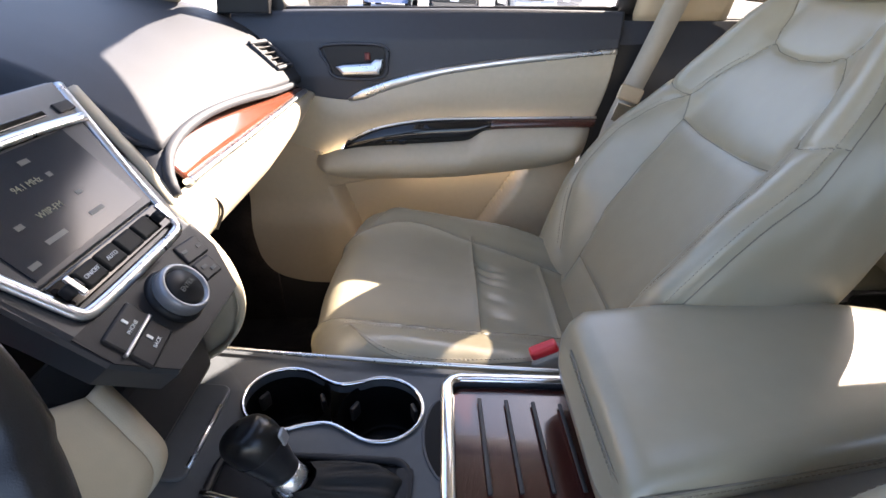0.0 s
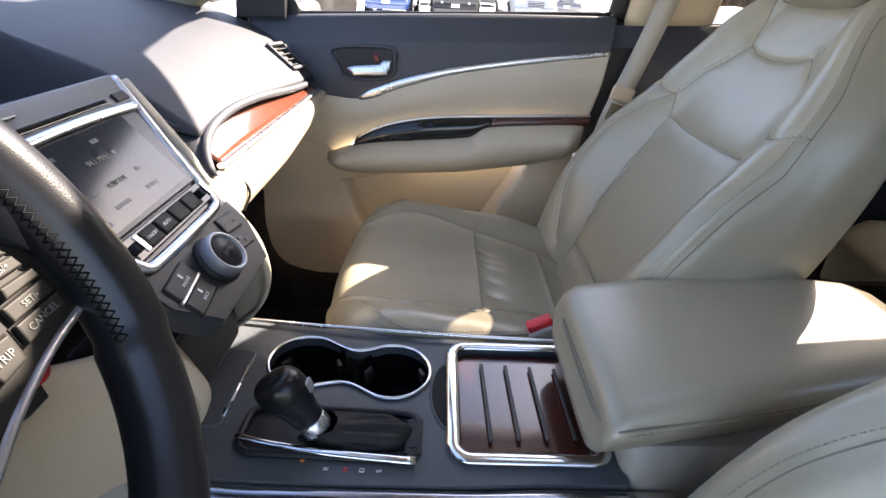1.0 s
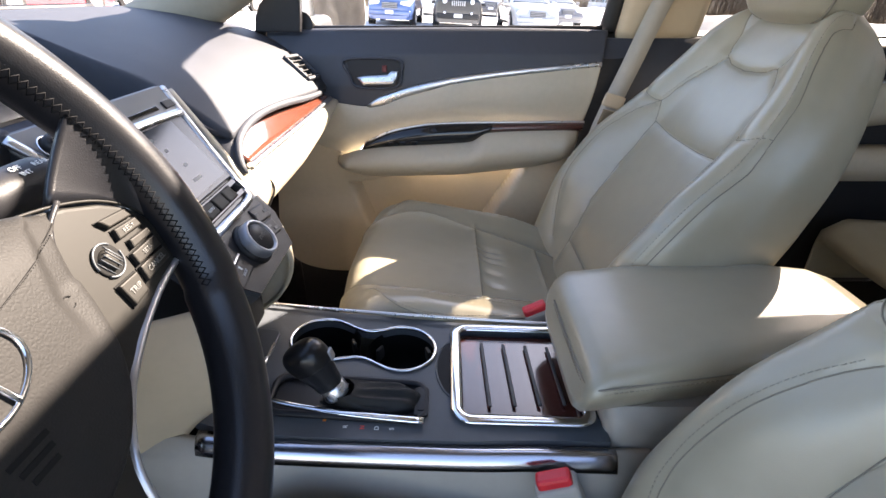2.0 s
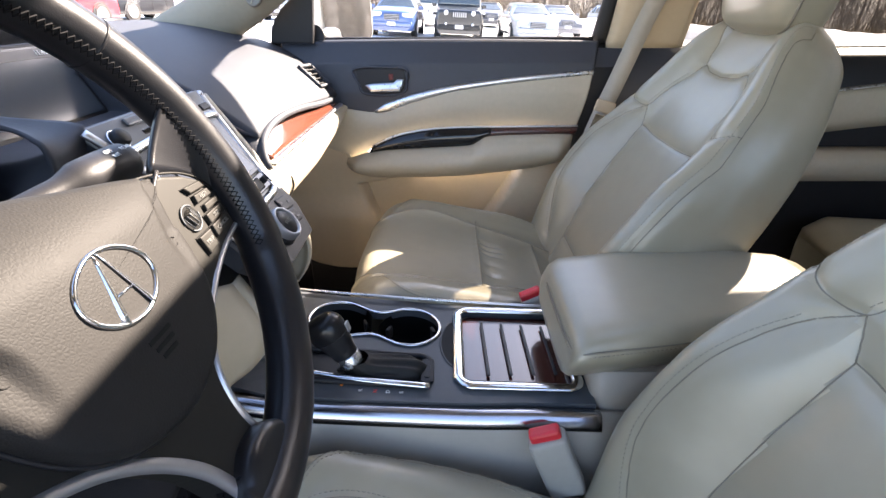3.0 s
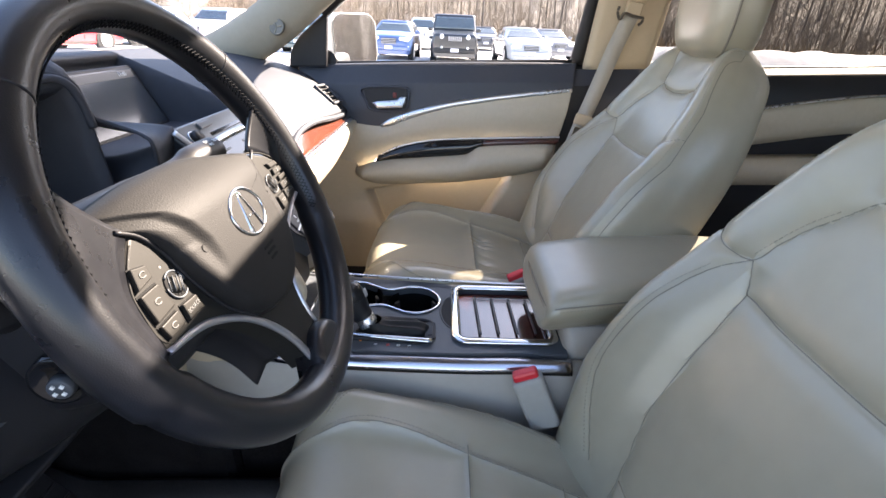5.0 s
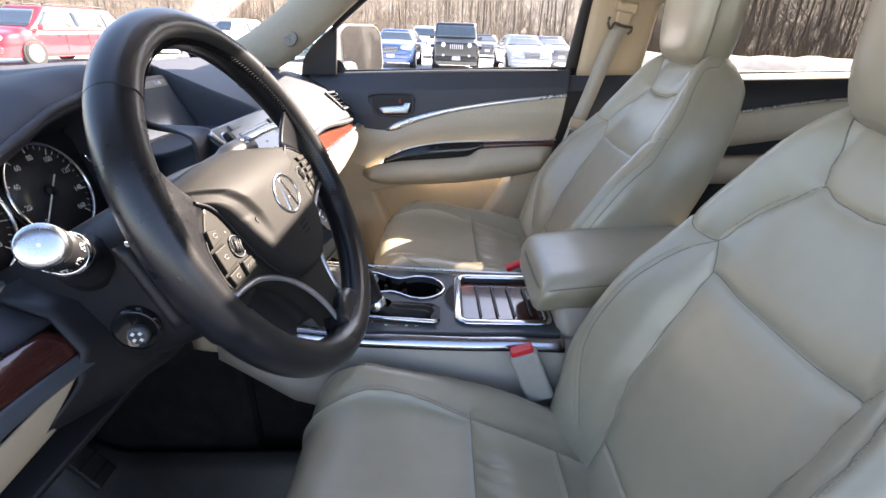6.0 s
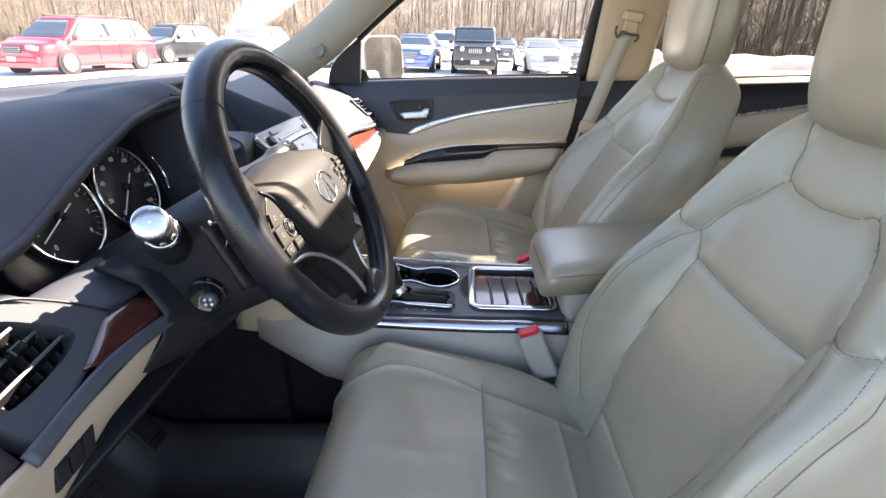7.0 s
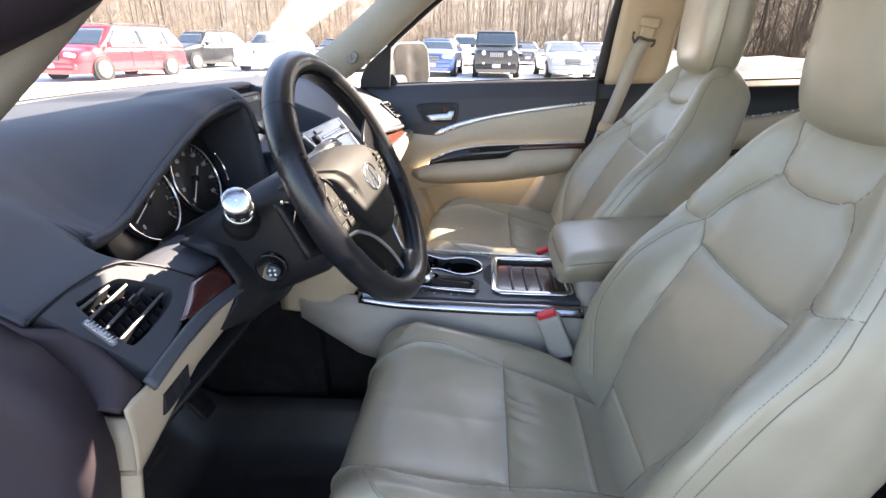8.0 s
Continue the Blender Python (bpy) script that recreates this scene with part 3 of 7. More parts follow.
CHR = [(-0.45, 1.055), (-0.31, 1.043), (-0.205, 1.030), (-0.15, 1.050), (-0.10, 1.066), (0.006, 1.090), (0.16, 1.110), (0.345, 1.127), (0.365, 1.129)]
WTOP = [(-0.34, 0.935), (-0.28, 0.915), (-0.245, 0.912), (-0.215, 0.940), (-0.15, 0.968), (-0.07, 0.984), (0.007, 0.990), (0.15, 0.992), (0.335, 0.993)]
WBOT = [(-0.225, 0.925), (-0.19, 0.928), (-0.10, 0.933), (0.00, 0.938), (0.055, 0.943), (0.075, 0.955), (0.10, 0.968), (0.2, 0.973), (0.325, 0.975)]
ABOT = [(-0.29, 0.885), (-0.24, 0.862), (-0.184, 0.855), (0.0, 0.858), (0.12, 0.868), (0.22, 0.882), (0.31, 0.905)]

door = thing("front_door", "closed front passenger door with dark top, cream insert and chrome strip", "car door", kind="structure")
band("upper_panel", [(-0.46, 1.20), (-0.2, 1.203), (0.1, 1.203), (0.378, 1.198)], CHR, NAVY, door, label="dark slate soft upper panel")
band("insert", CHR, WTOP, BEIGE_SOFT, door, out=lambda x, z, v, u: 0.010 * np.sin(np.pi * np.clip(v, 0, 1)), label="cream padded insert")
sheet_arm = lambda x, z, v, u: (0.060 * np.clip(np.sin(np.pi * np.clip(v * 0.93 + 0.07, 0, 1)), 0, 1) ** 0.55) * np.clip((u) / 0.05, 0, 1) ** 0.5 * np.clip((1.005 - u) / 0.06, 0, 1) ** 0.5
band("armrest", [(-0.285, 0.900), (-0.24, 0.918), (-0.19, 0.928), (-0.10, 0.933), (0.00, 0.938), (0.055, 0.943), (0.075, 0.955), (0.10, 0.968), (0.2, 0.973), (0.322, 0.975)], ABOT, BEIGE_SOFT, door, out=sheet_arm, nv=50, label="cream padded armrest")


def smooth(a, b, x):
    t = np.clip((x - a) / (b - a), 0, 1)
    return t * t * (3 - 2 * t)


def pocket(x, z, v, u):
    left = -0.262 + 0.35 * np.clip(0.80 - z, -0.03, 1) * 0.9
    right = 0.205 - 0.62 * np.clip(0.865 - z, 0, 1)
    top = 0.832 + 0.085 * np.clip((x + 0.26) / 0.46, 0, 1)
    inside = smooth(left, left + 0.012, x) * (1 - smooth(right - 0.012, right, x)) * (1 - smooth(top - 0.010, top, z)) * smooth(0.57, 0.585, z)
    bulge = 0.02 * smooth(0.80, 0.72, z) * smooth(-0.2, -0.3, x)
    return bulge - 0.065 * inside + 0.012 * smooth(0.07, 0.2, x) * smooth(0.90, 0.80, z) * (x > right)


band("lower_panel", [(-0.46, 1.055), (-0.34, 1.035), (-0.30, 0.93), (-0.285, 0.885), (-0.24, 0.862), (-0.184, 0.855), (0.0, 0.858), (0.12, 0.868), (0.22, 0.882), (0.31, 0.905)],
     [(-0.47, 0.70), (-0.462, 0.64), (-0.435, 0.595), (-0.38, 0.57), (-0.29, 0.56), (0.0, 0.56), (0.255, 0.56)], BEIGE, door, out=pocket, nu=170, nv=130, label="beige moulded lower panel with a map pocket")
band("front_fill", [(-0.46, 1.058), (-0.40, 1.05), (-0.31, 1.041), (-0.22, 1.03)], [(-0.46, 0.88), (-0.40, 0.88), (-0.33, 0.88), (-0.27, 0.90)], BEIGE, door, nu=40, nv=40, out=lambda x, z, v, u: -0.003 + 0 * x)
a = curve(CHR[2:], 50)
r = np.interp(np.linspace(0, 1, 50), [0, 0.06, 0.3, 1], [0.004, 0.0125, 0.010, 0.006])
tube("chrome_strip", [(x, door_y(x, z) - 0.006, z) for x, z in a], r, SATINCHROME, door, "curved satin chrome strip", flat=0.5, up=(0, 1, 0))
w = curve(WTOP[3:], 70)
wb = curve(WBOT, 70)
P = []
for i in range(70):
    k = np.linspace(0, 1, 10)
    x, z = w[i, 0] * (1 - k) + wb[i, 0] * k, w[i, 1] * (1 - k) + wb[i, 1] * k
    P.append(np.stack([x, door_y(x, z) - 0.034 * np.sin(np.pi * (0.12 + 0.75 * k)) ** 0.6, z], 1))
P = np.array(P)
sheet("switch_panel", P[:42], GLOSSB, door, "gloss black window switch panel", thick=0.006)
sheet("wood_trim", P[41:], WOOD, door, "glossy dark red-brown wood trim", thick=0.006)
ridge = curve([(-0.205, 1.024), (-0.245, 0.995), (-0.275, 0.955), (-0.285, 0.92), (-0.275, 0.895)], 30)
tube("insert_edge", [(x, float(door_y(x, z)) - 0.002, z) for x, z in ridge], 0.005, BEIGE_SOFT, door)
tube("trim_edge", [(x, door_y(x, z) - 0.022, z + 0.003) for x, z in w], 0.0028, SATINCHROME, door)
for i in range(3):
    box("window_switch", (0.018, 0.008, 0.012), pose(-0.15 + 0.03 * i, 0.732, 0.945), GLOSSB, door, bevel=0.003)
# inner handle in its bowl
prism("handle_bowl", [(-0.070, 0.032), (0.055, 0.032), (0.062, 0.0), (0.048, -0.030), (-0.045, -0.030), (-0.062, -0.005)], 0.004, frame_m((-0.18, 0.7605, 1.108), (1, 0, 0.0), (0, 0.12, 1)), BLACK, door, "dark recessed handle bowl", bevel=0.001)
tube("bowl_edge", [frame_m((-0.18, 0.7605, 1.108), (1, 0, 0.0), (0, 0.12, 1)) @ Vector((x, y, 0.005)) for x, y in curve([(-0.070, 0.032), (0.055, 0.032), (0.062, 0.0), (0.048, -0.030), (-0.045, -0.030), (-0.062, -0.005)], 40, closed=True)], 0.0035, NAVY, door, closed=True, n=8)
hb = frame_m((-0.18, 0.7605, 1.108), (1, 0, 0.0), (0, 0.12, 1))
prism("door_handle", [(-0.046, -0.010), (-0.028, -0.006), (0.030, -0.003), (0.039, 0.005), (0.056, 0.005), (0.052, -0.012), (0.045, -0.025), (-0.030, -0.027)][::-1], 0.016, hb @ pose(0, 0, 0.004, -8, 0, 0), SATINCHROME, door, "satin chrome pull handle", bevel=0.006)
box("lock_tab", (0.012, 0.006, 0.016), pose(-0.158, 0.756, 1.120), mat("dull_red_plastic", (0.12, 0.02, 0.02), 0.5), door, bevel=0.003)
tube("window_seal", [(x, 0.822, 1.204) for x in np.linspace(-0.47, 0.385, 20)], 0.008, BLACK, door)
# mirror sail and window frame
prism("mirror_sail", [(-0.462, 1.20), (-0.354, 1.20), (-0.338, 1.345), (-0.352, 1.336), (-0.392, 1.307), (-0.422, 1.283), (-0.444, 1.257), (-0.457, 1.230)], 0.02, frame_m((0, 0.79, 0), (1, 0, 0), (0, 0, 1)), BLACK, door, "black triangular mirror sail", bevel=0.003)
tube("window_frame", curve([(0.385, 0.825, 1.20), (0.41, 0.80, 1.36), (0.435, 0.75, 1.54), (0.38, 0.727, 1.655), (0.15, 0.722, 1.655), (0.06, 0.727, 1.625), (-0.037, 0.735, 1.565), (-0.17, 0.747, 1.478), (-0.28, 0.757, 1.398), (-0.35, 0.767, 1.345)], 80), 0.021, BLACK, door, "black window frame")
gp = [[(x, 0.825 - 0.09 * k ** 1.3, 1.19 + 0.45 * k) for x in np.linspace(-0.36 + 0.25 * k, 0.395 + 0.05 * k, 8)] for k in np.linspace(0, 1, 6)]
g = sheet("window_pane", gp, CLEAR, door, "clear front side window")
g.visible_shadow = False
# door end and gap
band("door_edge", [(0.372, 1.205), (0.40, 1.205), (0.44, 1.2)], [(0.255, 0.47), (0.35, 0.47), (0.44, 0.47)], BLACK, door, nu=12, nv=30, out=lambda x, z, v, u: -0.02 + 0 * x)

# centre pillar on the passenger's side
cp = thing("wall_pillar_belt", "beige centre pillar with the front belt", "pillar", kind="structure")
# rear edge flares out towards the top, added to keep sun off the console
sheet("upper_trim", [[(0.40 + 0.045 * k + dx * (1 - 0.25 * k) + (max(0.0, 0.45 * k - 0.20) * 1.75 + 0.012 + 0.045 * k if dx > 0.1 else 0.0), 0.80 - 0.10 * k + dy, 1.185 + 0.45 * k) for dx, dy in ((0, 0.05), (0.0, 0.0), (0.02, -0.015), (0.16, -0.012), (0.188, 0.01), (0.188, 0.05))] for k in np.linspace(0, 1, 22)], BEIGE, cp, cv=True, caps=True)
sheet("lower_trim", [[(0.27 + 0.09 * k + dx, 0.795 + dy, 0.45 + 0.735 * k) for dx, dy in ((0, 0.06), (0.0, 0.0), (0.02, -0.01), (0.28, -0.01), (0.30, 0.01), (0.30, 0.06))] for k in np.linspace(0, 1, 6)], NAVY, cp, cv=True, caps=True)

kick = tagged(box("wall_kick", (0.56, 0.04, 0.80), pose(-0.72, 0.80, 0.80), CARPET, bevel=0), "black footwell side panel", "wall", kind="structure")
sill_r = tagged(box("wall_sill_right", (2.9, 0.16, 0.36), pose(0.45, 0.87, 0.43), BLACK, bevel=0.02), "black sill trim under the passenger doors", "sill", kind="structure")
# rear passenger door
rear = thing("rear_door", "closed rear passenger door with cream trim and dark glass", "car door", kind="structure")
sheet("upper_panel", [[(x, y, z) for x in np.linspace(0.60, 1.75, 10)] for y, z in ((0.80, 0.45), (0.775, 0.60), (0.772, 0.93), (0.775, 1.09), (0.785, 1.152), (0.815, 1.177))], BLACK, rear, "dark slate upper panel", thick=0.012)
sheet("insert", [[(x, y, z + 0.05 * smooth(0.7, 1.3, x)) for x in np.linspace(0.62, 1.70, 30)] for y, z in ((0.77, 1.058), (0.757, 1.04), (0.755, 0.98), (0.762, 0.95))], BEIGE_SOFT, rear, "cream padded insert", thick=0.008)
sheet("rear_armrest", [[(x, y, z) for x in np.linspace(0.64, 1.45, 30)] for y, z in ((0.77, 0.93), (0.715, 0.925), (0.705, 0.89), (0.73, 0.85), (0.77, 0.84))], BEIGE_SOFT, rear, thick=0.008)
tube("chrome_strip", [(x, 0.758, 1.058 + 0.05 * float(smooth(0.7, 1.3, x))) for x in np.linspace(0.62, 1.70, 30)], 0.006, SATINCHROME, rear, flat=0.5)
rp = [[(x, 0.825 - 0.09 * k ** 1.3, 1.166 + 0.474 * k) for x in np.linspace(0.585 + 0.03 * k, 1.62 - 0.1 * k, 8)] for k in np.linspace(0, 1, 6)]
g = sheet("window_pane", rp, TINT, rear, "dark privacy glass")
tube("window_frame", curve([(0.60, 0.745, 1.60), (0.72, 0.742, 1.634), (1.1, 0.742, 1.636), (1.55, 0.742, 1.60)], 30), 0.025, BLACK, rear, "black upper window frame")
tube("window_seal", [(x, 0.822, 1.180) for x in np.linspace(0.58, 1.75, 20)], 0.008, BLACK, rear)
rear_q = tagged(box("wall_quarter", (0.45, 0.05, 0.6), pose(1.80, 0.78, 1.36), GREY_BEIGE, bevel=0.02), "grey-beige rear quarter trim", "wall", kind="structure")

# belt
belt = thing("seat_belt", "beige front seat belt hanging from the centre pillar", "seat belt")
bl = curve([(0.499, 0.733, 1.328), (0.47, 0.752, 1.24), (0.43, 0.755, 1.12), (0.398, 0.755, 1.03), (0.375, 0.755, 0.95), (0.35, 0.745, 0.80)], 30)
sheet("webbing", np.array([[p + np.array([dx, -dx * 0.15, 0.02 * dx]) for dx in (-0.023, 0.023)] for p in bl]), BELT, belt, thick=0.002)
box("belt_anchor", (0.062, 0.030, 0.030), pose(0.512, 0.738, 1.375, 0, 10, 0), BEIGE, belt, "beige plastic anchor cover", bevel=0.008, seg=3)
box("belt_guide", (0.045, 0.018, 0.035), pose(0.505, 0.735, 1.345, 0, 12, 0), BEIGE, belt, "beige plastic belt guide", bevel=0.006, seg=3)
LOOP = mat("dark_brown_loop", (0.06, 0.05, 0.04), 0.4)
tube("belt_loop", curve([(0.463, 0.728, 1.350), (0.460, 0.728, 1.335), (0.468, 0.728, 1.318), (0.478, 0.726, 1.333), (0.500, 0.724, 1.326), (0.520, 0.726, 1.322), (0.531, 0.728, 1.320), (0.528, 0.728, 1.309), (0.520, 0.730, 1.303)], 40), 0.0038, LOOP, belt, "dark belt loop", n=8)
box("tongue", (0.052, 0.010, 0.032), pose(0.402, 0.747, 1.045, 0, 16, -4), BEIGE, belt, "beige belt tongue", bevel=0.005)
box("tongue_plate", (0.03, 0.003, 0.04), pose(0.388, 0.745, 1.005, 0, 16, -4), CHROME, belt, bevel=0.001)

# door mirror
mirror = thing("door_mirror", "white-shelled door mirror outside the passenger window", "mirror")
PEARL = mat("white_car_paint", (0.72, 0.72, 0.70), 0.25, var=0.03, coat=0.6)
mo = rounded(0.205, 0.170, 0.045, n=6)
MM = frame_m((-0.305, 1.020, 1.262), (0.59, 0.81, 0), (-0.02, 0.015, 1))
P = []
for k, d in ((0.9, 0.012), (0.97, -0.002), (1.0, 0.006), (1.0, 0.05), (0.9, 0.09), (0.6, 0.12), (0.2, 0.13)):
    P.append([MM @ Vector((x * k, z * k, -d)) for x, z in mo])
sheet("shell", np.array(P), PEARL, mirror, "white painted mirror shell", cv=True, caps=True)
tube("mirror_foot", [(-0.36, 0.80, 1.215), (-0.36, 0.89, 1.20), (-0.35, 0.985, 1.205)], [0.03, 0.026, 0.03], BLACK, mirror, "black mirror foot", n=12)
prism("mirror_glass", rounded(0.192, 0.158, 0.038, n=6), 0.002, MM @ pose(0, 0, 0.001), mat("mirror_silver", (0.85, 0.87, 0.88), 0.02, metal=1.0, var=0.01), mirror, "mirror glass", bevel=0)

# ---- second row ----
bench = thing("rear_seat", "cream leather rear bench in the shade behind the front seats", "car seat")
for nm, y0, y1 in (("cushion", -0.62, -0.22), ("cushion", -0.20, 0.27), ("cushion", 0.29, 0.69)):
    P = []
    for x, z0, z1 in ((0.98, 0.60, 0.70), (0.985, 0.58, 0.735), (1.03, 0.57, 0.765), (1.2, 0.57, 0.755), (1.38, 0.57, 0.735), (1.45, 0.57, 0.70)):
        P.append([(x, (y0 + y1) / 2 + (y1 - y0) / 2 * a, z0 + (z1 - z0) * b) for a, b in curve([(-1, 0.05), (-1, 0.8), (-0.93, 0.98), (-0.5, 0.93), (0, 0.9), (0.5, 0.93), (0.93, 0.98), (1, 0.8), (1, 0.05)], 40)])
    sheet(nm, np.array(P), LEATHER, bench, thick=0.004)
    P = []
    for s, n0, k in ((0.0, 0.0, 1), (0.05, 0.02, 1), (0.25, 0.035, 1), (0.45, 0.03, 0.98), (0.58, 0.02, 0.95), (0.62, -0.02, 0.9), (0.60, -0.10, 0.9), (0.0, -0.14, 1)):
        P.append([(1.42 + 0.42 * s - n0 + 0.012 * a * a, (y0 + y1) / 2 + (y1 - y0) / 2 * a * k, 0.72 + 0.9 * s + 0.3 * n0) for a in np.linspace(-1, 1, 14)])
    sheet("backrest", np.array(P), LEATHER, bench, thick=0.004)
box("bench_base", (0.42, 1.30, 0.16), pose(1.22, CY, 0.50), BLACK, bench, "black bench base", bevel=0.02)

# ---- centre console ----
console = thing("center_console", "charcoal centre console with chrome edges between the front seats", "console")
# body: cross-sections from the front to the armrest box
P = []
for x, zt, wl, wr in ((-0.42, 0.86, -0.10, 0.17), (-0.30, 0.835, -0.095, 0.165), (-0.15, 0.82, -0.09, 0.160), (0.0, 0.81, -0.085, 0.155), (0.19, 0.80, -0.080, 0.150), (0.24, 0.80, -0.08, 0.15)):
    zl = float(np.interp(x, [-0.42, -0.36, -0.29, -0.15, 0.0], [0.79, 0.72, 0.69, 0.64, 0.60]))
    P.append([[(x, wl - 0.030, zl), (x, wl - 0.028, zl + 0.25 * (zt - zl)), (x, wl - 0.024, zl + 0.6 * (zt - zl)), (x, wl - 0.012, zt - 0.03), (x, wl - 0.004, zt - 0.012), (x, wl + 0.004, zt - 0.012)], [(x, wr - 0.004, zt - 0.012), (x, wr + 0.004, zt - 0.012), (x, wr + 0.012, zt - 0.03), (x, wr + 0.024, zl + 0.6 * (zt - zl)), (x, wr + 0.028, zl + 0.25 * (zt - zl)), (x, wr + 0.030, zl)]])
P = np.array(P)
for k in (0, 1):
    sheet("side_wall", P[:, k], GREY_BEIGE, console, "grey-beige moulded console side", thick=0.004)
box("base", (0.60, 0.20, 0.30), pose(-0.10, CY, 0.58), CARPET, console, "black carpeted console base", bevel=0)


def con_z(x):
    return np.interp(x, [-0.42, -0.30, -0.15, 0.0, 0.19, 0.24], [0.86, 0.835, 0.82, 0.81, 0.80, 0.80])


def ring_outline(r1, c1, r2, c2, waist, n=18):
    """The outline of two round holes joined by a waist, in x and y."""
    pts = []
    for i in range(n + 1):
        a = radians(55 + 250 * i / n)
        pts.append((c1[0] + r1 * math.cos(a), c1[1] + r1 * math.sin(a)))
    mid = (c1[0] + c2[0]) / 2
    pts.append((mid, (c1[1] + c2[1]) / 2 - waist))
    for i in range(n + 1):
        a = radians(235 + 250 * i / n)
        pts.append((c2[0] + r2 * math.cos(a), c2[1] + r2 * math.sin(a)))
    pts.append((mid, (c1[1] + c2[1]) / 2 + waist))
    return curve(pts, 72, closed=True)


cup = ring_outline(0.049, (-0.188, 0.089), 0.050, (-0.074, 0.081), 0.031)
tray = np.array(rounded(0.165, 0.190, 0.017, n=8, cx=0.092, cy=0.042))
tray[:, 0] += np.where(tray[:, 0] < 0.09, -0.011 * np.cos((tray[:, 1] - 0.042) / 0.095 * 1.4), 0)


def plate_with_holes(name, outline, holes, material, parent, label, zf, depth):
    """A top plate cut round its holes, with walls down into them."""
    bm = bmesh.new()
    edges = []
    for ln in [outline] + holes:
        vs = [bm.verts.new((x, y, 0)) for x, y in ln]
        edges += [bm.edges.new((vs[i], vs[(i + 1) % len(vs)])) for i in range(len(vs))]
    bmesh.ops.triangle_fill(bm, use_beauty=True, use_dissolve=False, edges=edges)
    bm.verts.ensure_lookup_table()
    for v in bm.verts:
        v.co.z = float(zf(v.co.x))
    r = bmesh.ops.extrude_edge_only(bm, edges=[e for e in bm.edges if e.is_boundary])
    for v in r["geom"]:
        if isinstance(v, bmesh.types.BMVert):
            v.co.z -= depth
    return part(name, bm, material, parent, label)


out = [(-0.36, -0.050), (-0.305, -0.080), (-0.25, -0.092), (-0.1, -0.088), (0.02, -0.084), (0.10, -0.078), (0.192, -0.076), (0.192, 0.150), (0.1, 0.150), (0.0, 0.155), (-0.15, 0.162), (-0.30, 0.166), (-0.36, 0.166)]
top = []
for (x0, y0), (x1, y1) in zip(out, out[1:] + out[:1]):
    for k in range(6):
        top.append((x0 + (x1 - x0) * k / 6, y0 + (y1 - y0) * k / 6))
gate = np.array(rounded(0.195, 0.066, 0.018, n=5, cx=-0.133, cy=-0.026))
plate_with_holes("top_plate", top, [cup.tolist(), (np.array(tray)).tolist(), gate.tolist()], SATIN, console, "satin charcoal top plate", con_z, 0.012)
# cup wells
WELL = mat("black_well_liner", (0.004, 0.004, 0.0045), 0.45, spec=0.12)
box("tunnel", (0.56, 0.25, 0.44), pose(-0.68, CY, 0.63), CARPET, console, "black carpeted tunnel under the dashboard", bevel=0.02)
for c in ((-0.188, 0.089), (-0.074, 0.081)):
    wz = float(con_z(c[0]))
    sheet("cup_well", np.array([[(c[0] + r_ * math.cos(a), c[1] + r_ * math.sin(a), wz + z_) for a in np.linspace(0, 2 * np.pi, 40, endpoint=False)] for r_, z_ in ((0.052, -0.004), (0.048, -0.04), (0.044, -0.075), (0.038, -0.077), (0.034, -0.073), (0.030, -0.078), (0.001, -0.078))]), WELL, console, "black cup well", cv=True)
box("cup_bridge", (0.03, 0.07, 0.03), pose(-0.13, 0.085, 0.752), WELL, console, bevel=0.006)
for c in ((-0.188, 0.089), (-0.074, 0.081)):
    for a in (25, 150, 270):
        wx, wy = c[0] + 0.042 * math.cos(radians(a)), c[1] + 0.042 * math.sin(radians(a))
        box("cup_grip", (0.006, 0.016, 0.022), pose(wx, wy, float(con_z(c[0])) - 0.026, 0, 0, a), RUBBER, console, bevel=0.0025)
tube("cup_rim", [(x, y, float(con_z(x)) + 0.002) for x, y in cup], 0.0027, CHROME, console, "chrome rim round the cup wells", closed=True, n=8)
# tray with ribs and chrome frame
trayt = thing("sliding_tray", "dark wood-grain sliding console lid with four rubber ribs", "console lid")
prism("lid", [(0.092 + (x - 0.092) * 0.93, 0.040 + (y - 0.040) * 0.93) for x, y in tray], 0.012, pose(0, 0, 0.7915, 0, 2.0, 0), WOOD, trayt, "glossy dark wood lid", bevel=0.003)
tube("chrome_frame", [(x, y, 0.8105 - 0.035 * (x - 0.09)) for x, y in tray], 0.0085, CHROME, trayt, "wide chrome frame", closed=True, n=10, flat=0.5)
for i, x in enumerate((0.047, 0.080, 0.113, 0.146)):
    box("rib", (0.005, 0.132 - 0.004 * i, 0.003), pose(x, 0.040, 0.8050 - 0.035 * (x - 0.09), 0, 2, 1.5), RUBBER, trayt, bevel=0.002)
fr_o = curve([(0.006, 0.104), (-0.010, 0.094), (-0.0195, 0.070), (-0.0225, 0.042), (-0.018, 0.014), (-0.007, -0.008), (0.007, -0.018)], 30)
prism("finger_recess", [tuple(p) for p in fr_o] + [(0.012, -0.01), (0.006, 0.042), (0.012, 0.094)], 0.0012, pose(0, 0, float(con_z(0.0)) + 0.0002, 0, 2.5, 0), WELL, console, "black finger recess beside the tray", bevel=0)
tube("recess_edge", [(x, y, float(con_z(x)) + 0.0006) for x, y in fr_o], 0.0018, SATIN, console, n=6)
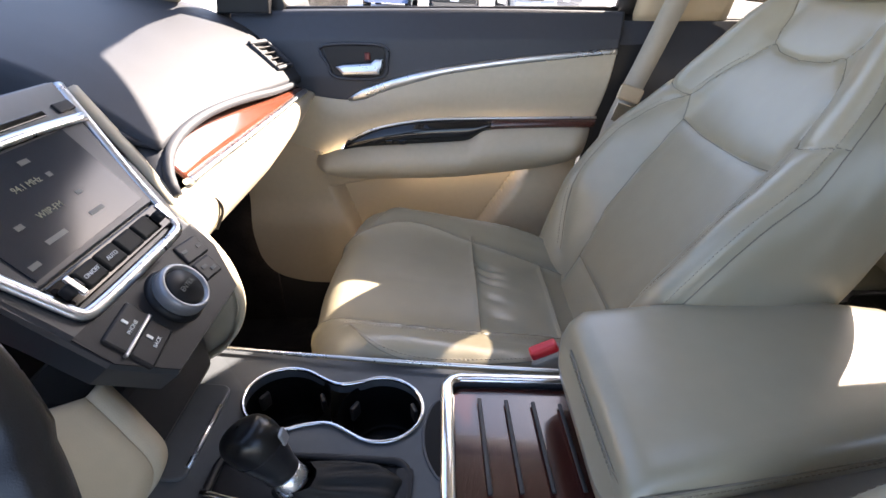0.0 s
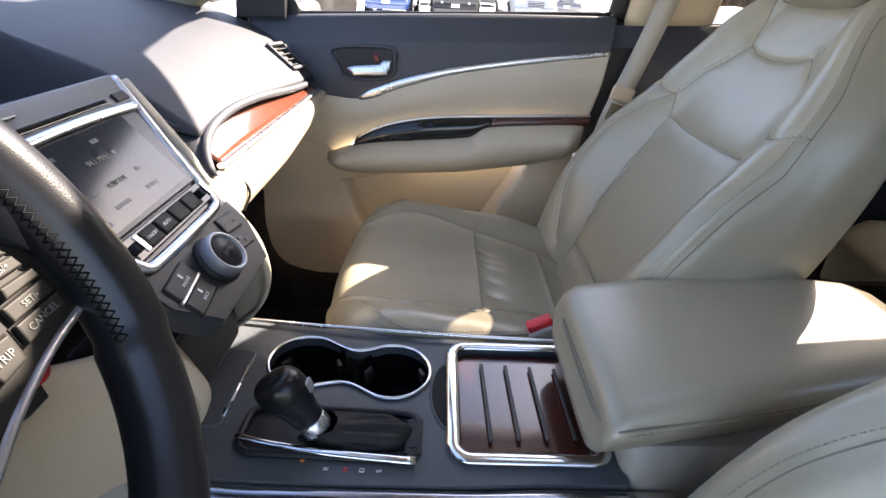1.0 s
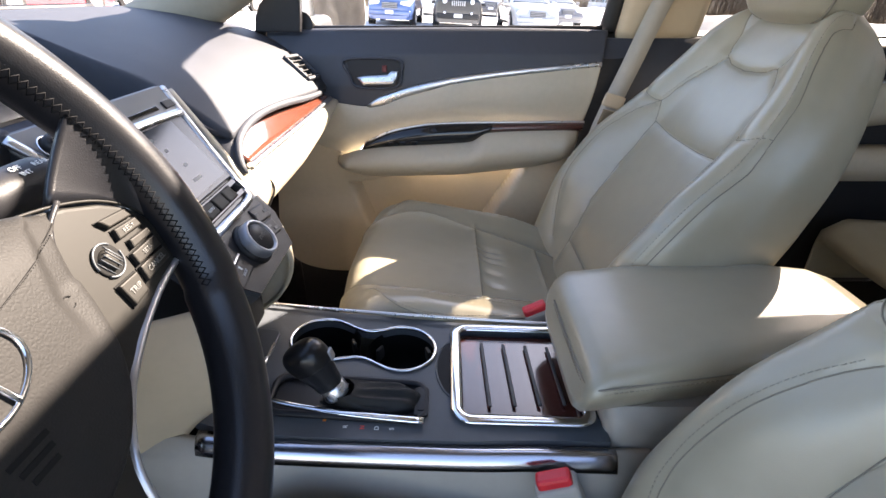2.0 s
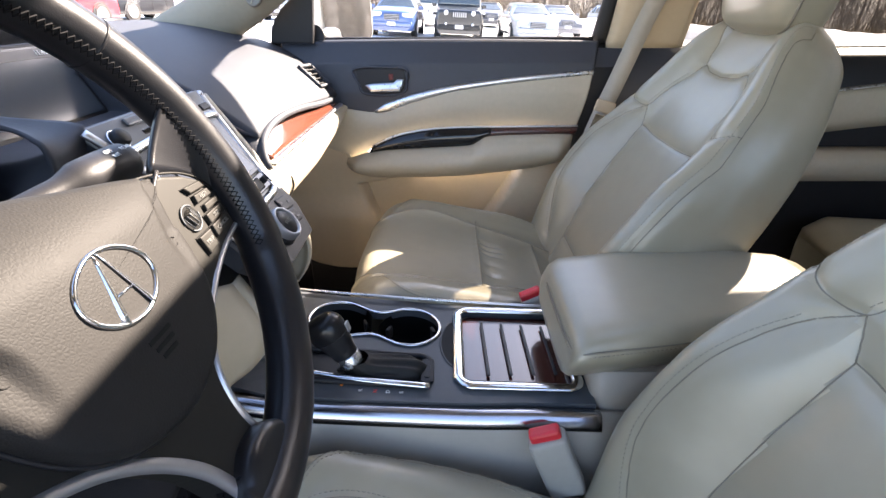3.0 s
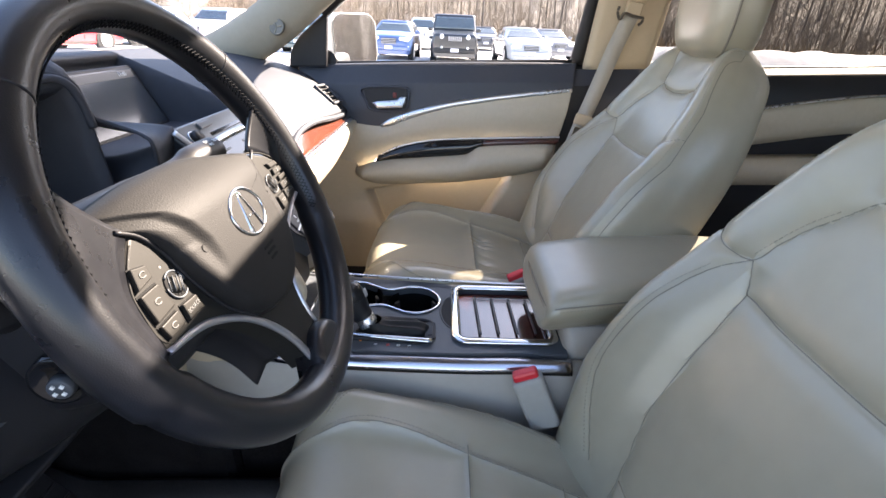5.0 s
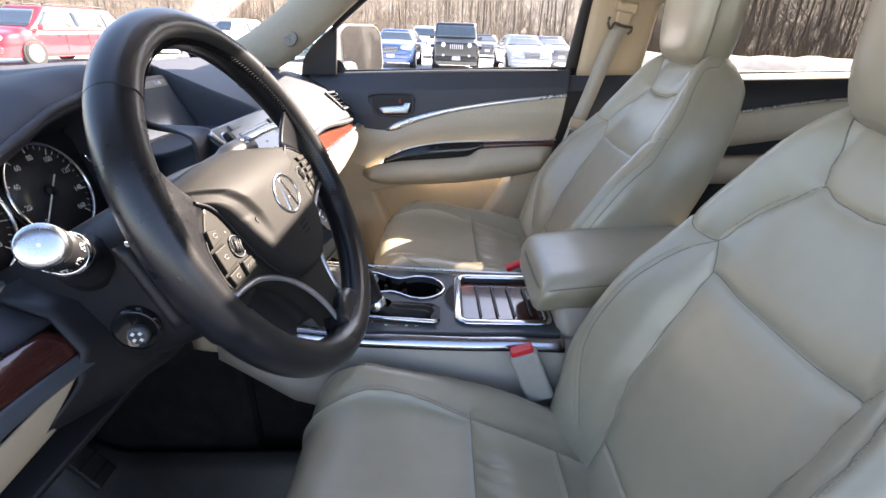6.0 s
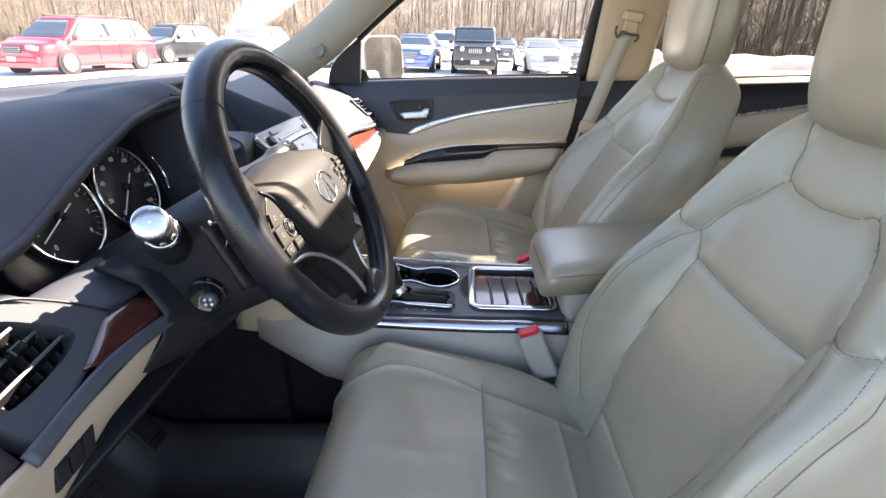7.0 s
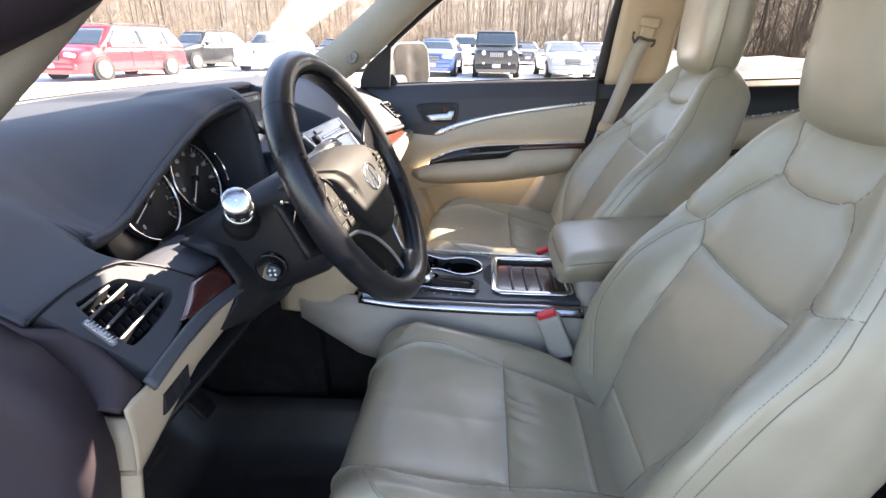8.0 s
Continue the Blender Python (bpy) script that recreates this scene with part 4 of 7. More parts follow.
# chrome edges
e = curve([(-0.295, -0.098, 0.8265), (-0.20, -0.098, 0.812), (0.0, -0.094, 0.797), (0.10, -0.090, 0.792), (0.196, -0.088, 0.786)], 40)
sheet("chrome_edge", np.array([[(x, y + 0.006, z + 0.008), (x, y - 0.003, z + 0.0065), (x, y - 0.010, z - 0.004), (x, y - 0.012, z - 0.012)] for x, y, z in e]), STRIP, console, "polished chrome side strip", thick=0.003)
e = curve([(-0.36, 0.164, 0.848), (-0.20, 0.160, 0.832), (0.0, 0.153, 0.820), (0.196, 0.149, 0.809)], 40)
tube("chrome_edge", e, 0.0026, SATINCHROME, console, "thin chrome edge")
# storage flap in front of the lever
prism("flap", rounded(0.115, 0.13, 0.012, cx=-0.311, cy=0.035), 0.006, pose(0, 0, 0.832, 0, 5.5, 0) @ pose(0, 0, -0.027), SATIN, console, "charcoal storage flap", bevel=0.002)
tube("flap_grip", [(-0.2575, -0.016, 0.8345), (-0.2565, 0.068, 0.8345)], 0.0026, SATINCHROME, console)

# gear lever
lever = thing("gear_lever", "black leather gear lever with a silver collar and gaiter", "gear lever")
prism("gate_plate", [(x, y) for x, y in gate], 0.004, pose(0, 0, 0.8135, 0, 4.0, 0) @ pose(0, 0, -0.008), BLACK, lever, "black recessed gate plate", bevel=0.001)
tube("gate_bezel", [(x, y, float(con_z(x)) + 0.002) for x, y in gate], 0.0045, BLACK, lever, "black gate bezel", closed=True, n=8)
tube("gate_edge", [(x, y, float(con_z(x)) + 0.0065) for x, y in curve([(-0.233, -0.042), (-0.19, -0.050), (-0.12, -0.057), (-0.036, -0.062)], 20)], np.linspace(0.0035, 0.0055, 20), CHROME, lever, "chrome strip along the gate", flat=0.7)
P = []
for k, (cx, cy, rx, ry, h) in enumerate(curve([(-0.112, -0.024, 0.068, 0.028, 0.002), (-0.110, -0.024, 0.069, 0.029, 0.012), (-0.112, -0.024, 0.060, 0.027, 0.020), (-0.124, -0.023, 0.042, 0.024, 0.022), (-0.134, -0.026, 0.026, 0.021, 0.030), (-0.142, -0.030, 0.0180, 0.0170, 0.042)], 26)):
    P.append([(cx + rx * (1 + 0.025 * math.sin(6 * a)) * math.copysign(abs(math.cos(a)) ** 0.8, math.cos(a)), cy + ry * (1 + 0.035 * math.sin(7 * a)) * math.sin(a), 0.800 + h + 0.0022 * math.sin(9 * a + 0.12 * k) * math.sin(k / 25 * 3.14) + 0.010 * max(0, math.cos(a)) * math.sin(k / 25 * 3.14)) for a in np.linspace(0, 2 * np.pi, 60, endpoint=False)])
sheet("gaiter", np.array(P), mat("soft_black_gaiter_leather", (0.012, 0.012, 0.012), 0.55, var=0.15, bump=0.3, bscale=500, grain="cells", spec=0.25), lever, "black leather gaiter", cv=True)
lm = frame_m((-0.1455, -0.0315, 0.834), (0.90, 0, 0.45), (0.0, 1, -0.06))
lathe("collar", [(0.0, 0), (0.0165, 0.0), (0.0172, 0.003), (0.0160, 0.015), (0.0150, 0.017), (0, 0.017)], lm, SATINCHROME, lever, "satin silver collar")
kn = curve([(0.001, 0.015), (0.0150, 0.015), (0.0172, 0.026), (0.0205, 0.040), (0.0235, 0.052), (0.0250, 0.063), (0.0235, 0.074), (0.0165, 0.082), (0.001, 0.085)], 44)


def knob_ring(rr, zz):
    return [lm @ Vector((rr * (1.20 if math.cos(a) < 0 else 1.02) * math.cos(a) - 0.006 * (zz / 0.085) ** 2, rr * 0.93 * math.sin(a), zz + 0.05 * rr * math.cos(a))) for a in np.linspace(0, 2 * np.pi, 36, endpoint=False)]


KNOB = mat("satin_black_knob", (0.006, 0.006, 0.007), 0.30, var=0.1, spec=0.4)
sheet("grip", np.array([knob_ring(r_, z_) for r_, z_ in kn if z_ < 0.052]), RIMLEATHER, lever, "black leather grip", cv=True)
sheet("knob", np.array([knob_ring(r_ + 0.0004, z_) for r_, z_ in kn if z_ >= 0.050]), KNOB, lever, "satin black knob cap", cv=True)
tube("knob_seam", [p for p in knob_ring(0.0236, 0.0512)], 0.0007, BLACK, lever, closed=True, n=5)
box("release_button", (0.004, 0.012, 0.014), lm @ pose(0.0225, 0.004, 0.054, 0, 8, 0), GUNMETAL, lever, bevel=0.002)
prism("shift_lock", rounded(0.018, 0.05, 0.004, cx=-0.040, cy=-0.027), 0.004, pose(0, 0, 0.814), BLACK, lever, bevel=0.001)
for ch, mt, x in (("R", WHITEINK, -0.1296), ("N", REDINK, -0.1094), ("D", WHITEINK, -0.092), ("S", WHITEINK, -0.074)):
    text("gear_letter", ch, 0.0080, pose(x, -0.0725, float(con_z(x)) + 0.002, 0, 0, 90), mt, lever)
box("gear_lamp", (0.004, 0.004, 0.0006), pose(-0.1565, -0.064, float(con_z(-0.1565)) + 0.0018), mat("orange_lamp", (0.8, 0.22, 0.03), 0.4), lever, "small orange gear lamp", bevel=0)
prism("lock_key", rounded(0.008, 0.034, 0.002, cx=-0.040, cy=-0.027), 0.0012, pose(0, 0, 0.818), BLACK, lever, bevel=0.0004)

# armrest lid and box
arm = thing("storage_box", "console storage box under a cream leather padded lid", "storage box")
P = []
out_ = curve([(-0.38, -0.52), (0.0, -0.54), (0.38, -0.52), (0.475, -0.30), (0.53, 0.02), (0.53, 0.25), (0.46, 0.46), (0.25, 0.5), (-0.25, 0.5), (-0.46, 0.46), (-0.53, 0.25), (-0.53, 0.02), (-0.475, -0.30)], 60, closed=True)


def lid_sides(x):
    """The lid's sides at x: towards the driver and towards the passenger."""
    return float(np.interp(x, [0.145, 0.25, 0.38, 0.48, 0.56], [-0.094, -0.077, -0.054, -0.034, -0.016])), float(np.interp(x, [0.145, 0.18, 0.42, 0.50, 0.56], [0.140, 0.162, 0.166, 0.155, 0.138]))


for x, zt, zb, k in ((0.148, 0.880, 0.862, 0.86), (0.150, 0.896, 0.848, 0.95), (0.158, 0.908, 0.842, 0.99), (0.175, 0.914, 0.840, 1.0), (0.25, 0.920, 0.842, 1.0), (0.35, 0.924, 0.846, 1.0), (0.45, 0.926, 0.85, 1.0), (0.52, 0.924, 0.85, 0.99), (0.55, 0.915, 0.855, 0.95), (0.557, 0.90, 0.87, 0.85)):
    P.append([(x + 0.03 * (0.5 - b) * (x < 0.3) * -0.3, sum(lid_sides(x)) / 2 + a_ / 1.06 * (lid_sides(x)[1] - lid_sides(x)[0]) * k, (zt + zb) / 2 + b * (zt - zb)) for a_, b in out_])
sheet("lid", np.array(P), LEATHER, arm, cv=True, caps=True)
ps = curve([(0.1480, 0.10, 0.889), (0.1475, 0.02, 0.889), (0.1490, -0.060, 0.890), (0.1560, -0.086, 0.893)] + [(x, lid_sides(x)[0] - 0.0006, 0.897 + 0.010 * (x - 0.17)) for x in np.linspace(0.175, 0.53, 10)], 70)
tube("seam", ps, 0.0014, THREAD, arm, n=6)
dashes("stitching", ps + (-0.0003, -0.0006, -0.006), 0.0008, STITCH, arm)
P = []
for z, x0, x1, w_ in ((0.45, 0.22, 0.56, 0.120), (0.70, 0.20, 0.56, 0.115), (0.80, 0.188, 0.545, 0.106), (0.845, 0.183, 0.53, 0.098)):
    P.append([(x, y + CY, z) for x, y in rounded(x1 - x0, 2 * w_, 0.02, n=4, cx=(x0 + x1) / 2)])
sheet("box", np.array(P), GREY_BEIGE, arm, "grey-beige console box", cv=True, caps=True)


def buckle(name, base, tip, label):
    root = thing(name, label, "belt buckle", group="belt buckles")
    b, t = Vector(base), Vector(tip)
    z = (t - b).normalized()
    m = Matrix.Translation(b) @ z.to_track_quat("Z", "Y").to_matrix().to_4x4()
    L = (t - b).length
    box("sleeve", (0.030, 0.050, L), m @ pose(0, 0, L / 2), BELT, root, "cream plastic sleeve", bevel=0.007, seg=3)
    box("release", (0.018, 0.040, 0.02), m @ pose(0, 0, L + 0.002), REDB, root, "red release button", bevel=0.004)
    return root


buckle("belt_buckle", (0.152, -0.131, 0.70), (0.114, -0.128, 0.796), "cream belt buckle with a red button beside the driver seat")
buckle("belt_buckle", (0.175, 0.195, 0.73), (0.142, 0.192, 0.808), "cream belt buckle with a red button beside the passenger seat")

# ---- dashboard ----
dash = thing("dashboard", "dark vinyl dashboard with wood and chrome trim, partly in sun", "dashboard")


def dash_profile(y):
    """Upper surface of the dashboard at y, from the windscreen to the rear lip: 12 points of x, z."""
    pas = [(-0.97, 1.245), (-0.85, 1.252), (-0.72, 1.252), (-0.60, 1.238), (-0.50, 1.212), (-0.44, 1.188), (-0.40, 1.165), (-0.365, 1.138), (-0.335, 1.110), (-0.314, 1.088), (-0.305, 1.076), (-0.308, 1.066)]
    cen = [(-0.97, 1.245), (-0.88, 1.258), (-0.78, 1.267), (-0.68, 1.270), (-0.60, 1.267), (-0.575, 1.261), (-0.585, 1.240), (-0.545, 1.160), (-0.50, 1.147), (-0.45, 1.147), (-0.405, 1.158), (-0.380, 1.168)]
    end = [(-0.97, 1.240), (-0.85, 1.248), (-0.72, 1.246), (-0.60, 1.222), (-0.53, 1.186), (-0.49, 1.157), (-0.466, 1.143), (-0.452, 1.136), (-0.443, 1.132), (-0.435, 1.128), (-0.428, 1.124), (-0.420, 1.118)]
    lip = float(np.interp(y, [-0.60, -0.577, -0.52, -0.485, -0.43, -0.378, -0.32, -0.27, -0.20, -0.144, -0.10, -0.075], [1.142, 1.137, 1.137, 1.145, 1.170, 1.193, 1.216, 1.236, 1.250, 1.257, 1.250, 1.238]))
    lx = float(np.interp(y, [-0.34, -0.22, -0.175, -0.10], [-0.472, -0.464, -0.442, -0.450]))
    clu = [(-0.97, 1.245), (-0.85, 1.255), (-0.72, 1.257), (-0.60, 1.246 + 0.25 * (lip - 1.18)), (lx - 0.043, lip + 0.022), (lx, lip), (lx - 0.018, lip - 0.016), (-0.555, min(lip - 0.02, 1.19)), (-0.56, 1.075), (-0.50, 1.068), (-0.437, 1.098), (-0.380, 1.070)]
    ys = [0.150, 0.180, 0.233, 0.306, 0.417, 0.566, 0.662, 0.775]
    lift = float(np.interp(y, ys, [0.020, 0.037, 0.046, 0.048, 0.040, 0.022, 0.013, 0.0]))
    pas = np.array(pas) + np.outer(np.linspace(0, 1, 12) ** 2, (0, lift))
    end, cen, clu = np.array(end), np.array(cen), np.array(clu)

    def step(a, b):
        k = min(max((y - a) / (b - a), 0), 1)
        return k * k * (3 - 2 * k)
    out = end + (clu - end) * step(-0.585, -0.535)
    out = out + (cen - out) * step(-0.168, -0.108)
    return out + (pas - out) * step(0.150, 0.180)


ys = np.unique(np.concatenate([np.linspace(-0.71, 0.775, 160), np.linspace(-0.6, -0.5, 30), np.linspace(-0.18, -0.10, 40), np.linspace(0.14, 0.19, 24)]))
P = [[(x, y, z) for x, z in curve(dash_profile(y), 70)] for y in ys]
sheet("top_pad", np.array(P), DASH, dash, "dark charcoal grained top pad", thick=0.006)
# passenger face: wood strip, chrome ledge and glovebox
yp = np.linspace(0.184, 0.72, 60)
wt = np.interp(yp, [0.160, 0.18, 0.233, 0.306, 0.417, 0.566, 0.662, 0.72], [1.090, 1.107, 1.117, 1.119, 1.111, 1.092, 1.082, 1.074])
wlow = np.interp(yp, [0.165, 0.25, 0.37, 0.52, 0.66, 0.72], [1.068, 1.067, 1.064, 1.062, 1.062, 1.061])
P = [[(-0.330 + 0.038 * k, y, a * (1 - k) + b * k) for k in np.linspace(0, 1, 8)] for y, a, b in zip(yp, wt, wlow)]
# lit copy of the wood, brighter than the door and driver trim
sheet("wood_strip", np.array(P), WOODLIT, dash, "glossy red-brown wood strip, coloured as if sunlit", thick=0.004)
tube("chrome_ledge", [(-0.289, y, b - 0.004) for y, b in zip(yp, wlow)], 0.007, SATINCHROME, dash, "satin chrome ledge", flat=0.7)
lb = curve([(-0.300, 0.68, 1.078), (-0.303, 0.566, 1.088), (-0.304, 0.417, 1.106), (-0.305, 0.306, 1.114), (-0.305, 0.233, 1.111), (-0.302, 0.185, 1.100), (-0.296, 0.160, 1.082), (-0.288, 0.150, 1.062)], 50)
tube("trim_lip", lb + (0.001, 0, -0.001), 0.0062, DASH, dash, "rolled lip over the wood strip", n=14)
sheet("lip_web", np.array([[p + np.array((-0.045, -0.012, 0.012)) * k for k in np.linspace(0, 1, 6)] for p in lb]), DASH, dash, thick=0.003)
yg = np.linspace(0.130, 0.745, 60)
P = [[(x, y, b - 0.010 + dz * float(np.interp(y, [0.15, 0.45, 0.62, 0.70, 0.745], [1.0, 0.95, 0.72, 0.5, 0.25]))) for x, dz in curve([(-0.293, 0.0), (-0.281, -0.010), (-0.278, -0.030), (-0.290, -0.065), (-0.322, -0.095), (-0.37, -0.12), (-0.46, -0.14)], 30)] for y, b in zip(yg, np.interp(yg, yp, wlow))]
sheet("glovebox", np.array(P), BEIGE_SOFT, dash, "cream glovebox door", thick=0.006)
tube("glovebox_gap", curve([(-0.280, 0.19, 1.047), (-0.2755, 0.212, 1.030), (-0.2765, 0.222, 1.010), (-0.288, 0.22, 0.986)], 20), 0.0018, BLACK, dash)
sheet("dash_end", [[(x, 0.765 + 0.01 * k, z - 0.012 - k * (z - 0.86) * 0.9) for x, z in curve(dash_profile(0.765), 30)] for k in np.linspace(0, 1, 8)], BEIGE, dash, thick=0.006)
sheet("under_dash", [[(x, y, 0.86 - 0.12 * abs(x + 0.46)) for x in (-0.95, -0.7, -0.46)] for y in (-0.70, -0.1, 0.2, 0.775)], BLACK, dash, thick=0.01)


def vent(name, m, w, h, slats, parent, label):
    """A louvred outlet in the local xy of m, facing local z."""
    root = part(name, bmesh.new(), BLACK, parent, label)
    box("vent_bezel", (w + 0.012, 0.008, 0.010), m @ pose(0, h / 2 + 0.004, 0), DASH, root, bevel=0.003)
    box("vent_bezel", (w + 0.012, 0.008, 0.010), m @ pose(0, -h / 2 - 0.004, 0), DASH, root, bevel=0.003)
    box("vent_bezel", (0.008, h, 0.010), m @ pose(w / 2 + 0.004, 0, 0), DASH, root, bevel=0.003)
    box("vent_bezel", (0.008, h, 0.010), m @ pose(-w / 2 - 0.004, 0, 0), DASH, root, bevel=0.003)
    box("vent_back", (w, h, 0.004), m @ pose(0, 0, -0.022), GLOSSB, root, bevel=0)
    for i in range(slats):
        box("slat", (w, 0.003, 0.016), m @ pose(0, -h / 2 + h * (i + 0.5) / slats, -0.006, 20, 0, 0), BLACK, root, bevel=0.001, seg=1)
    return root


vm = frame_m((-0.348, 0.705, 1.121), (0.12, 1, -0.05), (-0.66, 0.1, 0.60))
vent("air_vent", vm @ pose(-0.006, 0, 0.013), 0.062, 0.058, 4, dash, "slatted passenger air vent")
# driver's outer face: vent panel, wood, chrome, knee panel
fm = frame_m((-0.383, -0.569, 1.077), (0, 1, 0), (-0.65, 0, 0.76)) @ pose(0.008, 0.0185, 0)
opening = curve([(-0.103, 0.024), (-0.092, 0.0285), (-0.055, 0.0285), (-0.037, 0.022), (-0.008, -0.010), (-0.006, -0.018), (-0.014, -0.025), (-0.040, -0.0325), (-0.088, -0.0375), (-0.101, -0.030)], 60, closed=True)
rim_o = [(-0.135, 0.036), (-0.095, 0.041), (-0.03, 0.039), (0.005, 0.014), (0.036, -0.024), (-0.056, -0.058), (-0.107, -0.068)]
vp = plate_with_holes("vent_panel", rim_o, [opening.tolist()], mat("matt_slate_plastic", (0.050, 0.054, 0.062), 0.72, var=0.06, bump=0.1, bscale=1200, spec=0.2), dash, "charcoal vent surround", lambda x: 0.0, 0.022)
vp.data.transform(fm @ pose(0, 0, 0.004))
SLAT = mat("grey_louvre", (0.04, 0.04, 0.042), 0.6, spec=0.2)
VANE = mat("matt_black_vane", (0.010, 0.010, 0.011), 0.9, spec=0.05)
av = part("air_vent", bmesh.new(), BLACK, dash, "slatted driver air vent")
prism("vent_back", [tuple(p) for p in opening], 0.003, fm @ pose(0, 0, -0.030), VANE, av, bevel=0)
LOUVRE = mat("dull_louvre_edge", (0.075, 0.075, 0.078), 0.45, metal=0.2)
for u0, v0, u1, v1 in ((-0.0995, 0.0205, -0.0530, 0.0245), (-0.1010, 0.0075, -0.0360, 0.0155), (-0.1010, -0.0095, -0.0240, 0.0015), (-0.0985, -0.0265, -0.0110, -0.0155)):
    sl = fm @ pose((u0 + u1) / 2, (v0 + v1) / 2, -0.006, 0, 0, math.degrees(math.atan2(v1 - v0, u1 - u0)))
    blade = box("slat", (math.hypot(u1 - u0, v1 - v0), 0.0030, 0.016), sl @ pose(0, 0, -0.003, -24, 0, 0), VANE, av, bevel=0.001, seg=1)
    box("slat_edge", (math.hypot(u1 - u0, v1 - v0), 0.0034, 0.0022), sl @ pose(0, 0.002, 0.0045), LOUVRE, blade, bevel=0.0008)
for i in range(7):
    box("guide_vane", (0.0018, 0.056, 0.010), fm @ pose(-0.096 + 0.0135 * i, -0.004, -0.020, 0, 0, -10), SLAT, av, bevel=0)
box("vent_tab", (0.016, 0.010, 0.010), fm @ pose(-0.055, -0.002, 0.004, 0, 0, 8), GLOSSB, av, bevel=0.002)
tube("panel_gap", [fm @ Vector((x, y, 0.004)) for x, y in curve([(-0.15, 0.036), (-0.095, 0.044), (-0.03, 0.042), (0.008, 0.016), (0.04, -0.022)], 30)], 0.0016, BLACK, dash)
vw = box("vent_wheel", (0.006, 0.036, 0.008), fm @ pose(-0.1125, -0.008, 0.006, 0, 0, 3), GUNMETAL, dash, "ridged silver vent wheel", bevel=0.0025)
for i in range(9):
    box("wheel_ridge", (0.0066, 0.0012, 0.0024), fm @ pose(-0.1125, -0.022 + 0.0035 * i, 0.0098, 0, 0, 3), SATINCHROME, vw, bevel=0.0004)
P = [[fm @ Vector((u + 0.012 * k, v0 * (1 - k) + v1 * k, 0.002 + 0.004 * math.sin(3.14 * k))) for k in np.linspace(0, 1, 8)] for u, v0, v1 in zip(np.linspace(-0.032, 0.080, 24), np.interp(np.linspace(-0.032, 0.080, 24), [-0.032, 0.027, 0.080], [-0.050, -0.024, -0.028]), np.linspace(-0.056, -0.062, 24))]
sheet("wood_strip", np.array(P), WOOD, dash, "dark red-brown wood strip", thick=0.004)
lg = curve([(-0.122, -0.068), (-0.06, -0.060), (0.0, -0.056), (0.088, -0.062)], 24)
sheet("ledge", np.array([[fm @ Vector((u + 0.002 * k, v - 0.015 * k, 0.004 - 0.002 * k * k)) for k in np.linspace(0, 1, 5)] for u, v in lg]), SATIN, dash, "brushed slate-grey ledge", thick=0.004)
prism("panel_backing", [(-0.130, 0.030), (0.020, -0.020), (0.090, -0.022), (0.090, -0.074), (-0.120, -0.086)][::-1], 0.006, fm @ pose(0, 0, -0.040), BLACK, dash, bevel=0)
prism("panel_lip", [(-0.107, -0.066), (-0.056, -0.057), (0.036, -0.022), (0.030, -0.030), (-0.030, -0.054), (-0.060, -0.063), (-0.112, -0.074)][::-1], 0.012, fm @ pose(0, 0, -0.012), SATIN, dash, bevel=0.002)
kp = []
for u in np.linspace(0, 1, 40):
    col = []
    for v in np.linspace(0, 1, 12):
        y = -0.713 + (float(np.interp(v, [0, 0.75, 1], [-0.486, -0.538, -0.515])) + 0.713) * u
        zt = float(np.interp(y, [-0.728, -0.70, -0.60, -0.40], [1.028, 1.034, 1.032, 1.045]))
        zb = float(np.interp(y, [-0.728, -0.70, -0.656, -0.62, -0.585, -0.515], [0.946, 0.955, 0.970, 0.983, 0.994, 0.999]))
        col.append((-0.349 - 0.010 * v * v, y, zt + (zb - zt) * v))
    kp.append(col + [(x - 0.045, y, z - 0.002) for x, y, z in col[-1:]])
knee = sheet("knee_panel", np.array(kp), BEIGE, dash, "beige knee panel with a cut-out for the column", thick=0.003)
sheet("knee_panel", np.array([[(x, y, 1.05 + dz * float(np.interp(y, [-0.21, -0.085], [0.62, 0.85]))) for x, dz in curve([(-0.349, 0.0), (-0.349, -0.03), (-0.362, -0.08), (-0.40, -0.14), (-0.46, -0.18)], 14)] for y in np.linspace(-0.21, -0.085, 12)]), BEIGE, dash, "beige panel beside the column", thick=0.008)
pq = np.array([(-0.6640, 1.0105), (-0.6670, 0.9855), (-0.6200, 0.9890), (-0.6150, 1.0150)])
pk = prism("switch_pocket", [tuple(p) for p in pq], 0.006, frame_m((-0.3555, 0, 0), (0, 1, 0), (0, 0, 1)), BLACK, knee, "black row of blank switches", bevel=0.001)
for k in (0, 1, 2):
    a, b = k / 3 + 0.02, (k + 1) / 3 - 0.02
    prism("switch_blank", [tuple(pq[0] + (pq[3] - pq[0]) * a + (0, -0.002)), tuple(pq[1] + (pq[2] - pq[1]) * a + (0, 0.002)), tuple(pq[1] + (pq[2] - pq[1]) * b + (0, 0.002)), tuple(pq[0] + (pq[3] - pq[0]) * b + (0, -0.002))], 0.004, frame_m((-0.3510, 0, 0), (0, 1, 0), (0, 0, 1)), BLACK, pk, bevel=0.001)
ep = np.array([(x, z) for x, z in curve(dash_profile(-0.70), 30)])
ep = np.vstack([ep, [(-0.400, 1.10), (-0.372, 1.065), (-0.352, 1.035)]])
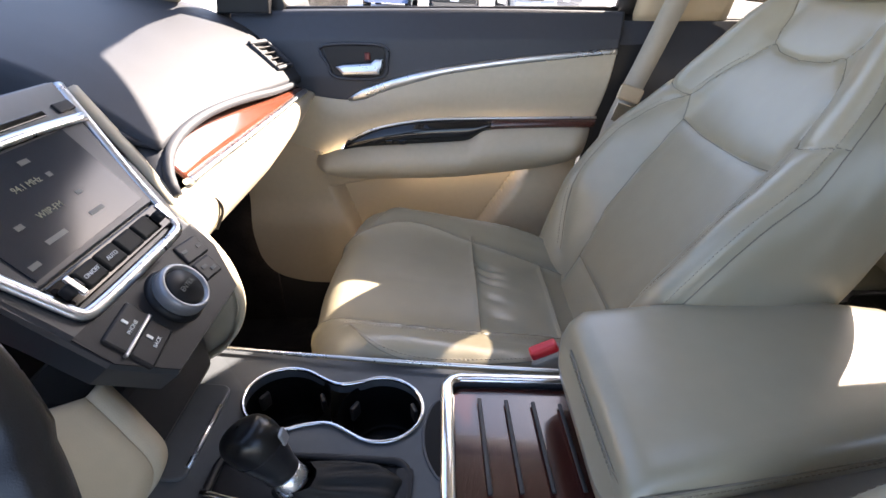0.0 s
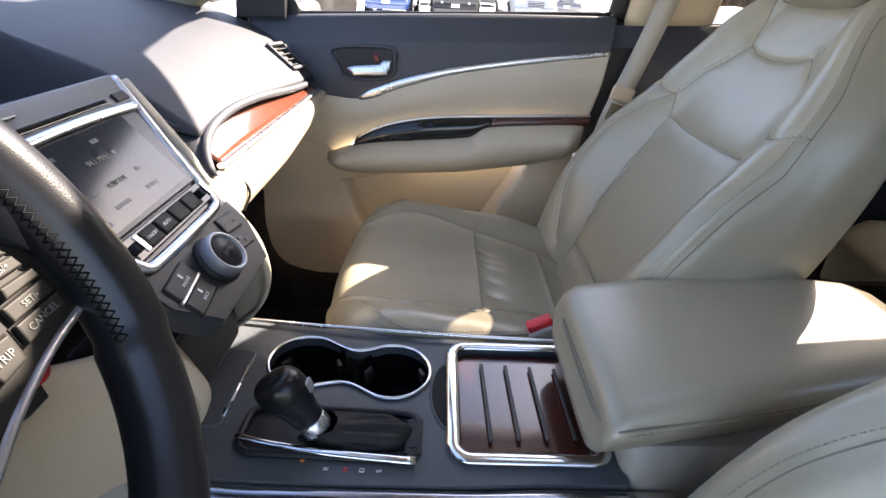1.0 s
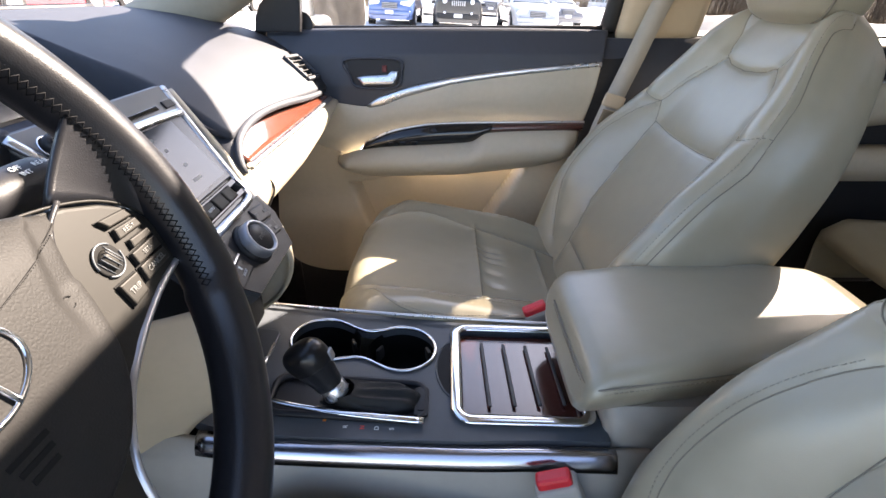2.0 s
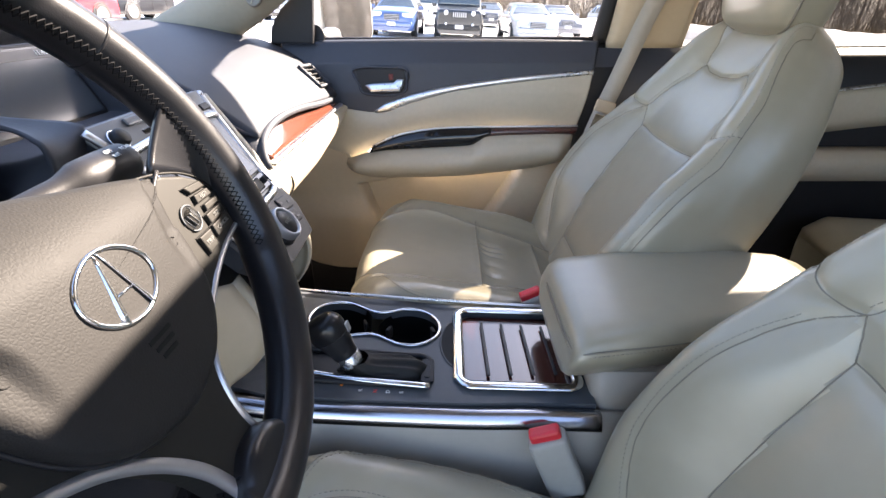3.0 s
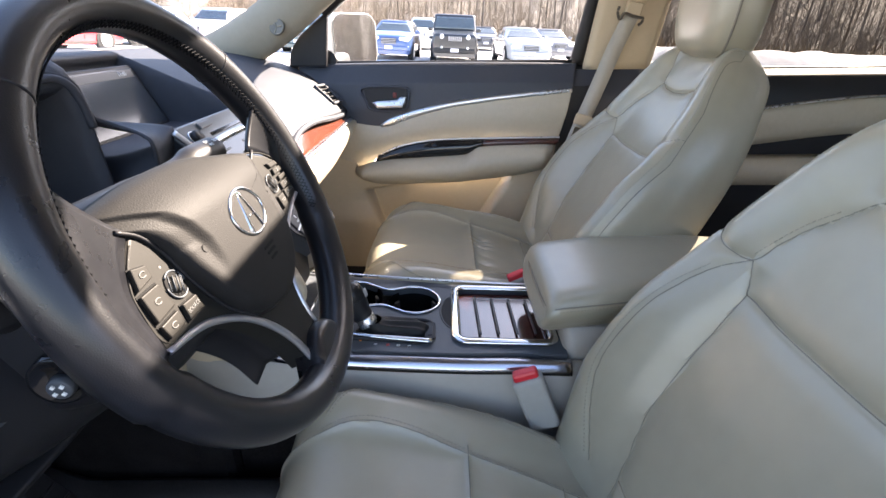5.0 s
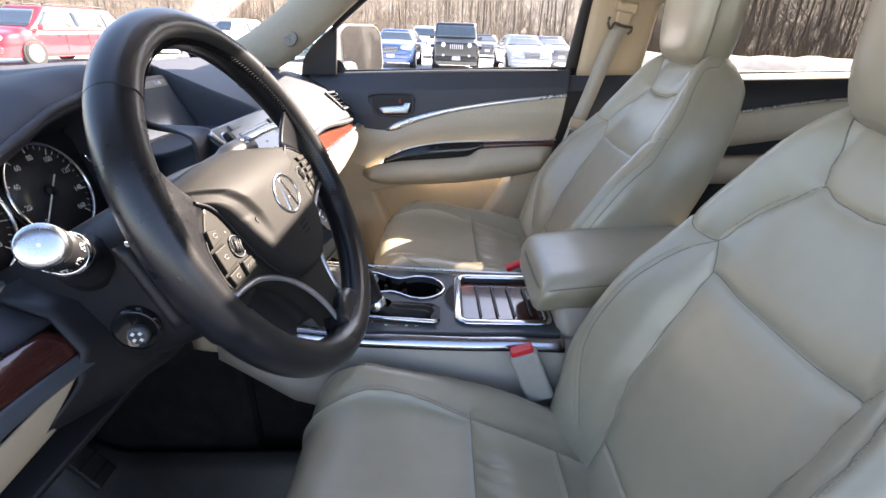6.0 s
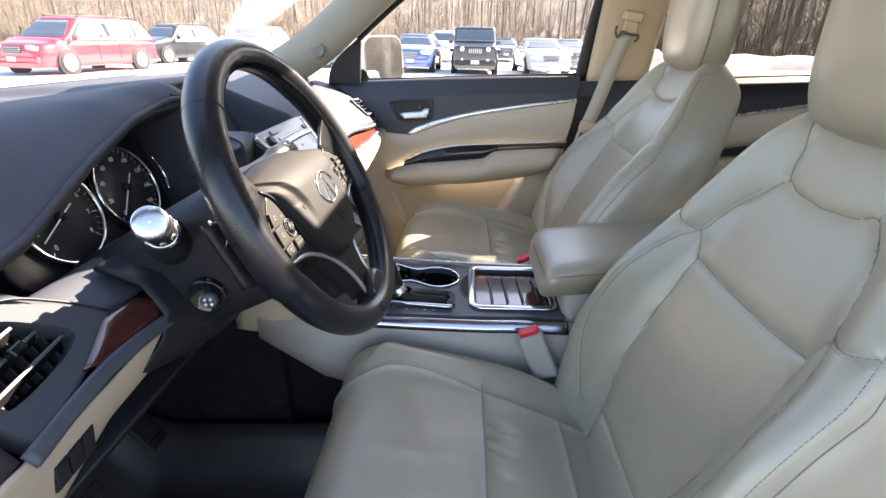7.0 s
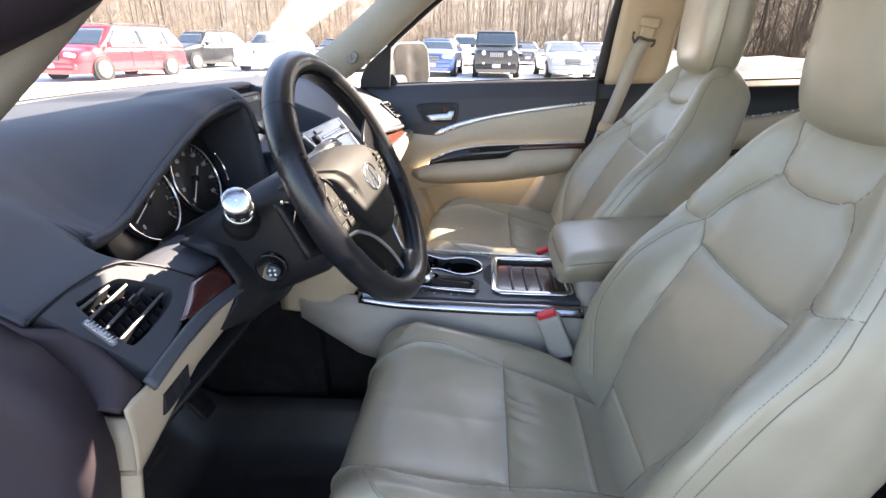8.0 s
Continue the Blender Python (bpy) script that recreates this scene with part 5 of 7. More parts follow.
sheet("dash_end", [[(x, -0.712 - 0.004 * k + 0.03 * (x > -0.41) * (1 - k), z * (1 - k) + k * (1.035 - 0.1 * (x + 0.4))) for x, z in ep] for k in np.linspace(0, 1, 8)], PLUM, dash, "dark dashboard end cap", thick=0.006)
P = [[(x, -0.70 - 0.012 * math.sin(k * 3.14), 1.01 - 0.30 * k) for x in np.linspace(-0.75, -0.350 - 0.05 * k, 10)] for k in np.linspace(0, 1, 10)]
sheet("kick_panel", np.array(P), BEIGE, dash, "beige kick panel", thick=0.006)

# instruments
cluster = thing("instrument_cluster", "speedometer and rev counter with chrome rings under the hood", "gauges")
CLM = frame_m((-0.515, -0.3215, 1.135), (0, 1, 0), (-0.30, 0, 1))
prism("face", rounded(0.33, 0.135, 0.03), 0.006, CLM @ pose(0, 0, -0.012), BLACK, cluster, "black instrument panel", bevel=0.002)


FACE = mat("dark_gauge_face", (0.042, 0.042, 0.046), 0.35, var=0.05)


def gauge(name, cx, r, marks, a0, a1, needle, label):
    g = lathe(name, [(0.0, 0.0), (r, 0.0), (r, 0.003), (0, 0.003)], CLM @ pose(cx, 0, -0.004), FACE, cluster, label, n=48)
    tube("ring", [CLM @ Vector((cx + r * math.cos(a), r * math.sin(a), 0.004)) for a in np.linspace(0, 2 * np.pi, 64, endpoint=False)], 0.0028, CHROME, g, closed=True, n=8)
    for i, tx in enumerate(marks):
        a = radians(a0 + (a1 - a0) * i / (len(marks) - 1))
        text("numeral", tx, 0.0092, CLM @ pose(cx + 0.72 * r * math.cos(a), 0.72 * r * math.sin(a), 0.0015), WHITEINK, g)
        box("tick", (0.008, 0.0012, 0.0006), CLM @ pose(cx + 0.90 * r * math.cos(a), 0.90 * r * math.sin(a), 0.0, 0, 0, math.degrees(a)), WHITEINK, g, bevel=0)
    for i in range(33):
        a = radians(a0 + (a1 - a0) * i / 32)
        if i % 4:
            box("minor_tick", (0.004, 0.0007, 0.0006), CLM @ pose(cx + 0.93 * r * math.cos(a), 0.93 * r * math.sin(a), 0.0, 0, 0, math.degrees(a)), WHITEINK, g, bevel=0)
    a = radians(needle)
    box("needle", (r * 1.2, 0.0016, 0.001), CLM @ pose(cx + 0.2 * r * math.cos(a), 0.2 * r * math.sin(a), 0.004, 0, 0, needle), WHITEINK, g, bevel=0)
    lathe("needle_hub", [(0, 0), (0.008, 0), (0.006, 0.005), (0, 0.005)], CLM @ pose(cx, 0, 0.0), BLACK, g, n=16)
    return g


gauge("speedometer", 0.0665, 0.061, ["0", "20", "40", "60", "80", "100", "120", "140", "160"], 225, -45, 224, "white-numbered speedometer")
gauge("rev_counter", -0.0665, 0.061, ["0", "1", "2", "3", "4", "5", "6", "7", "8"], 225, -45, 205, "white-numbered rev counter")
tube("hood_chrome", curve([CLM @ Vector((0.142, 0.03, 0.01)), CLM @ Vector((0.150, 0.0, 0.01)), CLM @ Vector((0.142, -0.03, 0.01))], 12), 0.003, CHROME, cluster)

# upper display in its hooded recess
disp = thing("navigation_display", "grey navigation display under a dark hood, switched on", "screen")
DM = frame_m((-0.533, CY - 0.002, 1.197), (0, 1, 0), (-0.045, 0, 0.088))
prism("bezel", rounded(0.232, 0.112, 0.01), 0.012, DM @ pose(0, 0, -0.010), BLACK, disp, bevel=0.002)
prism("screen_glass", rounded(0.212, 0.098, 0.004), 0.002, DM @ pose(0, 0, 0.0022), LCD, disp, "pale grey screen", bevel=0)
box("status_bar", (0.205, 0.013, 0.0004), DM @ pose(0, 0.040, 0.0046), mat("amber_brown_bar", (0.045, 0.042, 0.040), 0.3), disp, bevel=0)
text("clock", "11:40", 0.010, DM @ pose(0.072, 0.040, 0.0052), WHITEINK, disp)
box("screen_text", (0.040, 0.004, 0.0004), DM @ pose(-0.070, 0.040, 0.0052), GREYINK, disp, bevel=0)
box("screen_text", (0.030, 0.005, 0.0004), DM @ pose(-0.070, 0.004, 0.0046), GREYINK, disp, bevel=0)
# shoulder between the gauge hood and the stack
L = curve([(-0.452, -0.190, 1.262), (-0.436, -0.172, 1.250), (-0.431, -0.167, 1.226), (-0.428, -0.163, 1.208), (-0.415, -0.152, 1.197), (-0.397, -0.150, 1.190), (-0.378, -0.158, 1.184), (-0.370, -0.158, 1.172), (-0.374, -0.152, 1.12)], 60)
R = curve([(-0.580, -0.092, 1.258), (-0.560, -0.085, 1.240), (-0.535, -0.082, 1.215), (-0.505, -0.082, 1.198), (-0.465, -0.088, 1.190), (-0.425, -0.090, 1.187), (-0.382, -0.094, 1.184), (-0.375, -0.094, 1.174), (-0.390, -0.092, 1.12)], 60)
sheet("stack_shoulder", np.array([[a * (1 - k) + b * k - (0, 0, 0.010 * math.sin(3.14 * k) * (1 - i / 59)) for k in np.linspace(0, 1, 14)] for i, (a, b) in enumerate(zip(L, R))]), DASH, dash, "dark shoulder beside the gauge hood", thick=0.004)
F = curve([(-0.455, -0.196, 1.258), (-0.438, -0.176, 1.246), (-0.433, -0.170, 1.226), (-0.430, -0.167, 1.200), (-0.426, -0.168, 1.150), (-0.415, -0.172, 1.090), (-0.405, -0.180, 1.055)], 40)
hl = [(float(np.interp(y, [-0.34, -0.22, -0.175], [-0.472, -0.464, -0.446])) + 0.001, y, float(np.interp(y, [-0.577, -0.52, -0.485, -0.43, -0.378, -0.32, -0.27, -0.20], [1.137, 1.137, 1.145, 1.170, 1.193, 1.216, 1.236, 1.250])) + 0.001) for y in np.linspace(-0.56, -0.215, 30)]
tube("hood_lip", curve(hl + [tuple(p) for p in F[2:15:3]], 90), 0.005, DASH, dash, "rounded edge of the gauge hood", n=10)
sheet("hood_cheek", np.array([[(x * (1 - k) - 0.565 * k, y * (1 - k) - 0.150 * k - 0.012 * math.sin(3.14 * k), z) for k in np.linspace(0, 1, 8)] for x, y, z in F]), DASH, dash, "dark inner cheek of the gauge hood", thick=0.004)

# ---- centre stack ----
BEZEL = mat("dark_slate_bezel", (0.034, 0.038, 0.045), 0.30, var=0.05, spec=0.5)
stack = thing("center_stack", "centre stack with touch screen, climate buttons and round dial", "control panel")
SM = frame_m((-0.300, 0.022, 1.090), (0, 1, 0), (-0.645, 0, 0.764)) @ pose(0, 0.0147, 0)
prism("backing", [(-0.126, 0.106), (0.126, 0.106), (0.108, 0.0), (0.098, -0.055), (0.092, -0.105), (0.062, -0.150), (-0.062, -0.150), (-0.092, -0.105), (-0.098, -0.055), (-0.108, 0.0)], 0.03, SM @ pose(0, 0, -0.030), BEZEL, stack, "charcoal stack body", bevel=0.006)
prism("upper_panel", [(-0.122, 0.101), (0.122, 0.101), (0.113, 0.062), (-0.113, 0.062)][::-1], 0.004, SM, PANEL, stack, "satin silver-grey panel with the disc slot", bevel=0.001)
kp_ = lathe("power_knob", [(0, 0), (0.0105, 0), (0.0095, 0.009), (0.008, 0.010), (0, 0.010)], SM @ pose(-0.098, 0.078, 0.004), BLACK, stack, "round black power knob", n=28)
tube("knob_ring", [SM @ Vector((-0.098 + 0.0115 * math.cos(a), 0.078 + 0.0115 * math.sin(a), 0.005)) for a in np.linspace(0, 2 * np.pi, 28, endpoint=False)], 0.001, CHROME, kp_, closed=True, n=6)
box("eject_button", (0.036, 0.010, 0.004), SM @ pose(-0.048, 0.092, 0.0055), PANEL, stack, "raised oblong button", bevel=0.0015)
box("disc_slot", (0.13, 0.006, 0.002), SM @ pose(0.012, 0.0755, 0.0045), GLOSSB, stack, bevel=0.001)
for k in (0.09,):
    box("slot_button", (0.022, 0.010, 0.003), SM @ pose(k + 0.012, 0.0755, 0.005), BLACK, stack, bevel=0.001)
fr = curve([(-0.126, 0.098), (-0.105, 0.036), (-0.0885, -0.015), (-0.0785, -0.052), (-0.0745, -0.064), (-0.065, -0.0700), (0, -0.0710), (0.065, -0.0700), (0.0745, -0.064), (0.0785, -0.052), (0.0885, -0.015), (0.105, 0.036), (0.126, 0.098)], 110)
tube("chrome_frame", [SM @ Vector((x, y, 0.003)) for x, y in fr], 0.0056, SATINCHROME, stack, "satin chrome frame", flat=0.6, n=8, up=(0.764, 0, 0.645))
tube("chrome_brow", [SM @ Vector((x, 0.0645 - 0.35 * abs(x) ** 2, 0.006)) for x in np.linspace(-0.110, 0.110, 30)], 0.0048, SATINCHROME, stack, flat=0.6, up=(0.764, 0, 0.645))
prism("screen_bezel", [(-0.106, 0.061), (0.106, 0.061), (0.080, -0.036), (-0.080, -0.036)][::-1], 0.004, SM, BEZEL, stack, "dark slate bezel", bevel=0.002)
prism("touch_screen", [(-0.074, 0.057), (0.074, 0.057), (0.070, -0.028), (-0.074, -0.031)][::-1], 0.0012, SM @ pose(0, 0, 0.0042), SCREEN, stack, "glossy grey touch screen", bevel=0)
for tx, u, v in (("WIIP-FM", -0.012, 0.0045), ("94.1 MHz", -0.006, 0.0285)):
    text("screen_text", tx, 0.0075, SM @ pose(u, v, 0.0058), mat("dim_amber_print", (0.22, 0.22, 0.15), 0.5), stack)
for u, v, w_ in ((0.019, 0.0285, 0.005), (0.024, 0.0055, 0.007), (-0.044, 0.0050, 0.007), (-0.050, 0.045, 0.016), (0.012, 0.045, 0.010), (-0.03, -0.014, 0.022), (0.02, -0.014, 0.018), (-0.064, -0.022, 0.010)):
    box("screen_icon", (w_, 0.004, 0.0004), SM @ pose(u, v, 0.0056), mat("dim_grey_icon", (0.09, 0.10, 0.095), 0.4), stack, bevel=0)
box("climate_bay", (0.150, 0.024, 0.003), SM @ pose(0, -0.0495, 0.003), GLOSSB, stack, bevel=0.006)
for i, tx in enumerate(("ON/OFF", "AUTO", "SYNC", "MAX")):
    b = box("climate_button", (0.024, 0.018, 0.005), SM @ pose(-0.040 + 0.0265 * i, -0.0495, 0.005), SWITCH, stack, bevel=0.002)
    if i < 2:
        text("button_text", tx, 0.0048, SM @ pose(-0.040 + 0.0265 * i, -0.0495, 0.0078), WHITEINK, b)
for k in (-0.0645, 0.0645):
    t = box("temperature_toggle", (0.016, 0.010, 0.008), SM @ pose(k, -0.0495, 0.008), BLACK, stack, bevel=0.002)
    box("toggle_bar", (0.006, 0.018, 0.003), SM @ pose(k, -0.0495, 0.013), CHROME, t, bevel=0.001)
box("badge_bar", (0.034, 0.006, 0.001), SM @ pose(0.004, -0.077, 0.001), SWITCH, stack, "small plain badge", bevel=0)
prism("lower_panel", [(-0.094, -0.074), (0.094, -0.074), (0.091, -0.106), (0.062, -0.148), (-0.062, -0.148), (-0.091, -0.106)][::-1], 0.0015, SM, BLACK, stack, "black lower control panel", bevel=0)
# dial
dm = SM @ pose(-0.002, -0.108, -0.002) @ Matrix.Diagonal((0.78, 0.78, 0.8, 1))
lathe("dial_base", [(0, 0), (0.036, 0), (0.034, 0.008), (0.031, 0.012), (0, 0.012)], dm, BLACK, stack)
dial = lathe("dial", [(0.030, 0.006), (0.031, 0.010), (0.0305, 0.024), (0.028, 0.028), (0.025, 0.027), (0.0235, 0.022)], dm, GUNMETAL, stack, "blue-grey metal dial", n=48)
lathe("dial_cap", [(0, 0.021), (0.022, 0.021), (0.0235, 0.024), (0.021, 0.0265), (0, 0.028)], dm, BLACK, dial)
text("dial_text", "ENTER", 0.0085, dm @ pose(0, 0, 0.0285), GREYINK, dial)
for tx, u, v, w_ in (("PHONE", -0.060, -0.0955, 0.044), ("BACK", -0.058, -0.117, 0.042), ("", 0.060, -0.092, 0.036), ("", 0.054, -0.114, 0.028)):
    b = box("function_button", (w_, 0.021, 0.006), SM @ pose(u, v, 0.001, 0, 0, 8 if u < 0 else -8), BLACK, stack, bevel=0.002)
    if tx:
        text("button_text", tx, 0.0045, SM @ pose(u + 0.002, v - 0.003, 0.0046, 0, 0, 8), WHITEINK, b)
        box("icon_bar", (0.0025, 0.0055, 0.0006), SM @ pose(u + 0.002, v + 0.004, 0.0044, 0, 0, 8), WHITEINK, b, bevel=0)
for u, v in ((0.048, -0.089), (0.070, -0.094), (0.050, -0.111), (0.058, -0.118)):
    box("icon_bar", (0.008, 0.0035, 0.0008), SM @ pose(u, v, 0.0046, 0, 0, -8), GREYINK, stack, bevel=0)
box("button_divider", (0.046, 0.003, 0.006), SM @ pose(-0.060, -0.1055, 0.002, 0, 0, 8), SATINCHROME, stack, bevel=0.001)
# cream cheeks that carry the stack down to the console
for k in (1, -1):
    a = curve([(-0.275, CY - 0.092, 0.985), (-0.252, CY - 0.098, 0.95), (-0.240, CY - 0.10, 0.91), (-0.262, CY - 0.105, 0.87), (-0.31, CY - 0.11, 0.835)] if k < 0 else [(-0.375, CY + k * 0.135, 1.170), (-0.31, CY + k * 0.118, 1.085), (-0.270, CY + k * 0.102, 1.03), (-0.243, CY + k * 0.100, 0.98), (-0.238, CY + k * 0.10, 0.925), (-0.262, CY + k * 0.105, 0.875), (-0.31, CY + k * 0.11, 0.835)], 40)
    P = [[p + np.array([-d * 0.6, k * o, -d * 0.5]) for o, d in ((-0.010, 0.0), (0.0, -0.004), (0.008, 0.0), (0.010, 0.03), (0.012, 0.16))] for p in a]
    sheet("stack_cheek", np.array(P), BEIGE_SOFT, stack, "cream side cheek of the stack", thick=0.004)
sp = []
for p in curve([(-0.275, CY - 0.102, 0.985), (-0.252, CY - 0.108, 0.95), (-0.240, CY - 0.110, 0.91), (-0.262, CY - 0.115, 0.87), (-0.300, CY - 0.120, 0.838), (-0.330, CY - 0.122, 0.800)], 30):
    b = np.array([-0.47, -0.112, min(p[2], 0.985)])
    sp.append([p + (b - p) * q - np.array([0, 0.022 * math.sin(3.14 * q), 0]) for q in np.linspace(0, 1, 10) ** 1.3])
sheet("stack_flank", np.array(sp), BEIGE, stack, "beige side of the stack beside the driver's knee", thick=0.004)
box("storage_bay", (0.10, 0.17, 0.10), pose(-0.33, CY, 0.90, 0, 0, 0), BLACK, stack, "black storage bay", bevel=0.01)

# ---- steering wheel ----
wheel = thing("steering_wheel", "black leather three-spoke steering wheel with switches", "steering wheel")
WT = radians(24.1)
WM = frame_m((-0.194, -0.378, 1.1616), (0.0294, 1, 0), (-math.sin(WT), 0, math.cos(WT)))


def on_wheel(r, a, z=0.0):
    return WM @ Vector((r * math.cos(a), r * math.sin(a), z))


RW = 0.1705
P = []
ang = np.linspace(0, 2 * np.pi, 160, endpoint=False)
for a in ang:
    ring = []
    grip = 1.0 + 0.06 * math.exp(-((math.degrees(a) % 360 - 40) / 12) ** 2) + 0.06 * math.exp(-((math.degrees(a) % 360 - 140) / 12) ** 2)
    fl = 0.985 if 200 < math.degrees(a) < 340 else 1.0
    for b in np.linspace(0, 2 * np.pi, 24, endpoint=False):
        ring.append(on_wheel(RW * fl + 0.0165 * grip * math.cos(b), a, 0.0185 * math.sin(b)))
    P.append(ring)
sheet("rim", np.array(P), RIMLEATHER, wheel, "smooth black leather rim", cu=True, cv=True)
for d in (44, 136):
    a = radians(d)
    tube("rim_seam", [on_wheel(RW + 0.0164 * math.cos(b), a, 0.0184 * math.sin(b)) for b in np.linspace(0, 2 * np.pi, 24, endpoint=False)], 0.0012, BLACK, wheel, closed=True, n=6)
# inner thread lacing
LACE = mat("grey_lace_thread", (0.012, 0.012, 0.013), 0.9, spec=0.08)
pts = [on_wheel(RW - 0.0156 + 0.0012 * -((-1) ** (i % 2)), radians(-26 + 204 * i / 132), 0.0082 + 0.0030 * (1 if i % 2 else -1)) for i in range(132)]
tube("lacing", pts, 0.0006, LACE, wheel, "grey cross-stitch lacing", n=5)
pts = [on_wheel(RW - 0.0156 + 0.0012 * (-1) ** (i % 2), radians(-26 + 204 * i / 132), 0.0082 - 0.0030 * (1 if i % 2 else -1)) for i in range(132)]
tube("lacing", pts, 0.0006, LACE, wheel, "grey cross-stitch lacing", n=5)
# airbag cover: a padded shield, raised inside a fold that runs down from its upper corners
EDGE = [(0.122, 0.040), (0.108, 0.033), (0.093, 0.023), (0.0835, 0.006), (0.078, -0.016), (0.069, -0.040), (0.056, -0.060), (0.034, -0.077)]
sh = curve([(-0.126, 0.045), (-0.09, 0.052), (-0.045, 0.057), (0.0, 0.0565), (0.030, 0.0490), (0.060, 0.0422), (0.090, 0.0355), (0.114, 0.0310), (0.108, 0.0285), (0.099, 0.0245)] + EDGE[2:] + [(0.0, -0.085)] + [(-x, y) for x, y in EDGE[::-1]], 220, closed=True)


def cover_z(x, y):
    """Height of the padded cover over the wheel plane."""
    fold = float(np.interp(y, [-0.09, -0.02, -0.003, 0.014, 0.029, 0.036, 0.046, 0.056], [0.052, 0.052, 0.053, 0.060, 0.071, 0.084, 0.106, 0.13]))
    out = float(smooth(0.0, 0.010, abs(x) - fold)) * float(smooth(-0.042, 0.004, y))
    return 0.0175 - 0.75 * x * x - 0.9 * y * y - 11.0 * max(0.0, y - 0.012) ** 2 - 3.0 * max(0.0, abs(x) - 0.055) ** 2 * (y > 0.0) - 0.0042 * out


P = []
for k, drop in [(q, 0.0) for q in np.linspace(0.02, 0.90, 44)] + [(0.93, 0.0004), (0.955, 0.0013), (0.975, 0.003), (0.99, 0.006), (1.0, 0.010), (1.0, 0.022)]:
    P.append([WM @ Vector((x * k, y * k, cover_z(x * k, y * k) - drop)) for x, y in sh])
sheet("airbag_cover", np.array(P), HUB, wheel, "grained grey-black airbag cover", cv=True, caps=True)
tube("cover_gap", [WM @ Vector((x * 1.004, y * 1.004, -0.0028)) for x, y in curve(EDGE[1:] + [(0.0, -0.085)] + [(-x, y) for x, y in EDGE[:0:-1]], 80)], 0.0016, BLACK, wheel, n=6)
BU, BV = 0.003, -0.004
em = [WM @ Vector((BU + 0.0255 * math.cos(a) * (1 + 0.05 * math.cos(2 * a)), BV + 0.0195 * math.sin(a), cover_z(BU + 0.025 * math.cos(a), BV + 0.02 * math.sin(a)) + 0.0004)) for a in np.linspace(0, 2 * np.pi, 48, endpoint=False)]
badge = tube("badge_ring", em, 0.0014, CHROME, wheel, "chrome oval badge", closed=True, n=8)
for k in (1, -1):
    leg = [WM @ Vector((BU + k * (0.0012 + 0.0105 * q), BV + 0.0185 - 0.036 * q, cover_z(BU + k * 0.01 * q, BV + 0.018 - 0.036 * q) + 0.0003)) for q in np.linspace(0, 1, 8)]
    tube("badge_leg", leg, np.linspace(0.0008, 0.0024, 8), CHROME, badge, n=8, flat=0.5)
tube("badge_bar", [WM @ Vector((BU - 0.006, BV - 0.004, 0.0176)), WM @ Vector((BU + 0.006, BV - 0.004, 0.0176))], 0.0009, CHROME, badge, n=6)
PRINT = mat("pressed_dark_print", (0.010, 0.010, 0.010), 0.7, spec=0.1)
for i in range(3):
    box("airbag_print", (0.019 - 0.003 * i, 0.0024, 0.0008), WM @ pose(0.004, -0.037 - 0.0052 * i, cover_z(0.004, -0.037 - 0.0052 * i) + 0.0001, 4, 0, 0), PRINT, wheel, bevel=0)
for k in (1, -1):
    tube("airbag_mark", [WM @ Vector((k * 0.063 + 0.003 * math.cos(a), -0.006 + 0.003 * math.sin(a), cover_z(k * 0.063, -0.006) + 0.0001)) for a in np.linspace(0.6, 5.6, 14)], 0.00035, PRINT, wheel, n=4)
# three-spoke face round the cover; the lower spoke runs down to the rim
lt_c = curve([(-0.132, -0.043), (-0.103, -0.0465), (-0.083, -0.0525), (-0.054, -0.069), (-0.031, -0.092), (-0.014, -0.120), (-0.005, -0.152)], 36)
rt_c = curve([(0.043, -0.158), (0.035, -0.124), (0.042, -0.090), (0.064, -0.065), (0.085, -0.052), (0.104, -0.043), (0.130, -0.034), (0.158, -0.028)], 36)
out = [tuple(p) for p in lt_c] + [tuple(p) for p in rt_c] + [(0.160, -0.014), (0.157, 0.001), (0.147, 0.014), (0.131, 0.023), (0.110, 0.030), (0.085, 0.034), (0.04, 0.040), (-0.04, 0.040), (-0.085, 0.034), (-0.100, 0.027), (-0.115, 0.015), (-0.1245, 0.004), (-0.129, -0.010), (-0.131, -0.028)]
prism("spoke_face", out, 0.024, WM @ pose(0, 0, -0.028), SWITCH, wheel, "dark satin three-spoke face", bevel=0.003, seg=3, smooth=False)
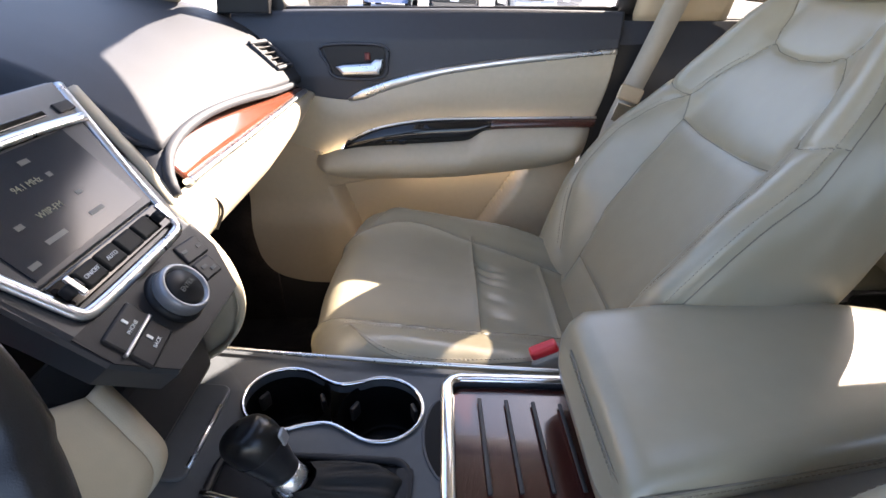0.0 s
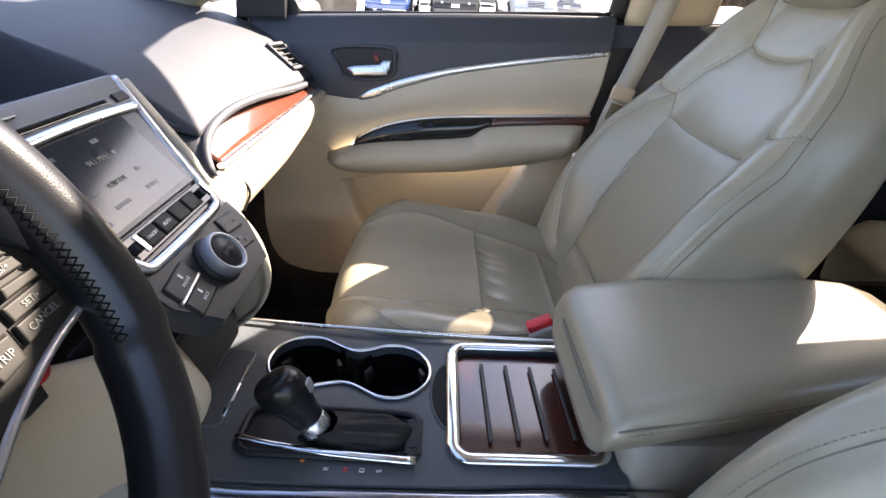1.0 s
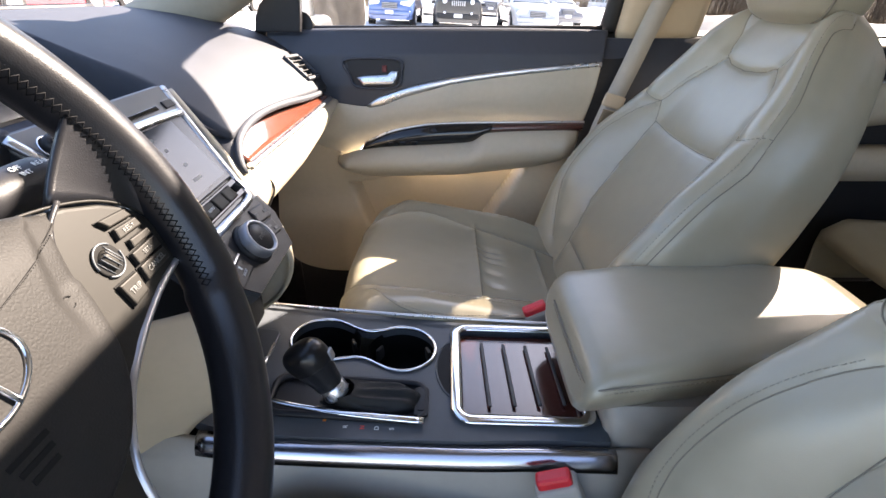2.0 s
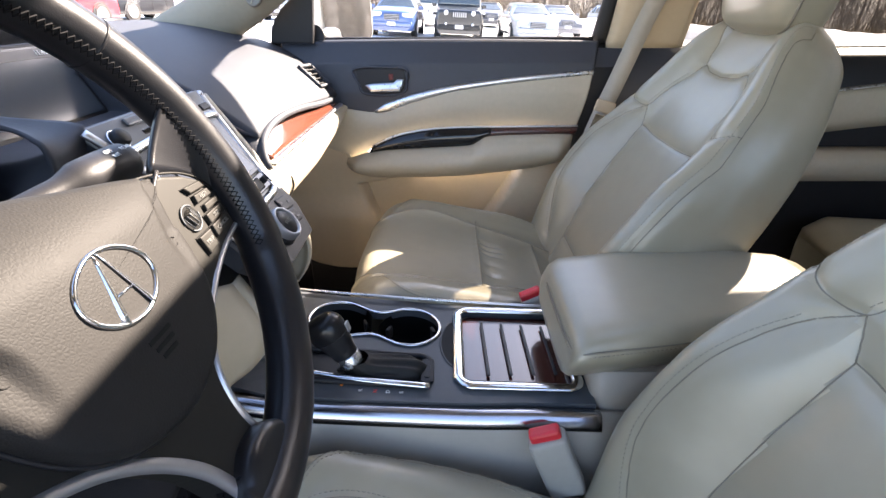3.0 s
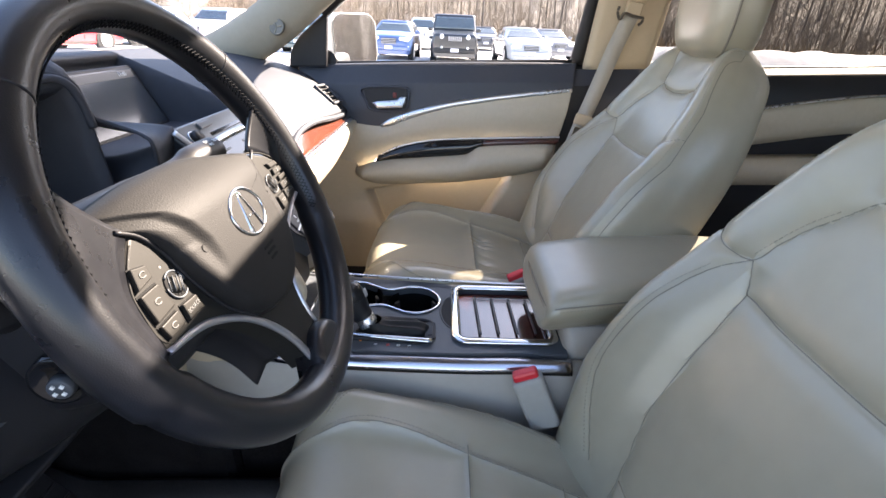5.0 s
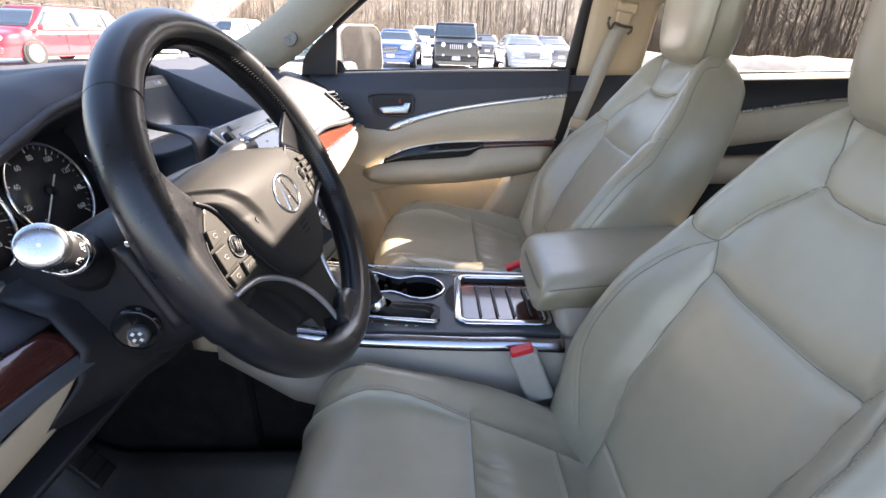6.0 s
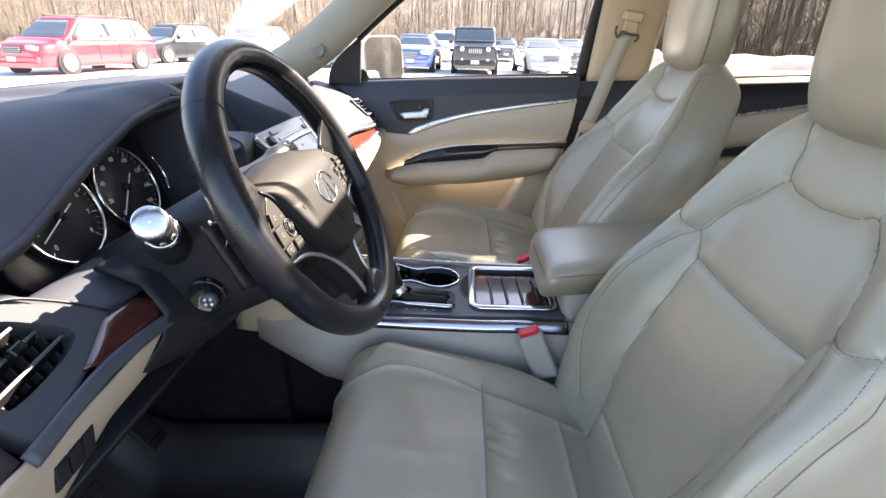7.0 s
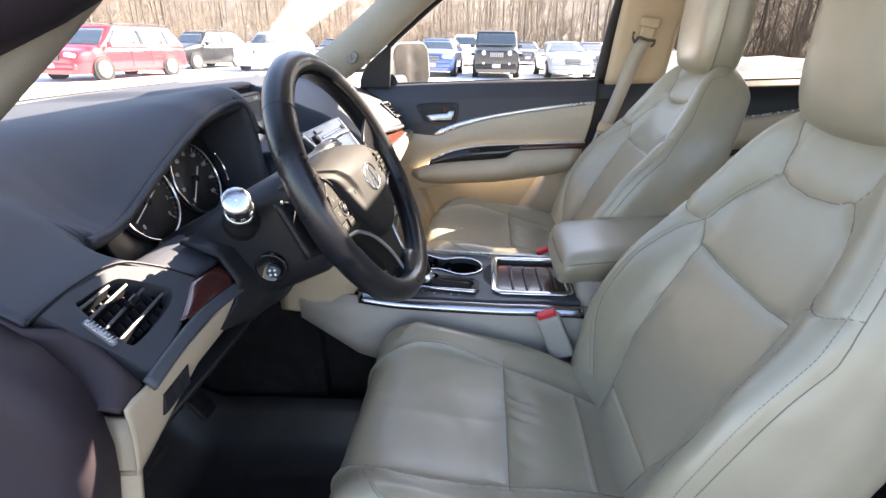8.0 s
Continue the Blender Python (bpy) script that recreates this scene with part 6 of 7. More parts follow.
for ln, w0, w1, nm in ((lt_c, 0.004, 0.0135, "arched"), (rt_c[::-1], 0.0035, 0.004, "slim")):
    P = []
    sg = -1 if nm == "arched" else 1
    for i, (x, y) in enumerate(ln):
        t = ln[min(i + 1, 35)] - ln[max(i - 1, 0)]
        t = t / np.hypot(*t)
        nx, ny = -sg * -t[1], -sg * t[0]
        w_ = w0 + (w1 - w0) * i / 35
        P.append([WM @ Vector((x + nx * q * w_, y + ny * q * w_, z)) for q, z in ((-0.35, -0.0035), (0.0, -0.0022), (0.35, -0.0035), (0.75, -0.009), (1.0, -0.016), (1.05, -0.026))])
    if sg < 0:
        P2 = []
        for i, (x, y) in enumerate(ln):
            t = ln[min(i + 1, 35)] - ln[max(i - 1, 0)]
            t = t / np.hypot(*t)
            w_ = w0 + (w1 - w0) * i / 35
            P2.append([WM @ Vector((x - t[1] * o, y + t[0] * o, z)) for o, z in ((w_ * 1.02, -0.020), (w_ + 0.007, -0.034), (w_ + 0.010, -0.048), (w_ + 0.006, -0.062), (-0.004, -0.066))])
        sheet("spoke_back", np.array(P2), BLACK, wheel, "black moulded back of the lower spoke", thick=0.002)
    sheet("spoke_trim", np.array(P), POLISHED, wheel, nm + " satin silver trim along the lower spoke", thick=0.0015)
# leather caps where the spokes meet the rim
prism("rim_cap", [tuple(p) for p in curve([(-0.030, -0.170), (-0.016, -0.152), (-0.002, -0.138), (0.014, -0.131), (0.034, -0.133), (0.046, -0.142), (0.056, -0.155), (0.064, -0.168)], 30)], 0.028, WM @ pose(0, 0, -0.018), RIMLEATHER, wheel, "black leather cap at the lower spoke", bevel=0.009, seg=5, smooth=True)
for k, edge, a0, a1 in ((1, [(0.104, 0.0335), (0.131, 0.0245), (0.148, 0.0135), (0.1575, 0.0), (0.160, -0.014), (0.157, -0.028)], 27, -11), (-1, [(-0.098, 0.029), (-0.115, 0.014), (-0.1255, 0.0), (-0.130, -0.016), (-0.131, -0.034), (-0.132, -0.044)], 153, 197)):
    inner = curve(edge, 30)
    P = []
    for i, (x, y) in enumerate(inner):
        a = radians(a0 + (a1 - a0) * i / 29)
        ox, oy = 0.160 * math.cos(a), 0.160 * math.sin(a)
        P.append([WM @ Vector((x + (ox - x) * q, y + (oy - y) * q, -0.006 + 0.014 * q ** 1.6)) for q in np.linspace(0.02, 1, 8)])
    sheet("thumb_rest", np.array(P), RIMLEATHER, wheel, "black leather thumb rest beside the switches", thick=0.004)


def wheel_switch(pod, quad, body, words="", size=0.0042, turn=0.0):
    """A raised switch with the four given corners, clockwise from the upper left, in its dark gap."""
    q = np.array(quad)
    c = q.mean(0)
    prism("switch_gap", [tuple(c + (p - c) * 1.13) for p in q[::-1]], 0.0016, WM @ pose(0, 0, -0.0050), PRINT, pod, bevel=0)
    key = prism("switch", [tuple(p) for p in q[::-1]], 0.0042, WM @ pose(0, 0, -0.0050), body, pod, bevel=0.0009)
    if words:
        text("switch_text", words, size, WM @ pose(c[0], c[1], -0.0006, 0, 0, turn), GREYINK, key)


KEY = mat("warm_grey_switch", (0.022, 0.0205, 0.018), 0.50, var=0.05, spec=0.14)
for k, cu_, cv_ in ((-1, -0.0915, -0.0145), (1, 0.110, -0.0045)):
    pod = part("switch_pod", bmesh.new(), SWITCH, wheel, "grey switch pod")
    bed = lathe("thumb_bed", [(0.0, 0.0), (0.0095, 0.0), (0.0100, 0.0010), (0.0085, 0.0014), (0.0, 0.0002)], WM @ pose(cu_, cv_, -0.0045), PRINT, pod, n=28)
    th_ = WM @ pose(cu_, cv_, -0.0070, 0, 0, 28 * k)
    barrel = tube("thumb_wheel", [th_ @ Vector((0, q, 0)) for q in np.linspace(-0.0062, 0.0062, 9)], [0.0040, 0.0066, 0.0070, 0.0070, 0.0070, 0.0070, 0.0070, 0.0066, 0.0040], KEY, pod, "ribbed thumb wheel", n=22)
    for i in range(6):
        a = radians(35 + 22 * i)
        tube("wheel_rib", [th_ @ Vector((0.0071 * math.cos(a), q, 0.0071 * math.sin(a))) for q in (-0.0056, 0.0056)], 0.0004, SATIN, barrel, n=5)
    for a0 in (20, 200):
        tube("wheel_ring", [WM @ Vector((cu_ + 0.0096 * math.cos(radians(a0 + 28 * k + q)), cv_ + 0.0096 * math.sin(radians(a0 + 28 * k + q)), -0.0030)) for q in np.linspace(0, 140, 16)], 0.0007, SATIN, pod, n=6)
    if k < 0:
        wheel_switch(pod, [(-0.1185, 0.0105), (-0.1060, 0.0075), (-0.1070, -0.0010), (-0.1232, -0.0030)], KEY)
        wheel_switch(pod, [(-0.1252, -0.0060), (-0.1070, -0.0060), (-0.1058, -0.0235), (-0.1262, -0.0250)], KEY)
        wheel_switch(pod, [(-0.1266, -0.0275), (-0.1075, -0.0270), (-0.1085, -0.0370), (-0.1255, -0.0375)], KEY)
        wheel_switch(pod, [(-0.1005, -0.0270), (-0.0845, -0.0280), (-0.0845, -0.0385), (-0.1025, -0.0385)], KEY, "SOURCE", 0.0040, 3)
        for u, v in ((-0.113, 0.004), (-0.116, -0.0145), (-0.117, -0.0325)):
            tube("switch_icon", [WM @ Vector((u + 0.0030 * math.cos(a), v + 0.0018 * math.sin(a), -0.0006)) for a in np.linspace(0.5, 5.4, 14)], 0.0004, GREYINK, pod, n=4)
        for u, v in ((-0.0935, 0.0005), (-0.0935, -0.0280 + 0.0005), (-0.079, -0.012)):
            box("marker", (0.0016, 0.0016, 0.0006), WM @ pose(u, v, -0.0040, 0, 0, 45), GREYINK, pod, bevel=0)
        edge = [(-0.103, 0.022), (-0.117, 0.010), (-0.126, -0.003), (-0.1290, -0.016), (-0.1300, -0.034), (-0.120, -0.0435), (-0.104, -0.0455), (-0.088, -0.049)]
    else:
        wheel_switch(pod, [(0.1190, 0.0150), (0.1400, 0.0138), (0.1425, 0.0085), (0.1232, 0.0092)], KEY)
        wheel_switch(pod, [(0.1245, 0.0072), (0.1435, 0.0066), (0.1445, 0.0012), (0.1235, 0.0010)], KEY, "RES/+", 0.0040, 4)
        wheel_switch(pod, [(0.1290, -0.0020), (0.1470, -0.0020), (0.1470, -0.0062), (0.1280, -0.0070)], KEY)
        wheel_switch(pod, [(0.1235, -0.0088), (0.1470, -0.0078), (0.1470, -0.0150), (0.1235, -0.0160)], KEY, "SET/-", 0.0040, 4)
        wheel_switch(pod, [(0.1225, -0.0172), (0.1475, -0.0160), (0.1470, -0.0240), (0.1215, -0.0262)], KEY, "CANCEL", 0.0046, 5)
        wheel_switch(pod, [(0.1020, -0.0180), (0.1180, -0.0178), (0.1165, -0.0300), (0.1030, -0.0318)], KEY, "TRIP", 0.0050, 3)
        edge = [(0.072, 0.0365), (0.095, 0.034), (0.115, 0.030), (0.133, 0.0235), (0.148, 0.0135), (0.1575, 0.0), (0.160, -0.014), (0.157, -0.026)]
    tube("pod_edge", [WM @ Vector((x, y, -0.0045)) for x, y in curve(edge, 40)], 0.0009, SWITCH, pod, n=8)
# shift paddles behind the rim
for k in (1, -1):
    P = [[WM @ Vector((k * (0.100 + 0.050 * i / 5), 0.02 - 0.075 * j / 9 + 0.012 * i / 5, -0.050 + 0.006 * math.sin(i / 5 * 3.14))) for i in range(6)] for j in range(10)]
    sheet("shift_paddle", np.array(P), BLACK, wheel, "black shift paddle behind the rim", thick=0.006)

    lathe("paddle_mark", [(0, 0.0006), (0.0022, 0.0004), (0.0024, 0.0)], WM @ pose(k * 0.144, 0.030, -0.0440), WHITEINK, wheel, n=12)

# column with stalks
column = thing("steering_column", "black steering column shroud with stalks and adjuster knob", "steering column")
P = []
cs = rounded(1.0, 1.0, 0.25, n=5)
for d, w_, h_, oy in ((-0.025, 0.11, 0.10, -0.005), (-0.05, 0.135, 0.135, -0.010), (-0.09, 0.15, 0.155, -0.017), (-0.16, 0.16, 0.15, -0.018), (-0.24, 0.16, 0.135, -0.015), (-0.30, 0.15, 0.12, -0.01)):
    P.append([WM @ Vector((x * w_, y * h_ + oy, d)) for x, y in cs])
sheet("shroud", np.array(P), BLACK, column, "black grained shroud", cv=True, caps=True)
P = []
for u in np.linspace(0, 1, 34):
    y = -0.545 + 0.385 * u
    zb = float(np.interp(y, [-0.545, -0.50, -0.444, -0.38, -0.30, -0.22, -0.16], [1.006, 0.991, 0.973, 0.960, 0.951, 0.942, 0.936]))
    col = []
    for x, z, b in ((-0.420, 1.105, 0.3), (-0.376, 1.085, 0.8), (-0.358, 1.050, 1.0), (-0.354, 0.6 * 1.04 + 0.4 * zb, 0.9), (-0.353, zb + 0.012, 0.35), (-0.358, zb + 0.002, 0.1), (-0.372, zb - 0.002, 0.0), (-0.50, zb - 0.004, 0.0)):
        yl = float(np.interp(z, [1.0, 1.034, 1.11], [-0.545, -0.484, -0.478]))
        yy = -0.160 + (yl + 0.160) * (1 - u)
        col.append((x + 0.045 * b * math.exp(-((yy + 0.378) / 0.085) ** 2), yy, z))
    P.append(col)
sheet("lower_cover", np.array(P), BLACK, column, "black lower column cover", thick=0.005)
SK = Matrix.Translation((-0.289, -0.550, 1.183)) @ Vector((0.40, -0.79, 0.45)).to_track_quat("Z", "Y").to_matrix().to_4x4()
lathe("wiper_light_stalk", [(0.0, -0.175), (0.026, -0.170), (0.0275, -0.150), (0.0265, -0.128), (0.0235, -0.122), (0.0225, -0.112), (0.0150, -0.108), (0.0140, -0.064), (0.0158, -0.060), (0.0158, -0.013), (0.0, -0.013)], SK, BLACK, column, "black light stalk", n=36)
lathe("stalk_band", [(0.0156, -0.066), (0.0182, -0.064), (0.0184, -0.060), (0.0172, -0.0565), (0.0156, -0.056)], SK, CHROME, column, "bright chrome band", n=36)
lathe("stalk_cap", [(0.0156, -0.014), (0.0161, -0.012), (0.0161, -0.004), (0.0155, -0.0015), (0.0140, 0.0), (0.0105, 0.0010), (0.0055, 0.0015), (0.0015, 0.0016), (0, 0.0016)], SK, SATINCHROME, column, "silver stalk cap", n=36)
for i in range(9):
    im = SK @ Matrix.Rotation(radians(40 * i), 4, "Z") @ pose(0.0160, 0, -0.034, 0, 90, 0)
    tube("stalk_icon", [im @ Vector((0.0030 * math.cos(q), 0.0022 * math.sin(q), 0.0)) for q in np.linspace(0.5, 5.2, 10)], 0.0006, WHITEINK, column, n=4)
    for q in (-0.0026, 0.0, 0.0026):
        box("stalk_icon", (0.0034, 0.0008, 0.0005), im @ pose(0.0068, q, 0.0001), WHITEINK, column, bevel=0)
st = [(-0.312, -0.30, 1.160), (-0.298, -0.25, 1.167), (-0.291, -0.215, 1.170), (-0.287, -0.174, 1.170)]
tube("wiper_stalk", curve(st, 20), np.interp(np.linspace(0, 1, 20), [0, 0.45, 0.58, 0.95, 1], [0.010, 0.011, 0.0160, 0.0172, 0.0140]), BLACK, column, "black wiper stalk", n=20)
sm_ = frame_m((-0.2800, -0.196, 1.1838), (0.05, 1, 0), (-0.85, 0.02, 0.5))
for tx, u, v in (("OFF", -0.006, 0.003), ("INT", -0.004, -0.003), ("REAR", 0.012, 0.001)):
    text("stalk_text", tx, 0.0052, sm_ @ pose(u, v, 0.0008), WHITEINK, column)
KT = Matrix.Translation((-0.307, -0.4595, 1.060))
kz = Vector((0.14, -1, -0.04)).to_track_quat("Z", "Y").to_matrix().to_4x4()
lathe("adjuster_recess", [(0, 0.001), (0.016, 0.001), (0.0185, 0.003), (0.021, 0.003), (0.022, -0.02)], KT @ kz, GLOSSB, column, "round black adjuster recess", n=40)
lathe("adjuster_knob", [(0, 0), (0.010, 0), (0.009, 0.006), (0.008, 0.007), (0, 0.007)], KT @ kz @ pose(0.003, -0.003, 0.002), SATIN, column, "small four-way adjuster", n=20)
for i in range(4):
    box("adjuster_mark", (0.003, 0.003, 0.001), KT @ kz @ pose(0.003, -0.003, 0.0095, 0, 0, 45) @ pose(0.0046 * math.cos(i * 1.5708), 0.0046 * math.sin(i * 1.5708), 0), WHITEINK, column, bevel=0)
lathe("start_button", [(0, 0.012), (0.012, 0.011), (0.014, 0.006), (0.014, 0.0)], frame_m((-0.350, -0.112, 0.988), (0, 1, 0), (-0.3, 0, 1)), REDB, dash, "red round start button", n=24)
prism("start_bezel", rounded(0.05, 0.06, 0.012), 0.010, frame_m((-0.360, -0.118, 0.985), (0, 1, 0), (-0.3, 0, 1)), BLACK, dash, bevel=0.002)

# ---- footwell ----
mat_d = thing("floor_mat", "black ribbed rubber driver floor mat, dusty", "floor mat")
P = []
for x in np.linspace(-0.90, -0.14, 40):
    toe = 0.26 * max(0.0, (-0.66 - x) / 0.24) ** 1.5
    P.append([(x, y, 0.434 + toe + dz * (1 - 0.5 * toe / 0.26) + 0.0025 * noise.noise((x * 14, y * 14, 2.0))) for y, dz in ((-0.655, 0.030), (-0.640, 0.034), (-0.625, 0.024), (-0.600, 0.004), (-0.54, 0.0), (-0.45, 0.0), (-0.36, 0.0), (-0.27, 0.0), (-0.20, 0.006), (-0.165, 0.040), (-0.135, 0.095), (-0.115, 0.118), (-0.105, 0.112))])
sheet("mat", np.array(P), RUBBER, mat_d, thick=0.008)
for i in range(9):
    box("rib", (0.30, 0.009, 0.014), pose(-0.49, -0.575 + 0.030 * i, 0.4450), RUBBER, mat_d, bevel=0.003)
    box("rib", (0.14, 0.009, 0.014), pose(-0.22, -0.575 + 0.030 * i, 0.4450), RUBBER, mat_d, bevel=0.003)
for x in (-0.325, -0.310, -0.295):
    box("cross_rib", (0.007, 0.26, 0.014), pose(x, -0.45, 0.4450), RUBBER, mat_d, bevel=0.003)
prism("heel_pad", rounded(0.22, 0.20, 0.03, cx=-0.46, cy=-0.235), 0.006, pose(0, 0, 0.4345), RUBBER, mat_d, "worn rubber heel pad", bevel=0.003)
mat_p = thing("floor_mat", "black carpet passenger floor mat", "floor mat")
prism("mat", rounded(0.60, 0.46, 0.05, cx=-0.42, cy=0.42), 0.012, pose(0, 0, 0.421), CARPET, mat_p, bevel=0.004)
for nm, lb, y, w_, h_ in (("brake_pedal", "black ribbed brake pedal", -0.36, 0.11, 0.07), ("accelerator_pedal", "black rubber accelerator pedal pad", -0.17, 0.05, 0.13)):
    pd = thing(nm, lb, "pedal")
    m = pose(-0.70, y, 0.60, 0, 55, 0)
    box("pad", (h_, w_, 0.012), m, RUBBER, pd, bevel=0.004)
    for i in range(4):
        box("pad_rib", (0.004, w_ * 0.9, 0.006), m @ pose(-h_ * 0.35 + h_ * 0.23 * i, 0, 0.008), RUBBER, pd, bevel=0.001)
    tube("arm", [(-0.705, y, 0.60), (-0.80, y, 0.68), (-0.86, y, 0.86)], 0.009, BLACK, pd)

foot = thing("footrest", "black rubber footrest with a raised diamond pattern", "footrest")
fmx = frame_m((-0.62, -0.60, 0.52), (0, 1, 0), (-0.75, 0, 0.66))
prism("pad", rounded(0.11, 0.26, 0.02), 0.014, fmx, RUBBER, foot, bevel=0.004)
for i in range(9):
    for k in (1, -1):
        box("ridge", (0.11, 0.004, 0.004), fmx @ pose(0, -0.10 + 0.025 * i, 0.015, 0, 0, 35 * k), RUBBER, foot, bevel=0.001, seg=1)
box("support", (0.10, 0.09, 0.14), pose(-0.66, -0.60, 0.47), CARPET, foot, bevel=0.01)

# ---- the car as it stands on its parking place, nose slightly down ----
for ob in list(scene.objects):
    if ob.parent is None and ob.name not in ("camera", "sun"):
        ob.matrix_world = TIP @ ob.matrix_world

# ---- outside ----
SNOW = mat("trodden_snow_on_asphalt", (0.58, 0.58, 0.59), 0.85, var=0.25, scale=0.35, bump=0.4, bscale=4, col2=(0.78, 0.78, 0.80))
BANK = mat("snow_bank", (0.55, 0.55, 0.57), 0.9, var=0.2, scale=1.2, bump=0.6, bscale=6)
LITTER = mat("leaf_litter_with_snow", (0.085, 0.069, 0.056), 0.95, var=0.3, scale=0.35, bump=0.6, bscale=5, col2=(0.19, 0.168, 0.15))
BARK = mat("grey_brown_bark", (0.13, 0.106, 0.086), 0.9, var=0.3, scale=1.5)
TWIG = mat("pale_brown_twigs", (0.20, 0.162, 0.125), 0.9, var=0.3, scale=0.8)
STRAW = mat("dry_tan_grass", (0.22, 0.155, 0.085), 0.9, var=0.3, scale=1.0)
CARGLASS = mat("dark_car_glass", (0.06, 0.075, 0.08), 0.05, var=0.1, coat=1.0, spec=0.9)
TYRE = mat("tyre_rubber", (0.02, 0.02, 0.02), 0.8)
ALLOY = mat("alloy_wheel", (0.34, 0.34, 0.35), 0.4, metal=0.3)
LENS = mat("headlamp_lens", (0.75, 0.76, 0.78), 0.12, var=0.05)
ground = tagged(sheet("ground", [[(x, y, 0.0) for x in np.linspace(-900, 900, 9)] for y in np.linspace(-900, 900, 9)], SNOW), "bright car park with trodden snow", "ground", kind="structure")


# unseen dark ground on the driver side, added to weaken light bounced off snow
DARK_GROUND = mat("dark_low_bounce_ground", (0.045, 0.045, 0.048), 0.7, var=0.25, scale=1.5, bump=0.5, bscale=60)
dark_ground = tagged(sheet("road", [[(x, y, 0.006) for x in np.linspace(-14, 16, 5)] for y in np.linspace(-24, 0.6, 5)], DARK_GROUND), "unseen dark ground beside the car, added to cut bounced light", "road", kind="structure")


def paint(name, col, rough=0.3):
    return mat(name, col, rough, var=0.05, scale=1.0, coat=0.8)


def plan_ring(hw, y0, y1, r, n=9):
    """A rounded oblong seen from above, counter-clockwise from its front left corner: half width, front, rear and corner radius."""
    out = []
    for cx, cy, a0 in ((-hw + r, y0 + r, 180), (hw - r, y0 + r, 270), (hw - r, y1 - r, 0), (-hw + r, y1 - r, 90)):
        out += [(cx + r * math.cos(radians(a0 + 90 * i / n)), cy + r * math.sin(radians(a0 + 90 * i / n))) for i in range(n + 1)]
    return np.array(out)


def ring_at(ring, u):
    """A point of a closed ring at the share u of its corners' count."""
    k = (u % 1.0) * len(ring)
    i = int(k)
    return ring[i] * (1 - k + i) + ring[(i + 1) % len(ring)] * (k - i)


def car(label, x, y, yaw, L, W, H, hood, belt, cab, col, grille="bars", rails=False, round_lamps=False, boxy=0.0):
    """A parked car, its front along local -y at y = 0. cab: windscreen foot, roof front, roof rear and rear glass foot along its length."""
    root = thing("parked_car", label, "car", group="parked cars")
    pm = paint(label.split()[0] + "_paint", col)
    w = W / 2
    r = 0.36 if H > 1.6 else 0.33
    nose = hood - 0.30 if boxy < 0.9 else hood - 0.12
    st = curve([(0.0, nose - 0.05, 0.74 + 0.14 * boxy), (0.012 * L, nose + 0.06, 0.86 + 0.08 * boxy), (0.045 * L, hood - 0.10 + 0.06 * boxy, 0.945), (0.12 * L, hood - 0.02, 0.985), (cab[0] * L, hood + 0.07, 1.0), (0.45 * L, belt, 1.0), (0.75 * L, belt + 0.03, 1.0), (0.95 * L, belt, 0.965), (0.99 * L, belt - 0.08, 0.92), (L, belt - 0.25, 0.86)], 64)
    P = []
    for yy, zt, k in st:
        ww = w * k
        lip = 0.045 * math.exp(-((yy - 0.19 * L) / 0.30) ** 6) + 0.045 * math.exp(-((yy - 0.80 * L) / 0.30) ** 6)
        half = curve([(0.88, 0.22), (0.965, 0.27), (0.985 + lip * 0.5, 0.40), (1.0 + lip * 0.6, 0.58), (0.985 + lip * 0.2, zt - 0.22), (0.968, zt - 0.09), (0.93 - 0.05 * (1 - boxy), zt - 0.02), (0.75, zt + 0.012), (0.38, zt + 0.035 * (1 - boxy))], 18)
        P.append([(-a_ * ww, yy, z_) for a_, z_ in half] + [(a_ * ww, yy, z_) for a_, z_ in half[::-1]])
    body = sheet("body", np.array(P), pm, root, cv=True, caps=True)
    a, b, c, d = [q * L for q in cab]
    lean = 0.20 * (1 - boxy) + 0.05
    zb, hz = belt - 0.06, H - 0.02
    rings = []
    for q in np.linspace(0, 1, 10):
        e = q ** 0.85
        y0, y1 = a + (b - a) * e, d + (c - d) * q ** 1.4
        hw = w * (0.965 - lean * q ** 1.15)
        rings.append((plan_ring(hw, y0, y1, 0.10 + 0.14 * q * (1 - boxy * 0.7)), zb + (hz - 0.07 - zb) * q))
    top = rings[-1]
    P = [[(px_, py_, z_) for px_, py_ in rg] for rg, z_ in rings]
    cen = top[0].mean(0)
    for k_, dz in ((0.97, 0.035), (0.90, 0.055), (0.7, 0.066), (0.3, 0.07)):
        P.append([(cen[0] + (px_ - cen[0]) * k_, cen[1] + (py_ - cen[1]) * (0.3 + 0.7 * k_ if k_ > 0.8 else k_), top[1] + dz) for px_, py_ in top[0]])
    sheet("cabin", np.array(P), pm, root, cv=True, caps=True)
    zs = [z_ for _, z_ in rings]

    def glazing(nm, u0, u1, q0, q1):
        G = []
        for q in np.linspace(q0, q1, 7):
            i = min(int(q * 9), 8)
            f = q * 9 - i
            row = []
            for u in np.linspace(u0, u1, 12):
                p = ring_at(rings[i][0], u) * (1 - f) + ring_at(rings[i + 1][0], u) * f
                m_ = rings[i][0].mean(0)
                n_ = np.array([p[0] - m_[0], (p[1] - m_[1]) * 0.4])
                n_ = n_ / np.linalg.norm(n_) * 0.012
                row.append((p[0] + n_[0], p[1] + (n_[1] if abs(n_[1]) > 0.006 else 0) - (0.012 if nm == "windscreen" else 0.0), zs[i] * (1 - f) + zs[i + 1] * f))
            G.append(row)
